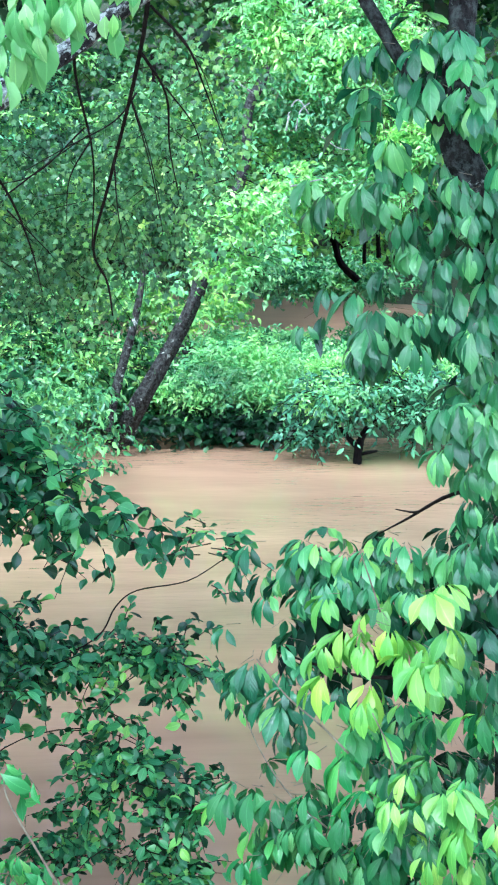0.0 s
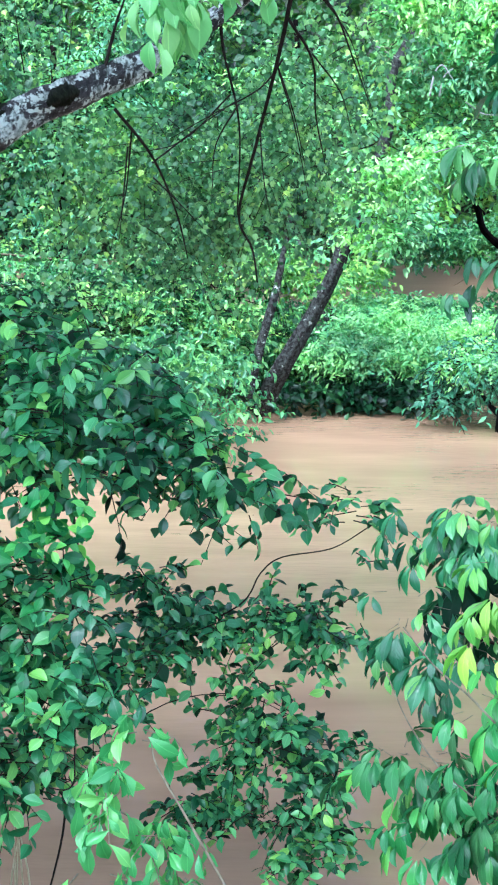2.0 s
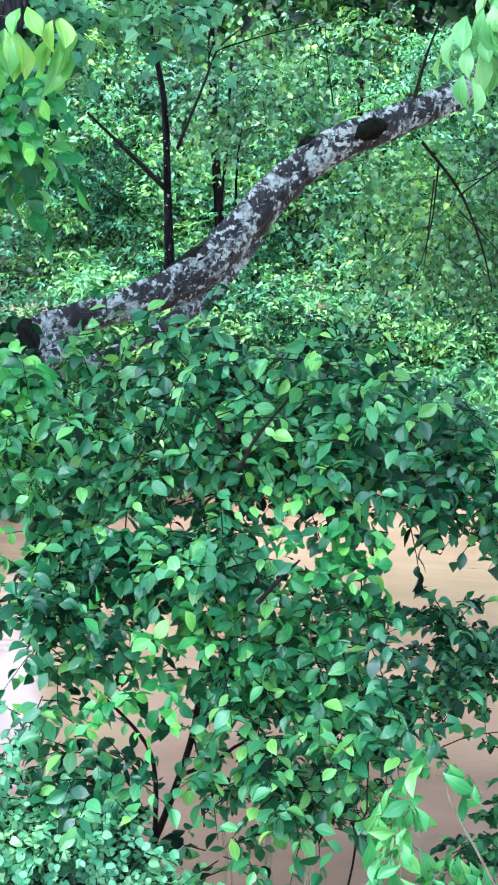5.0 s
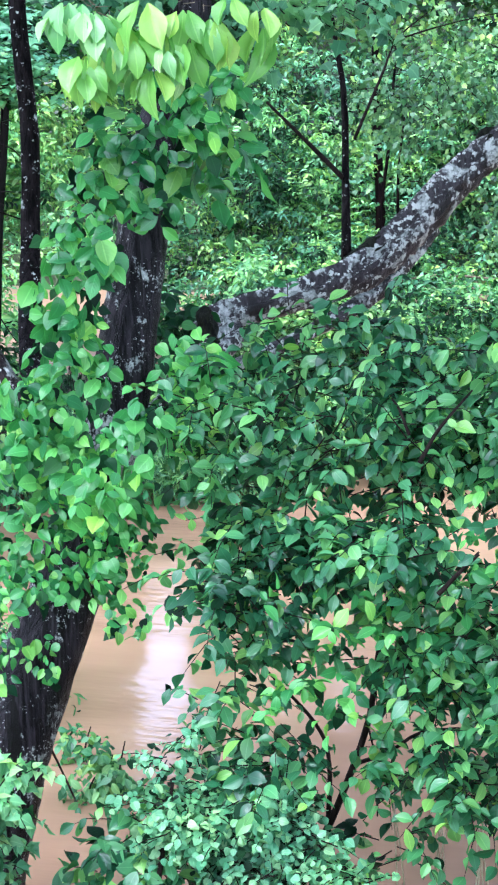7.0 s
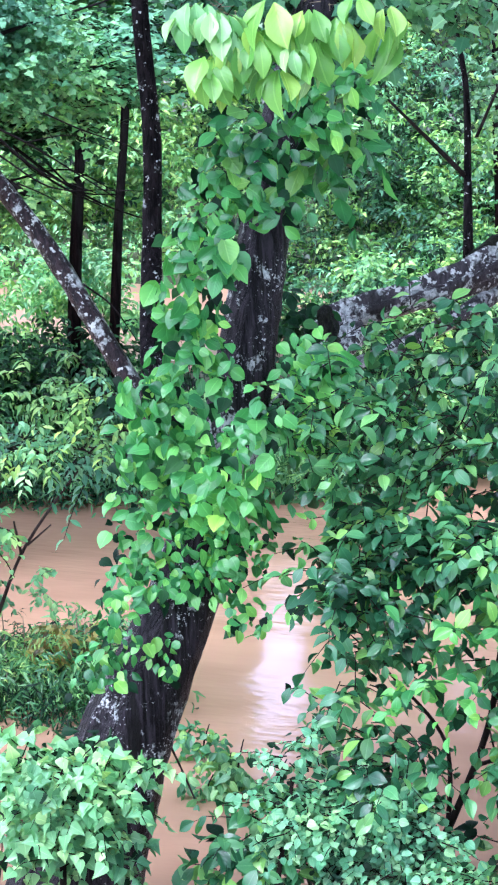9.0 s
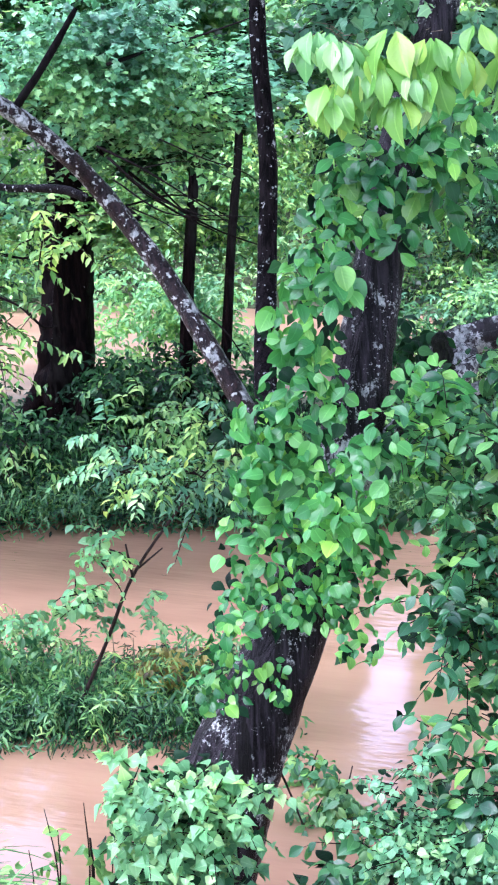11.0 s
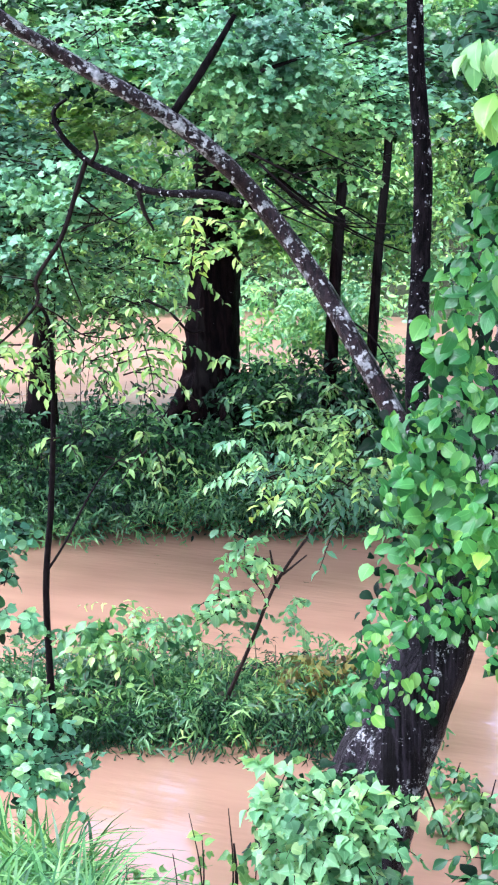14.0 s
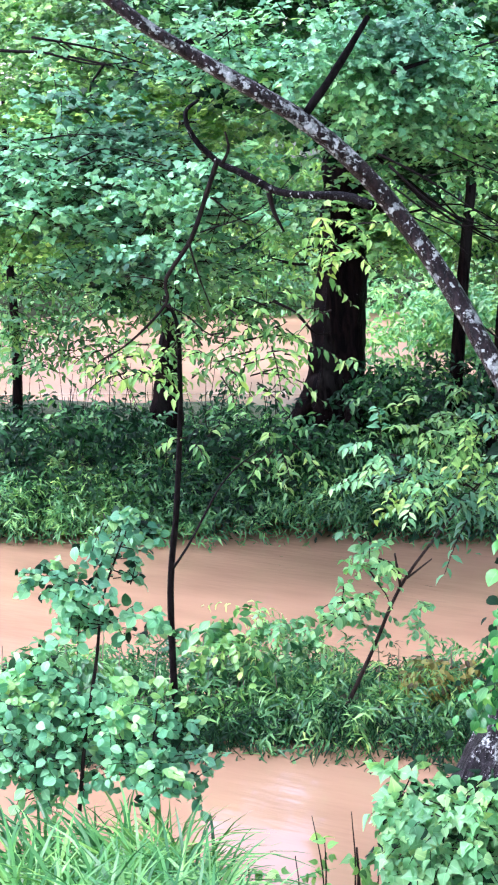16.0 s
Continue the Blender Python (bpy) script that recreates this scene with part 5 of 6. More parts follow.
# ---- the ivied tree ----
def ivied_tree():
    base = (-3.48, 6.65, 0.05)
    t = thing("ivied_tree", base, "leaning dark tree overgrown with climbing ivy at the water's edge", "tree")
    trunk = ((-3.64, 6.56, -0.09), (-3.52, 6.71, 0.42), (-3.39, 6.86, 0.91), (-3.24, 7.01, 1.36), (-3.11, 7.15, 1.84), (-3.05, 7.26, 2.25), (-3.01, 7.36, 2.71), (-2.98, 7.45, 3.1), (-2.93, 7.54, 3.45), (-2.85, 7.65, 3.86), (-2.78, 7.87, 4.55))
    part("trunk", tube(trunk, (0.33, 0.26, 0.2, 0.158, 0.145, 0.135, 0.115, 0.105, 0.10, 0.09, 0.07), 18, 8, 0.05, 3), M["ivied_bark"], t)
    limb = ((-3.02, 7.22, 2), (-2.88, 7.47, 2.21), (-2.85, 7.72, 2.34), (-2.79, 7.97, 2.43), (-2.93, 8.1, 2.47), (-2.6, 8.35, 2.57), (-2.34, 8.59, 2.68), (-2.17, 8.77, 2.86), (-2.01, 8.94, 3.06), (-1.81, 9.13, 3.25), (-1.5, 9.33, 3.39), (-1.22, 9.52, 3.51), (-1.28, 9.63, 3.5), (-0.98, 9.79, 3.68), (-0.53, 9.84, 4.02), (-0.08, 10, 4.33))
    right = part("limb", tube(limb, (0.075, 0.07, 0.066, 0.06, 0.06, 0.066, 0.084, 0.09, 0.086, 0.078, 0.07, 0.062, 0.054, 0.048, 0.043, 0.03), 18, 9, 0.14, 5), M["limb_bark"], t, "lichen-covered curving limb")
    part("knot", tube(((-2.83, 7.8, 2.38), (-2.85, 7.81, 2.46), (-2.87, 7.81, 2.53), (-2.86, 7.82, 2.57)), (0.05, 0.05, 0.042, 0.02), 12, 5, 0.2, 7), M["moss"], right, "dark mossy knot")
    part("knot", tube(((-1.66, 9.16, 3.31), (-1.61, 9.16, 3.34), (-1.56, 9.19, 3.36), (-1.52, 9.22, 3.37)), (0.012, 0.044, 0.04, 0.012), 14, 6, 0.32, 17), M["moss"], right, "black mossy burl")
    part("knot", tube(((-1.93, 9.01, 3.19), (-1.88, 9.06, 3.27), (-1.81, 9.11, 3.3)), (0.012, 0.036, 0.012), 12, 6, 0.2, 18), M["moss"], right, "black mossy burl")
    part("knot", tube(((-2.21, 8.71, 2.89), (-2.31, 8.62, 2.78), (-2.42, 8.52, 2.73)), (0.012, 0.05, 0.012), 12, 6, 0.2, 19), M["moss"], right, "black mossy burl")
    part("limb", tube(((-2.1, 8.96, 2.85), (-2.2, 8.85, 2.72), (-2.34, 8.69, 2.55), (-2.56, 8.43, 2.4), (-2.79, 8.14, 2.29), (-2.94, 7.88, 2.21), (-2.97, 7.76, 2.14)), (0.03, 0.045, 0.042, 0.032, 0.027, 0.024, 0.02), 12, 7, 0.12, 6), M["limb_bark"], t, "lower limb grey with lichen")
    left = part("limb", tube(((-3.31, 7.25, 1.94), (-3.54, 7.41, 2.14), (-3.81, 7.46, 2.51), (-4.05, 7.51, 2.82), (-4.29, 7.45, 3.14), (-4.41, 7.31, 3.33), (-4.56, 7.16, 3.5), (-4.71, 6.99, 3.63), (-4.96, 6.85, 3.79), (-5.14, 6.65, 3.95), (-5.52, 6.48, 4.29)), (0.047, 0.045, 0.043, 0.043, 0.041, 0.040, 0.038, 0.034, 0.031, 0.028, 0.022), 12, 7, 0.06, 9), M["spotted_bark"], t, "straight slanting limb spotted with lichen")
    part("branch", tube(((-4.58, 7.15, 3.53), (-4.5, 7.22, 3.68), (-4.44, 7.29, 3.82), (-4.38, 7.35, 3.96)), (0.019, 0.018, 0.016, 0.012), 9, 5, 0.12, 10), M["bark"], left)
    part("branch", tube(((-4.39, 7.42, 3.15), (-4.6, 7.53, 3.18), (-4.99, 7.67, 3.18), (-5.21, 7.68, 3.26), (-5.39, 7.71, 3.32), (-5.5, 7.66, 3.44), (-5.54, 7.66, 3.55), (-5.49, 7.7, 3.61)), (0.018, 0.017, 0.015, 0.015, 0.013, 0.011, 0.009, 0.006), 8, 6, 0.2, 11), M["flecked_bark"], left)
    part("branch", tube(((-5.39, 7.71, 3.32), (-5.42, 7.66, 3.16), (-5.46, 7.59, 2.95), (-5.55, 7.51, 2.76), (-5.54, 7.49, 2.64), (-5.67, 7.38, 2.46), (-5.8, 7.29, 2.36)), (0.012, 0.011, 0.010, 0.009, 0.007, 0.005, 0.003), 7, 6, 0.16, 12), M["twig"], left)
    part("branch", tube(((-5.05, 7.63, 3.18), (-5.02, 7.63, 3.09), (-4.97, 7.64, 3)), (0.014, 0.01, 0.005), 7, 4, 0.08, 13), M["twig"], left)
    for i, (path, r) in enumerate(((((-5.52, 7.46, 2.64), (-5.43, 7.51, 2.59), (-5.33, 7.56, 2.5), (-5.21, 7.63, 2.48)), 0.005), (((-5.46, 7.57, 2.93), (-5.4, 7.57, 2.77), (-5.34, 7.58, 2.63)), 0.005), (((-5.36, 7.7, 3.3), (-5.34, 7.73, 3.38), (-5.36, 7.73, 3.46)), 0.009), (((-5.54, 7.48, 2.75), (-5.64, 7.42, 2.77), (-5.72, 7.37, 2.77)), 0.004), (((-5.39, 7.65, 3.15), (-5.22, 7.73, 3.02), (-5.16, 7.78, 3.07)), 0.005))):
        part("twig", tube(path, np.linspace(r, r * 0.5, len(path)), 6, 4, 0.14, 370 + i), M["twig"], left)
    part("limb", tube(((-3.48, 7.52, 2), (-3.69, 7.81, 2.28), (-3.84, 8.16, 2.76), (-3.87, 8.25, 3.28), (-3.95, 8.32, 3.85), (-4, 8.41, 4.45)), (0.064, 0.058, 0.05, 0.045, 0.042, 0.037), 10, 6, 0.07, 14), M["flecked_bark"], t, "upright dark limb")
    part("limb", tube(((-2.44, 8.62, 2.71), (-2.48, 8.74, 3.1), (-2.51, 8.8, 3.49), (-2.58, 8.85, 3.8), (-2.63, 8.9, 4.17)), (0.026, 0.019, 0.015, 0.012, 0.009), 8, 5, 0.12, 15), M["flecked_bark"], t, "thin upright shoot")
    part("branch", tube(((-2.49, 8.73, 3.09), (-2.65, 8.73, 3.24), (-2.86, 8.71, 3.44)), (0.013, 0.010, 0.006), 7, 4, 0.07, 16), M["twig"], t)
    # ivy
    rng = np.random.default_rng(20)
    blobs = [((-3.15, 6.9, 1.84), 0.34, 0.16, 0.29), ((-3.21, 6.88, 2.1), 0.25, 0.16, 0.20), ((-2.96, 6.98, 1.74), 0.18, 0.16, 0.20), ((-3.12, 6.91, 2.39), 0.20, 0.16, 0.18), ((-3.14, 6.9, 2.66), 0.15, 0.16, 0.18), ((-3.1, 6.92, 2.91), 0.13, 0.16, 0.16), ((-2.99, 6.97, 3.13), 0.20, 0.16, 0.16), ((-2.83, 7.03, 3.04), 0.16, 0.16, 0.09), ((-2.89, 7.01, 3.3), 0.18, 0.16, 0.13), ((-2.66, 7.09, 3.51), 0.25, 0.16, 0.22), ((-3.33, 6.65, 1.42), 0.12, 0.16, 0.18), ((-3.4, 6.61, 1.22), 0.13, 0.16, 0.11), ((-3.18, 6.71, 1.28), 0.08, 0.16, 0.10), ((-2.86, 6.84, 1.43), 0.13, 0.16, 0.08), ((-2.7, 7.07, 2.43), 0.12, 0.16, 0.18), ((-2.69, 7.08, 2.16), 0.12, 0.16, 0.13), ((-2.58, 7.12, 2.41), 0.09, 0.16, 0.09), ((-3.31, 6.83, 2.3), 0.09, 0.16, 0.13), ((-3.19, 6.82, 1.6), 0.25, 0.14, 0.11), ((-3.32, 6.76, 1.55), 0.13, 0.14, 0.13), ((-3.02, 6.89, 1.55), 0.18, 0.14, 0.09), ((-2.73, 6.47, 2.2), 0.13, 0.14, 0.13), ((-2.66, 6.49, 2.3), 0.08, 0.14, 0.13), ((-2.79, 6.44, 2.05), 0.17, 0.14, 0.13), ((-2.8, 6.44, 2.93), 0.08, 0.14, 0.13)]
    n = 1640
    pos, out = blob_points(rng, blobs, n, 0.4)
    here = rows_norm(pos * (1, 1, 0))
    side = np.stack([here[:, 1], -here[:, 0], 0 * here[:, 0]], 1)
    along = np.array((0, 0, -0.7)) + side * rng.normal(0, 0.8, (n, 1)) + rng.normal(0, 0.4, (n, 3)) - here * 0.5
    up = -here * 0.8 + np.array((0, 0, 0.6)) + side * rng.normal(0, 0.6, (n, 1)) + rng.normal(0, 0.42, (n, 3))
    size = (0.042 + 0.06 * rng.random(n) ** 1.2) * np.interp(pos[:, 2], (1.0, 1.6, 2.2), (0.6, 0.72, 0.95))
    leaves = (pos, along, up, size)
    # leaf copies set back in near black, painting the shade under the ivy
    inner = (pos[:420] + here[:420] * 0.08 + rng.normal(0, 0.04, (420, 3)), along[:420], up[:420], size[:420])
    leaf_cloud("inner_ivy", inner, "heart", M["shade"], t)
    rest = single_leaves(leaves, "oval", M["ivy_one"], t, 300)
    leaf_cloud("ivy_mass", tuple(a[::2] for a in rest), "round", M["ivy"], t)
    leaf_cloud("ivy_mass", tuple(a[1::2] for a in rest), "oval", M["ivy"], t)


ivied_tree()

# near-black leaves added to stand for the shadow behind trunk and limb
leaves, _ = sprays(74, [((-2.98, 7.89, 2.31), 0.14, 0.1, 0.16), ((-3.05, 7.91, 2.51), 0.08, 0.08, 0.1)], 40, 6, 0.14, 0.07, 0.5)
leaf_cloud("hanging_leaves", leaves, "oval", M["shade"], None, "leaves coloured near black for the shade behind the ivied trunk", "foliage")
# big leaves hanging over the top of the ivied tree
leaves, lines = sprays(72, [((-2.64, 8.01, 3.85), 0.42, 0.3, 0.08), ((-2.26, 8.1, 3.87), 0.14, 0.2, 0.1), ((-2.82, 7.71, 3.59), 0.16, 0.2, 0.1), ((-2.76, 7.72, 3.74), 0.2, 0.2, 0.08), ((-3.06, 7.73, 3.9), 0.35, 0.1, 0.1), ((-2.84, 7.82, 3.88), 0.2, 0.1, 0.1), ((-3.1, 7.74, 3.94), 0.2, 0.1, 0.14)], 190, 7, 0.18, 0.058, 0.5)
high_bough = leaf_cloud("hanging_bough", leaves, "maple", M["teal"], None, "blue-green lobed leaves hanging from a high bough", "boughs")
part("twig", twig_mesh(lines, 0.004), M["twig"], high_bough, "thin dark twigs", "stuff")
leaves, _ = sprays(73, [((-2.66, 7.38, 3.29), 0.14, 0.15, 0.09), ((-2.78, 7.43, 3.16), 0.1, 0.1, 0.12)], 16, 5, 0.14, 0.1, 0.7)
leaf_cloud("hanging_leaves", leaves, "oval", M["ivy"], None, "broad olive-green leaves hanging by the ivied trunk", "foliage")

# drooping twigs and small leaves hanging from the limb
drapes = [((-0.73, 11.61, 3.08), 0.75, 0.8, 0.55), ((-1.23, 11.86, 2.8), 0.6, 0.7, 0.5), ((-0.22, 11.7, 3.59), 0.45, 0.6, 0.4), ((-1.48, 11.53, 2.96), 0.7, 0.7, 0.5), ((-1.72, 11.47, 2.93), 0.6, 0.7, 0.4), ((-2.72, 11.93, 3.63), 0.9, 0.7, 0.4)]
leaves, lines = sprays(71, clusters(71, drapes, 95, 0.15, 1.9), 1250, 8, 0.32, 0.037, 0.8, face=0.1)
curtain = leaf_cloud("hanging_leaves", leaves, "maple", M["olive"], None, "curtain of small drooping leaves hanging from the limb", "foliage")
more, _ = sprays(171, clusters(171, drapes, 60, 0.14, 1.6), 230, 8, 0.3, 0.036, 0.7, face=0.1)
leaf_cloud("hanging_leaves", more, "maple", M["yellow"], None, "yellow-green leaves among the drooping twigs", "foliage")
part("twig", twig_mesh(lines[::4], 0.003), M["twig"], curtain, "thin dark drooping twigs", "stuff")
droop = thing("drooping_branch", (-0.52, 9.84, 3.99), "thin dark leafless branches drooping from the limb", "branch")
for i, (path, r) in enumerate((
        (((-0.52, 9.84, 4.02), (-0.55, 9.91, 3.82), (-0.63, 10.05, 3.49), (-0.76, 10.28, 3.04), (-0.85, 10.42, 2.7), (-0.78, 10.49, 2.51), (-0.75, 10.46, 2.33)), 0.016),
        (((-0.91, 10, 3.74), (-0.9, 10.07, 3.57), (-0.83, 10.2, 3.19), (-0.85, 10.32, 2.71)), 0.012),
        (((-0.56, 9.94, 3.73), (-0.44, 10.06, 3.52), (-0.43, 10.22, 3.25), (-0.38, 10.27, 2.99)), 0.010),
        (((-0.51, 9.83, 3.96), (-0.33, 9.9, 3.77), (-0.24, 10.07, 3.55), (-0.13, 10.22, 3.26)), 0.009),
        (((-0.62, 10.05, 3.49), (-0.54, 10.21, 3.19), (-0.47, 10.34, 2.8)), 0.006),
        (((-0.87, 10.13, 3.35), (-1.15, 10.29, 3.1), (-1.44, 10.38, 3.03)), 0.006),
        (((-1.38, 9.43, 3.29), (-1.22, 9.62, 3.05), (-1.12, 9.79, 2.76), (-1.07, 9.86, 2.52)), 0.011),
        (((-1.31, 9.52, 3.18), (-1.36, 9.66, 2.88), (-1.42, 9.72, 2.67)), 0.007),
        (((-1.22, 9.61, 3.02), (-0.98, 9.8, 3.21), (-0.8, 9.96, 3.34)), 0.006),
        (((-1.42, 9.35, 3.46), (-1.36, 9.41, 3.71), (-1.28, 9.46, 3.93)), 0.014),
        (((-2.55, 9.17, 3.26), (-2.46, 9.35, 3.57), (-2.4, 9.4, 3.74), (-2.26, 9.45, 3.87)), 0.009),
        (((-2.4, 9.4, 3.74), (-2.17, 9.57, 3.82), (-1.89, 9.75, 3.89)), 0.007),
        (((-1.85, 9.58, 3.46), (-1.89, 9.61, 3.71), (-1.91, 9.65, 3.93)), 0.005),
        (((-0.63, 10.19, 3.5), (-0.54, 10.19, 3.24), (-0.48, 10.19, 2.97)), 0.0065),
        (((-1.41, 10.11, 3.08), (-1.44, 10.1, 2.77), (-1.46, 10.1, 2.59)), 0.0065),
        (((-0.6, 10.19, 3.53), (-0.72, 10.18, 3.38), (-0.98, 10.16, 3.24), (-1.19, 10.14, 3.12)), 0.0065),
        (((-0.45, 10.2, 3.56), (-0.3, 10.2, 3.36), (-0.24, 10.2, 3.15)), 0.0065),
        (((-1.28, 10.13, 2.92), (-1.13, 10.14, 2.77), (-1.02, 10.16, 2.65)), 0.0065),
        (((-0.72, 10.18, 3.18), (-0.7, 10.18, 2.91), (-0.66, 10.18, 2.71)), 0.0065),
        (((-0.83, 10.17, 3.3), (-0.95, 10.16, 3.09), (-0.97, 10.16, 2.86)), 0.0065),
        (((-0.42, 10.2, 3.87), (-0.26, 10.2, 3.65), (-0.16, 10.2, 3.36)), 0.0065))):
    part("branch", tube(path, np.linspace(r * 0.85, r * 0.28, len(path)), 6, 5, 0.1, 140 + i), M["twig"], droop)


# ---- near shrubs ----
def shrub(name, base, label, stems, blobs, seed, n, each, length, size, kind_of_leaf, mat, droop=0.3, singles=300, bark="twig", twig=0.003, clumps=0, clump_size=0.13, **kw):
    t = thing(name, base, label, "shrub")
    for i, (path, radii) in enumerate(stems):
        part("stem", tube(path, radii, 8, 5, 0.08, seed + i), M[bark], t)
    if clumps:
        blobs = clusters(seed + 900, blobs, clumps, clump_size, 0.8)
    leaves, lines = sprays(seed, blobs, n, each, length, size, droop, **kw)
    leaves = shuffled(leaves, seed)
    rest = single_leaves(leaves, kind_of_leaf, M[mat + "_one"], t, singles)
    if len(rest[0]):
        # every sixth leaf set back in near black: the shrub's inner shade as colour
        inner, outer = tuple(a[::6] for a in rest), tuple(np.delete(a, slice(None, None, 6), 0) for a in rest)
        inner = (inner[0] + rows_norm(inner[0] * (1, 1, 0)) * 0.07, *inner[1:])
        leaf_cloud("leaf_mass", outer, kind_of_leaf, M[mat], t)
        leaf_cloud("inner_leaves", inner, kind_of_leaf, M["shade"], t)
    part("twig", twig_mesh(lines, twig), M[bark], t, kind="stuff")
    return t


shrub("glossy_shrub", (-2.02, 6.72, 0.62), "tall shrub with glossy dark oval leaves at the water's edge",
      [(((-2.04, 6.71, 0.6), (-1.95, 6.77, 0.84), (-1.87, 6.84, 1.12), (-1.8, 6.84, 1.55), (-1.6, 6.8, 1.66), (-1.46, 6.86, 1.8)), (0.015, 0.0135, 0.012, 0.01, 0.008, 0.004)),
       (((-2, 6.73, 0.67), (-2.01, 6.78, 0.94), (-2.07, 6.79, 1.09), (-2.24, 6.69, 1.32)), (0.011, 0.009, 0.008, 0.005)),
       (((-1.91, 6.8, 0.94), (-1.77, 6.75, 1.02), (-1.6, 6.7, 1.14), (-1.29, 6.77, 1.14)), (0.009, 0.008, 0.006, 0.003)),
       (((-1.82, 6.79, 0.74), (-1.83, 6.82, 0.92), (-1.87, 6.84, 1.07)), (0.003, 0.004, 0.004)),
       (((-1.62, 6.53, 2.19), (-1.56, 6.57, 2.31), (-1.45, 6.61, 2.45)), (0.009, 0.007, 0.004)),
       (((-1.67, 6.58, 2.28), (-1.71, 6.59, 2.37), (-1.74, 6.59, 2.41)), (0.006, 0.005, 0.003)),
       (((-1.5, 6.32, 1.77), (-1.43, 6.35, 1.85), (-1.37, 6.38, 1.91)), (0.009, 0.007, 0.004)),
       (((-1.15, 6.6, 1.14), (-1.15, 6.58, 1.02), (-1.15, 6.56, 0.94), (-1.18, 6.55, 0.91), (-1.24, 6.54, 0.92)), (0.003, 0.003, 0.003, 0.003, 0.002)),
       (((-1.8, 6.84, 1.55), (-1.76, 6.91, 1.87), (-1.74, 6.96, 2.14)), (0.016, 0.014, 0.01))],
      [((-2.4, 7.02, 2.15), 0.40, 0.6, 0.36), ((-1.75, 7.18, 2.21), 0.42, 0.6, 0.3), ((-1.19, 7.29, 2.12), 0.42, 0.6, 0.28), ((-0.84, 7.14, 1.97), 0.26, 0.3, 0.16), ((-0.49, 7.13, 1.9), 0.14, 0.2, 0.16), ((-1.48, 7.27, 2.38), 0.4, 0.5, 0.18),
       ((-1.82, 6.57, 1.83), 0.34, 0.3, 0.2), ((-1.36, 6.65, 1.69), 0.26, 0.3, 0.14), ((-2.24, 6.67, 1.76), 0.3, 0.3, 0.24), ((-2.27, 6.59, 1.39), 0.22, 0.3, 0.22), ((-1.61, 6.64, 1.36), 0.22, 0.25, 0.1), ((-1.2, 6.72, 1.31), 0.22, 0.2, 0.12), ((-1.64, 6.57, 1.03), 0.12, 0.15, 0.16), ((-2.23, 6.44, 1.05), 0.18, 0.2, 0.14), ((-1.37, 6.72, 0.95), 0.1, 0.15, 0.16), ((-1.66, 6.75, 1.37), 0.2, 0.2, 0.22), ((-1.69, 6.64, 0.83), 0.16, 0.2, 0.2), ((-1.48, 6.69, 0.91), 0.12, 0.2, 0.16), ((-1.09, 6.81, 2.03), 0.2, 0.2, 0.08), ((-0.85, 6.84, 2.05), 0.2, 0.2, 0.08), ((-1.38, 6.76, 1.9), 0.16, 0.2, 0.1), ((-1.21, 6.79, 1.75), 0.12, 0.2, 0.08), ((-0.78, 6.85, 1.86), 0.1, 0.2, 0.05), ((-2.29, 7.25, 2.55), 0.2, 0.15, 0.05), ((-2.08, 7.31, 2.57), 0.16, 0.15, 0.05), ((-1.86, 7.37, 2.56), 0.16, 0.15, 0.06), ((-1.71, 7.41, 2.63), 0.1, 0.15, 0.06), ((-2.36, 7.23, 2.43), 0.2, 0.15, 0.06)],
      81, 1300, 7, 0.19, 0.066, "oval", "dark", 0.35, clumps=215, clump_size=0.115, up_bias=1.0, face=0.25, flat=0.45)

leaves, _ = sprays(181, clusters(181, [((-1.75, 6.54, 1.93), 0.14, 0.1, 0.12), ((-1.39, 6.47, 1.8), 0.2, 0.1, 0.16), ((-1.19, 6.48, 1.7), 0.12, 0.1, 0.1), ((-1.54, 6.51, 1.59), 0.16, 0.1, 0.1), ((-1.27, 6.6, 1.89), 0.16, 0.1, 0.08), ((-1.23, 6.62, 1.93), 0.2, 0.1, 0.16), ((-1.94, 6.35, 1.34), 0.2, 0.1, 0.2), ((-1.8, 6.44, 1.7), 0.3, 0.1, 0.3)], 44, 0.07, 0.8), 60, 6, 0.14, 0.064, 0.4)
single_leaves(shuffled(leaves, 5), "oval", M["ivy_one"], thing("young_shoots", (-1.47, 6.54, 1.71), "bright young leaves on the glossy shrub", "foliage"), 300)

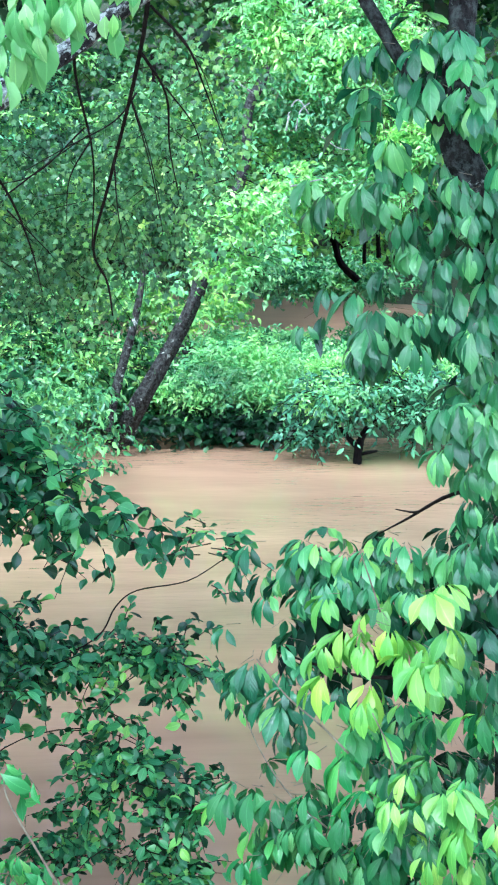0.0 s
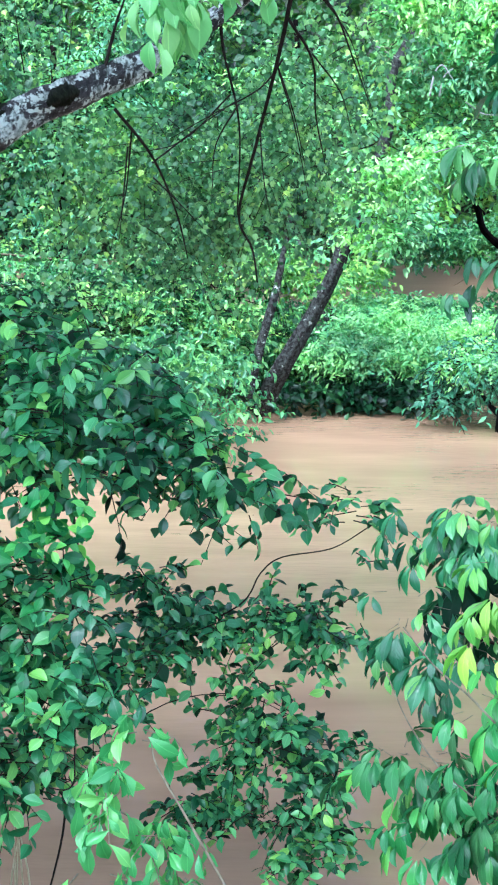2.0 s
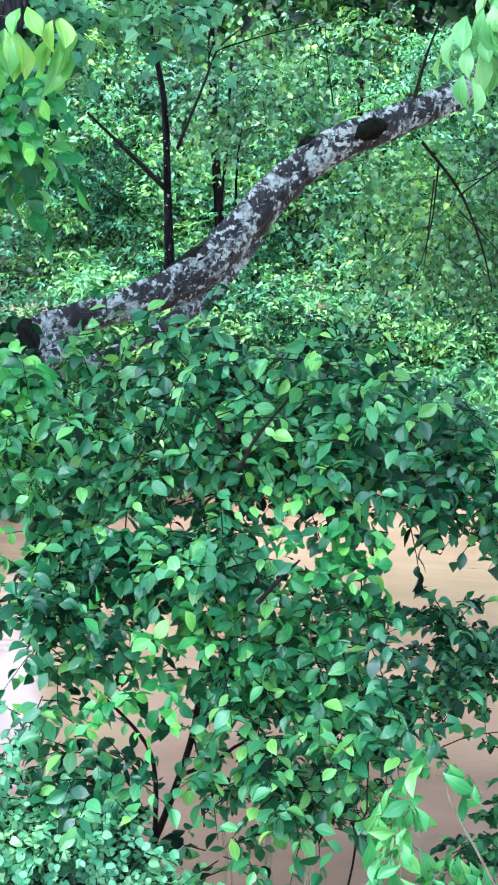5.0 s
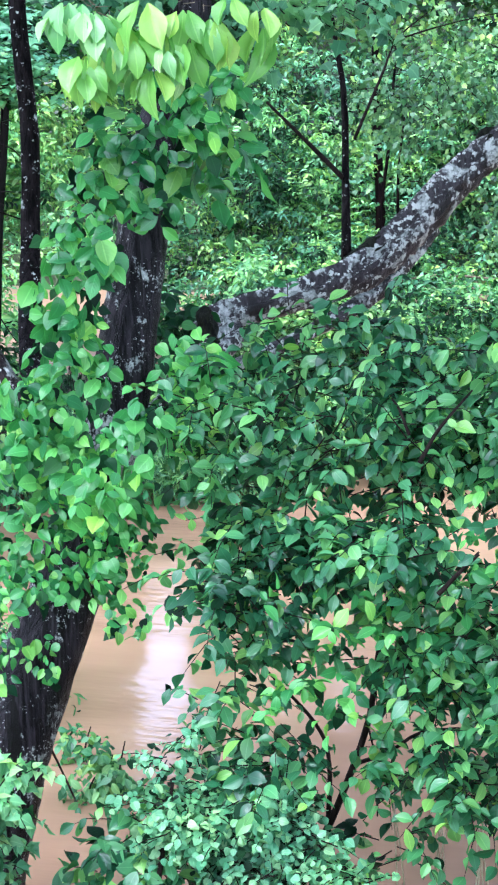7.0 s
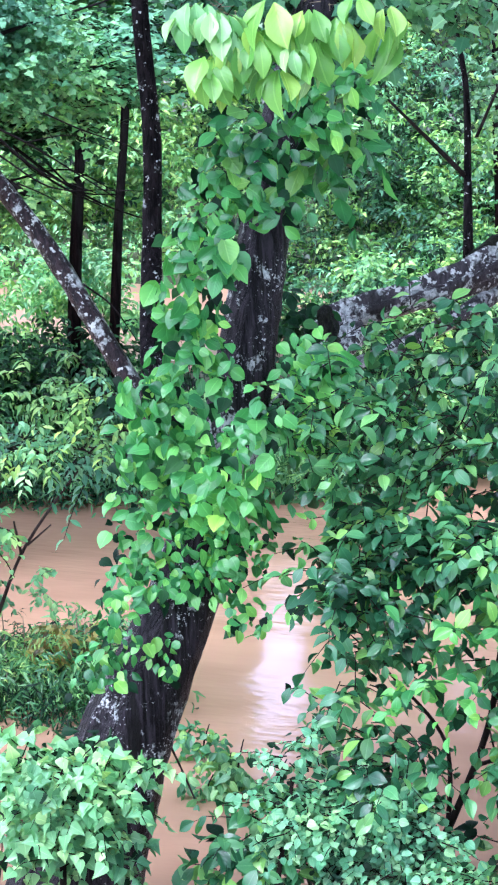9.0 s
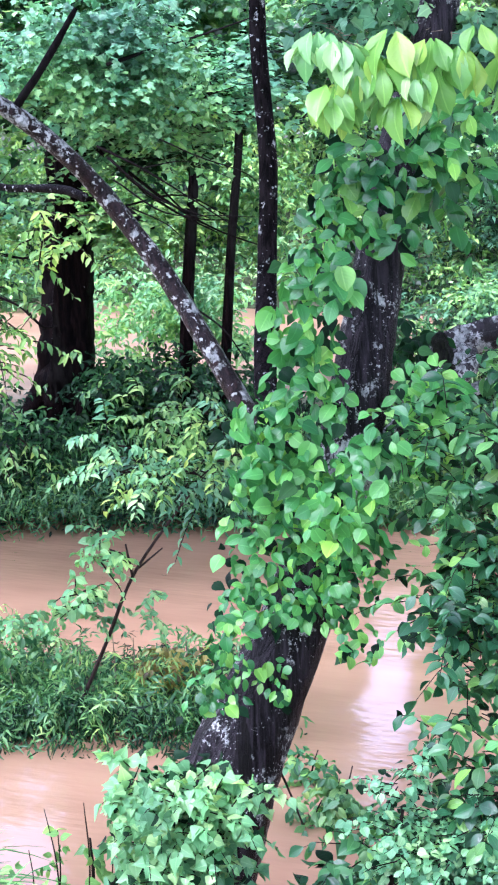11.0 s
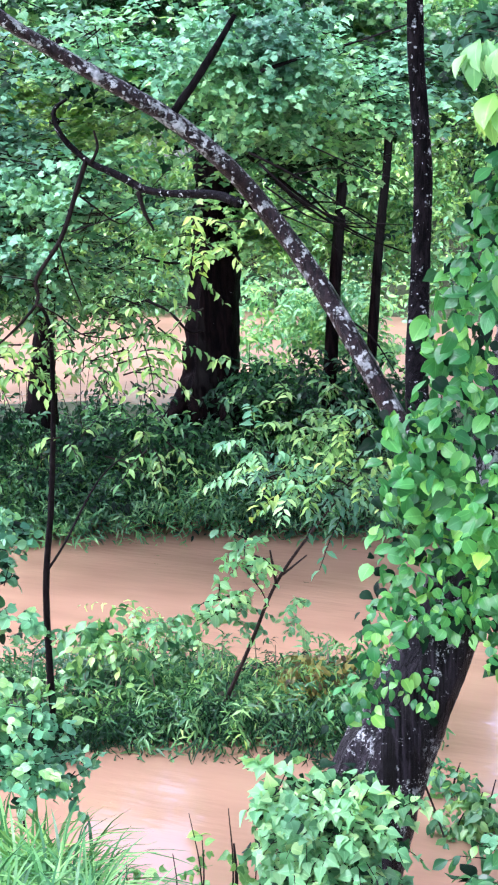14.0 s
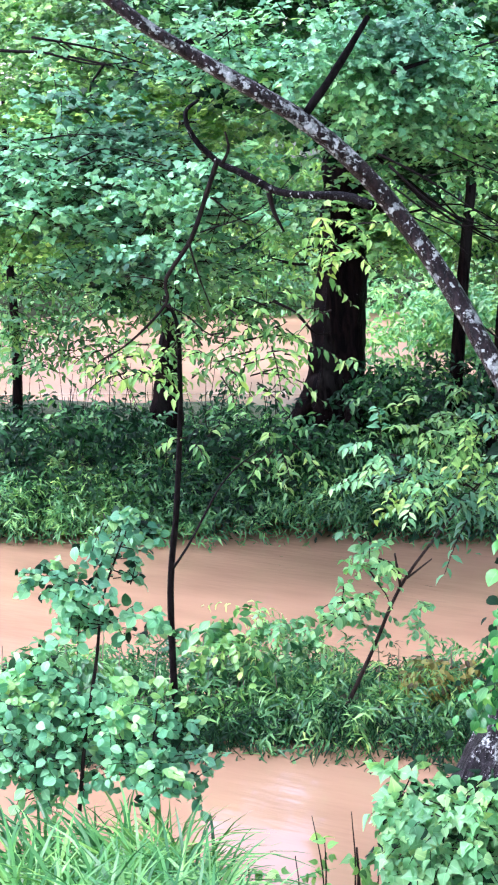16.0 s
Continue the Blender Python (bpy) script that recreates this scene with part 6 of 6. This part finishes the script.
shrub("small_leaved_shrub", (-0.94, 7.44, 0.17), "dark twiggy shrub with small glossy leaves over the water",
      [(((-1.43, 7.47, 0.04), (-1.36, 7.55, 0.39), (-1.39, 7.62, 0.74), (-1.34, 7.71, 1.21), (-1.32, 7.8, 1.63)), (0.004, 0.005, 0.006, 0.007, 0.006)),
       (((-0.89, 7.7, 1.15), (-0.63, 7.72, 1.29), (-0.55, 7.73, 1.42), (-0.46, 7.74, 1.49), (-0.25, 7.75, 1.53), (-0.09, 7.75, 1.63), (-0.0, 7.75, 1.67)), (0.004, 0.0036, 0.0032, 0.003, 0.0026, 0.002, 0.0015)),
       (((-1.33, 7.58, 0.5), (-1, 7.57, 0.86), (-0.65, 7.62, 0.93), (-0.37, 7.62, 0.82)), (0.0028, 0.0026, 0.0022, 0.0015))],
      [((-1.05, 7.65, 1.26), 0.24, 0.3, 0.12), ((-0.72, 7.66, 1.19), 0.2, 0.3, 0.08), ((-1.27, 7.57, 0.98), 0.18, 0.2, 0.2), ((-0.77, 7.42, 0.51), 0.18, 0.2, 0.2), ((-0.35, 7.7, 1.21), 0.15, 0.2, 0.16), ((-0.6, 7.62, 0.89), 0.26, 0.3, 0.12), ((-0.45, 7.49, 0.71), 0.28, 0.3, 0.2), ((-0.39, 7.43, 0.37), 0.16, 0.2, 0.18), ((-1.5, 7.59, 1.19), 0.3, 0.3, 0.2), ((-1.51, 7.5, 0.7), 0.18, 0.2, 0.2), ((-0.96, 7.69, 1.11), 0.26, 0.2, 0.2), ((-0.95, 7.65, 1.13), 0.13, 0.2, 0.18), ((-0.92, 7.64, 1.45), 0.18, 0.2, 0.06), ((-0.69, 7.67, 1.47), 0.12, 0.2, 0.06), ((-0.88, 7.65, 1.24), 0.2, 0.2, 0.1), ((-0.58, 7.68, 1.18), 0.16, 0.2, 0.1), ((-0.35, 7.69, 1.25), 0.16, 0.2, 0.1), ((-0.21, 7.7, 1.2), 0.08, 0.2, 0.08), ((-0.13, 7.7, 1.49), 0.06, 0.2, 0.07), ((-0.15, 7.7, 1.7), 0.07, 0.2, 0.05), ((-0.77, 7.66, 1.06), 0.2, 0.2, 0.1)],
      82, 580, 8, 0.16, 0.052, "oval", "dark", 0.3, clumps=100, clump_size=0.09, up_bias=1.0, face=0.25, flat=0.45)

shrub("fresh_shrub", (-0.79, 5.45, 0.91), "young shrub with fresh green pointed leaves and a pale stem",
      [(((-0.48, 5.5, 0.98), (-0.62, 5.53, 1.22), (-0.72, 5.55, 1.39), (-0.74, 5.57, 1.47)), (0.0045, 0.004, 0.003, 0.002))],
      [((-0.78, 5.57, 1.49), 0.07, 0.08, 0.07), ((-0.86, 5.53, 1.32), 0.06, 0.08, 0.12), ((-0.71, 5.51, 1.18), 0.06, 0.08, 0.08), ((-0.88, 5.48, 1.06), 0.1, 0.1, 0.06), ((-0.64, 5.49, 1.05), 0.06, 0.06, 0.05)],
      83, 34, 6, 0.11, 0.075, "leaflet", "fresh", 1.1, singles=300, bark="stem")

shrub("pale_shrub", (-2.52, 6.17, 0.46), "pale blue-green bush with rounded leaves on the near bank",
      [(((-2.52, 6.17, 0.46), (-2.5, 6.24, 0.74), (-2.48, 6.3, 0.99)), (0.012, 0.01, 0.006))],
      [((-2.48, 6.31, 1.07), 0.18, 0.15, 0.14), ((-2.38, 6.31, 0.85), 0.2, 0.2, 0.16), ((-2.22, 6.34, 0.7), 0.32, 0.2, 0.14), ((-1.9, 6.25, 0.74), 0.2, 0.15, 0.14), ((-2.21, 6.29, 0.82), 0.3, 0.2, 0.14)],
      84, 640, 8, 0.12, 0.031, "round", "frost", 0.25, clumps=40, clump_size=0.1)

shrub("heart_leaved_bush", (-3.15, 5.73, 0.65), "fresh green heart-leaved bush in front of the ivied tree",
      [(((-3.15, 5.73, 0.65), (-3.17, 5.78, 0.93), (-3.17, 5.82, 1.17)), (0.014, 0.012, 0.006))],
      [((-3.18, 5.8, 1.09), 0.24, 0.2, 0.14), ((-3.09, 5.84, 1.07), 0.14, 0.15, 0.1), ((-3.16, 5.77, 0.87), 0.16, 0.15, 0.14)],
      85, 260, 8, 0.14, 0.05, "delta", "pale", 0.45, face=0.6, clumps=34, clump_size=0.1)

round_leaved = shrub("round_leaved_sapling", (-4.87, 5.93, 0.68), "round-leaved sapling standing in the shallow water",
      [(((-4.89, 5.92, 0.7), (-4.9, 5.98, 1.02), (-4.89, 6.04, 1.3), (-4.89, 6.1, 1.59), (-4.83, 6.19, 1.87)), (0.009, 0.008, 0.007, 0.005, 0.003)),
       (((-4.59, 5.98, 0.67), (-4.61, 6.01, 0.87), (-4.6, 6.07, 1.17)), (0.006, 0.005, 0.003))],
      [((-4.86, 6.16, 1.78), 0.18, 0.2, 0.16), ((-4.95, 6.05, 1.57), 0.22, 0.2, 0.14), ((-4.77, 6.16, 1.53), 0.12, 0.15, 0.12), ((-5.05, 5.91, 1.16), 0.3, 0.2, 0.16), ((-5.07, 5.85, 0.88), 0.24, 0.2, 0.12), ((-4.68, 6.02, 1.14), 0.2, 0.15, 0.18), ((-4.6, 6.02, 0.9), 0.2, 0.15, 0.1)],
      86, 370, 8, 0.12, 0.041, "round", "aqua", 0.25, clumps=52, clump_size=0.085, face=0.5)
leaves, _ = sprays(186, [((-4.8, 6.1, 1.9), 0.12, 0.1, 0.05), ((-5.08, 5.98, 1.68), 0.07, 0.06, 0.05), ((-4.6, 5.95, 1.26), 0.12, 0.08, 0.07), ((-5.0, 5.8, 1.2), 0.14, 0.08, 0.06), ((-4.5, 5.95, 0.95), 0.08, 0.06, 0.05)], 22, 6, 0.1, 0.04, 0.25, face=0.65)
single_leaves(leaves, "round", M["mint_one"], round_leaved, 132)


# ---- tree with hanging compound leaves, and its overhead branches ----
def fan_tree():
    base = (0.96, 6.2, 0.67)
    t = thing("compound_leaved_tree", base, "tree with large drooping compound leaves beside the water", "tree")
    part("trunk", tube((base, (0.92, 6.29, 1.77), (0.87, 6.33, 2.54), (0.79, 6.32, 3.06), (0.67, 6.28, 3.37), (0.67, 6.32, 3.64), (0.7, 6.38, 3.97)), (0.09, 0.075, 0.065, 0.058, 0.055, 0.045, 0.04), 12, 6, 0.08, 21), M["lichen_bark"], t)
    part("limb", tube(((0.67, 6.28, 3.37), (0.57, 6.29, 3.48), (0.46, 6.33, 3.66), (0.35, 6.36, 3.84), (0.27, 6.28, 3.97)), (0.03, 0.026, 0.024, 0.022, 0.02), 9, 5, 0.08, 22), M["lichen_bark"], t)
    part("branch", tube(((0.88, 6.37, 2.22), (0.69, 6.37, 2.19), (0.54, 6.35, 2.11), (0.44, 6.44, 2.03)), (0.010, 0.008, 0.005, 0.002), 7, 5, 0.08, 23), M["twig"], t)
    part("branch", tube(((0.92, 6.29, 1.77), (0.7, 6.36, 1.59), (0.42, 6.45, 1.52), (0.08, 6.57, 1.58)), (0.011, 0.009, 0.007, 0.003), 7, 5, 0.08, 24), M["twig"], t)
    part("branch", tube(((0.61, 6.36, 2.15), (0.56, 6.31, 2.14), (0.49, 6.26, 2.16)), (0.005, 0.004, 0.002), 6, 4, 0.1, 26), M["twig"], t)
    for i, (path, r) in enumerate(((((0.03, 5.99, 1.72), (0.13, 5.97, 1.6), (0.24, 5.95, 1.51), (0.33, 5.94, 1.42)), 0.004), (((-0.02, 5.96, 1.57), (0.05, 5.93, 1.42), (0.15, 5.91, 1.28), (0.28, 5.89, 1.17)), 0.004), (((0.36, 6.06, 2.07), (0.4, 6.04, 1.96), (0.43, 6.02, 1.87)), 0.004), (((0.4, 5.87, 1.58), (0.46, 5.85, 1.45), (0.5, 5.81, 1.26)), 0.004))):
        part("bare_twig", tube(path, np.linspace(r * 0.5, r, len(path)), 6, 4, 0.12, 330 + i), M["stem"], t, "pale bare twig")
    # a long bough overhead carries the hanging leaf sprays
    bough = part("bough", tube(((0.7, 6.38, 3.97), (0.09, 5.79, 4.05), (-0.46, 5.36, 3.93), (-0.91, 5.19, 3.89), (-1.42, 4.97, 3.95), (-1.81, 4.71, 3.84), (-2.13, 4.61, 3.86)), (0.045, 0.04, 0.035, 0.03, 0.025, 0.018, 0.01), 9, 6, 0.08, 25), M["bark"], t, "overhanging bough")

    def fan_set(seed, blobs, n, leaflets, stalk, size, droop, mat, singles, leaf="leaflet"):
        rng = np.random.default_rng(seed)
        p, out = blob_points(rng, blobs, n, 0.5)
        here = rows_norm(p * (1, 1, 0))
        ways = out * (1, 0.6, 0.4) - here * 0.5 + rng.normal(0, 0.35, (n, 3)) - np.array((0, 0, 0.15))
        leaves, lines = fans(seed, p, ways, leaflets, stalk, size, droop)
        rest = single_leaves(leaves, leaf, M[mat + "_one"], t, singles)
        if len(rest[0]):
            leaf_cloud("leaf_mass", rest, leaf, M[mat], t)
        part("stalk", twig_mesh(lines, 0.0016), M["stem"], t, kind="stuff")

    fan_set(91, [((0.57, 6.31, 3.57), 0.2, 0.2, 0.2), ((0.76, 6.3, 3.52), 0.14, 0.2, 0.24), ((0.43, 6.28, 3.43), 0.1, 0.1, 0.08), ((0.5, 6.33, 3.7), 0.12, 0.1, 0.1)], 72, 5, 0.06, 0.1, 0.7, "dark", 60)
    fan_set(92, [((0.5, 6.25, 3.23), 0.28, 0.15, 0.1), ((0.7, 6.25, 3.23), 0.14, 0.15, 0.14), ((0.62, 6.31, 2.97), 0.2, 0.15, 0.12), ((0.38, 6.18, 2.85), 0.2, 0.15, 0.1), ((0.74, 6.27, 2.77), 0.12, 0.15, 0.16), ((0.48, 6.26, 2.73), 0.1, 0.1, 0.08), ((0.72, 6.21, 2.44), 0.13, 0.15, 0.2), ((0.77, 6.24, 2.05), 0.1, 0.15, 0.2), ((0.79, 6.32, 3.04), 0.06, 0.1, 0.3), ((0.8, 6.19, 2.33), 0.06, 0.1, 0.4)], 215, 5, 0.06, 0.097, 0.9, "fan", 100)
    fan_set(93, [((0.36, 6.45, 1.98), 0.2, 0.15, 0.07), ((0.55, 6.35, 1.98), 0.14, 0.15, 0.1), ((0.24, 6.52, 1.92), 0.25, 0.2, 0.09), ((0.08, 6.56, 1.56), 0.16, 0.15, 0.16), ((0.35, 6.42, 1.93), 0.2, 0.15, 0.1), ((0.74, 6.39, 1.74), 0.14, 0.15, 0.2), ((0.24, 6.44, 1.44), 0.14, 0.15, 0.12), ((0.6, 6.4, 1.25), 0.2, 0.15, 0.24)], 185, 5, 0.06, 0.094, 0.7, "dark", 80)
    fan_set(94, [((0.37, 6.04, 1.85), 0.15, 0.1, 0.1), ((0.51, 5.93, 1.9), 0.12, 0.1, 0.1), ((0.37, 5.99, 1.7), 0.1, 0.1, 0.08), ((0.54, 5.88, 1.75), 0.08, 0.1, 0.08), ((0.62, 5.67, 1.36), 0.14, 0.1, 0.14), ((0.73, 5.55, 1.37), 0.06, 0.1, 0.14), ((0.47, 5.78, 1.17), 0.1, 0.1, 0.06)], 44, 5, 0.05, 0.11, 0.8, "lime", 110)
    fan_set(95, [((0.39, 6.23, 1.39), 0.2, 0.15, 0.16), ((0.53, 5.98, 1.15), 0.28, 0.15, 0.16), ((0.03, 6.28, 1.11), 0.16, 0.1, 0.12), ((0.24, 6.16, 0.99), 0.2, 0.1, 0.1), ((0.78, 6.13, 1.42), 0.1, 0.1, 0.16)], 70, 5, 0.06, 0.1, 0.7, "ivy", 0)
    fan_set(99, [((0.38, 6.12, 1.37), 0.2, 0.12, 0.12), ((0.48, 5.89, 1.22), 0.3, 0.12, 0.18), ((0.05, 6.19, 1.16), 0.16, 0.1, 0.1), ((0.71, 6.05, 1.55), 0.12, 0.1, 0.2), ((0.59, 5.86, 1.06), 0.3, 0.12, 0.08)], 60, 5, 0.06, 0.095, 0.7, "grass", 60)
    # fans behind the others, coloured near black for the tree's inner shade
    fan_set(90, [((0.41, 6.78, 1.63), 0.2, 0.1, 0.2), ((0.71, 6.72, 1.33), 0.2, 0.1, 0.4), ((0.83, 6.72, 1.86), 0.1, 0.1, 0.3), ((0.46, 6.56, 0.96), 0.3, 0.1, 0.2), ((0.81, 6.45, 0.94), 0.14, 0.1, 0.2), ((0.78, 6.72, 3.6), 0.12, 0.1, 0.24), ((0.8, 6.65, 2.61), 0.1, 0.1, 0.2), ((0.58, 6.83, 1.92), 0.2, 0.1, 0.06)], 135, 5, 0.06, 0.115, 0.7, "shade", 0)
    # bright hanging sprays under the bough
    fan_set(96, [((-0.53, 5.32, 3.795), 0.17, 0.1, 0.05), ((-0.64, 5.3, 3.715), 0.1, 0.1, 0.05), ((-0.69, 5.29, 3.645), 0.05, 0.05, 0.03), ((-0.40, 5.32, 3.835), 0.06, 0.05, 0.04), ((-0.55, 5.33, 3.875), 0.2, 0.08, 0.03)], 38, 3, 0.02, 0.088, 2.2, "mint", 110, "broad")
    fan_set(97, [((-2.1, 4.62, 3.59), 0.019, 0.06, 0.019), ((-2.04, 4.65, 3.7), 0.027, 0.06, 0.037), ((-2.0, 4.66, 3.62), 0.021, 0.06, 0.027), ((-1.94, 4.68, 3.7), 0.030, 0.06, 0.033), ((-1.87, 4.71, 3.69), 0.030, 0.06, 0.039), ((-1.82, 4.73, 3.72), 0.024, 0.06, 0.036), ((-1.92, 4.69, 3.53), 0.019, 0.06, 0.019), ((-1.74, 4.75, 3.74), 0.021, 0.06, 0.021), ((-1.69, 4.77, 3.73), 0.018, 0.06, 0.018)], 23, 4, 0.03, 0.114, 1.5, "lime", 92, "broad")
    fan_set(98, [((-2.11, 4.62, 3.72), 0.024, 0.06, 0.022), ((-2.07, 4.63, 3.7), 0.024, 0.06, 0.022), ((-1.94, 4.68, 3.61), 0.074, 0.06, 0.022)], 12, 4, 0.04, 0.1, 1.3, "mint", 48, "broad")


fan_tree()


# ---- unseen crowns of the near trees, added high up to shade the near water ----
def high_shade_crown(seed, b0, b1, a0, a1, z0, z1, n, label):
    leaves, lines = sprays(seed, wall_blobs(seed, b0, b1, a0, a1, z0, z1, 26, 1.1), n, 7, 0.6, 0.24, 0.3, shell=0.4)
    leaf_cloud("high_boughs", leaves, "small", M["mid"], None, label, "boughs")


high_shade_crown(301, -40, 9, 2.5, 8.0, 7.6, 10.0, 520, "unseen high boughs of the compound-leaved tree, added for shade")
# lower unseen boughs, added to block skylight from the water below
def low_shade_crown(seed, b0, b1, a0, a1, n, label):
    leaves, lines = sprays(seed, wall_blobs(seed, b0, b1, a0, a1, 6.2, 7.4, 24, 0.9), n, 7, 0.5, 0.22, 0.3, shell=0.4)
    leaf_cloud("high_boughs", leaves, "small", M["mid"], None, label, "boughs")


low_shade_crown(304, 24, 48, 6.5, 9.0, 1080, "unseen boughs added over the shallow water to shade it")
low_shade_crown(305, -12, 18, 6.5, 9.0, 430, "unseen boughs added over the near water to shade it")
low_shade_crown(306, -14, 2, 10.5, 13.5, 620, "unseen boughs added over the channel to shade it")
high_shade_crown(303, 27, 50, 2.5, 6.0, 7.8, 10.0, 520, "unseen high boughs added over the grassy bank for shade")
high_shade_crown(302, 9, 27, 2.5, 7.5, 8.0, 10.5, 440, "unseen high boughs of the ivied tree, added for shade")


# ---- grass and small things at the near water's edge ----
def grass(name, seed, b0, b1, a0, a1, n, tall, label, mat):
    rng = np.random.default_rng(seed)
    verts, faces = [], []
    for _ in range(n):
        b = rng.uniform(b0, b1)
        x, y, _z = at_bearing(b, rng.uniform(a0, a1))
        z, twist = bank_height(x, y), radians(b + 90) + rng.normal(0, 0.6)
        ahead = (math.cos(twist), math.sin(twist))
        h, w = tall * rng.uniform(0.55, 1.2), rng.uniform(0.004, 0.0075)
        a, bend = rng.uniform(0, 6.28), rng.uniform(0.5, 1.5)
        k = len(verts)
        for s in (0, 0.2, 0.4, 0.6, 0.8, 0.92, 1.0):
            o = h * (0.12 * s + 0.5 * bend * s ** 2.2)
            px, py, pz = x + math.cos(a) * o, y + math.sin(a) * o, z + h * (s - 0.42 * bend * s ** 2.6)
            q = w * (0.55 + 1.3 * s) * (1 - s ** 3) + 0.0006
            verts += [(px - q * ahead[1], py + q * ahead[0], pz), (px + q * ahead[1], py - q * ahead[0], pz + q * 0.7)]
        faces += [(k + 2 * i, k + 2 * i + 1, k + 2 * i + 3, k + 2 * i + 2) for i in range(6)]
    ob = part(name, (verts, faces), mat)
    tagged(ob, label, "grass", kind="stuff")


grass("grass", 101, 35.2, 42.5, 5.5, 7.6, 1500, 0.54, "long bright green grass on the near bank", M["grass"])


# dark sprig, withered stalks and drowned plants at the near edge
shrub("dark_sprig", (-2.62, 6.35, 0.43), "low dark-leaved sprig at the water's edge", [(((-2.58, 6.35, 0.39), (-2.61, 6.38, 0.56), (-2.68, 6.38, 0.69)), (0.008, 0.006, 0.003))],
      [((-2.66, 6.39, 0.71), 0.16, 0.15, 0.1), ((-2.77, 6.33, 0.6), 0.12, 0.12, 0.06), ((-2.53, 6.41, 0.56), 0.12, 0.1, 0.08)], 87, 46, 6, 0.14, 0.08, "oval", "dark", 0.4, singles=120)


def drowned_plant(base, tall, seed, mat):
    b = thing("drowned_plant", base, "leafy weed standing in the flood water", "weed", "weeds in the water")
    x, y, z = base
    part("stem", tube((base, (x + 0.02, y, z + tall * 0.6), (x + 0.05, y, z + tall)), (0.006, 0.005, 0.003), 6, 3, 0.1, seed), M["twig"], b)
    leaves, _ = sprays(seed, [((x, y, z + tall * 0.55), 0.07, 0.06, tall * 0.38)], 22, 6, 0.11, 0.055, 0.6)
    single_leaves(leaves, "oval", M[mat], b, 132)


for base, tall, mat in (((-3.71, 8.41, 0), 0.12, "mid_one"), ((-3.55, 8.42, 0), 0.32, "mid_one"), ((-3.93, 8.9, 0), 0.2, "dark_one"), ((-3.64, 8.48, -0), 0.22, "yellow_one")):
    drowned_plant((base[0], base[1], -0.05), tall + 0.05, int(tall * 100) + 7, mat)
for i in range(12):
    foot = at_bearing(11.1 + 0.26 * i + 0.1 * (i % 3), 7.1 + 0.06 * (i % 4), -0.05)
    d = thing("dry_stalk", foot, "thin straw-coloured dry grass stalk", "grass", "dry stalks")
    lean = 0.02 * (i % 5 - 2)
    part("stalk", tube((foot, (foot[0] + lean, foot[1], foot[2] + 0.45), (foot[0] + 2.4 * lean, foot[1], foot[2] + 0.72 + 0.06 * (i % 4))), (0.0042, 0.0036, 0.002), 5, 4, 0.05, 350 + i), M["straw"], d)
stick = thing("stick", (-3.74, 8.36, 0), "thin dark stick leaning out of the water", "stick")
part("stick_shaft", tube(((-3.35, 7.12, 0.78), (-3.47, 7.56, 0.47), (-3.73, 8.34, 0)), (0.006, 0.006, 0.005), 6, 3, 0.1, 9), M["twig"], stick)
for i, (bottom, top, r) in enumerate((((-3.65, 5.8, 0.53), (-3.74, 5.84, 0.95), 0.006), ((-3.67, 5.79, 0.53), (-3.69, 5.85, 0.87), 0.008), ((-3.56, 5.84, 0.53), (-3.61, 5.91, 0.97), 0.007), ((-3.56, 5.85, 0.53), (-3.58, 5.9, 0.84), 0.011), ((-3.5, 5.88, 0.53), (-3.51, 5.94, 0.9), 0.005), ((-3.75, 5.75, 0.53), (-3.78, 5.79, 0.8), 0.005), ((-3.98, 5.73, 0.5), (-3.98, 5.78, 0.73), 0.006))):
    w = thing("withered_stalk", bottom, "withered brown weed stalk with a few yellow leaves", "weed", "withered stalks")
    part("stalk", tube((bottom, tuple((a + b) / 2 + 0.01 for a, b in zip(bottom, top)), top), (r * 0.55, r * 0.45, r * 0.25), 6, 4, 0.2, 200 + i), M["twig"], w)
    leaves, _ = sprays(210 + i, [(tuple(0.6 * b + 0.4 * a for a, b in zip(bottom, top)), 0.05, 0.05, 0.12)], 3, 4, 0.08, 0.045, 0.5)
    single_leaves(leaves, "heart", M["yellow_one"], w, 20)
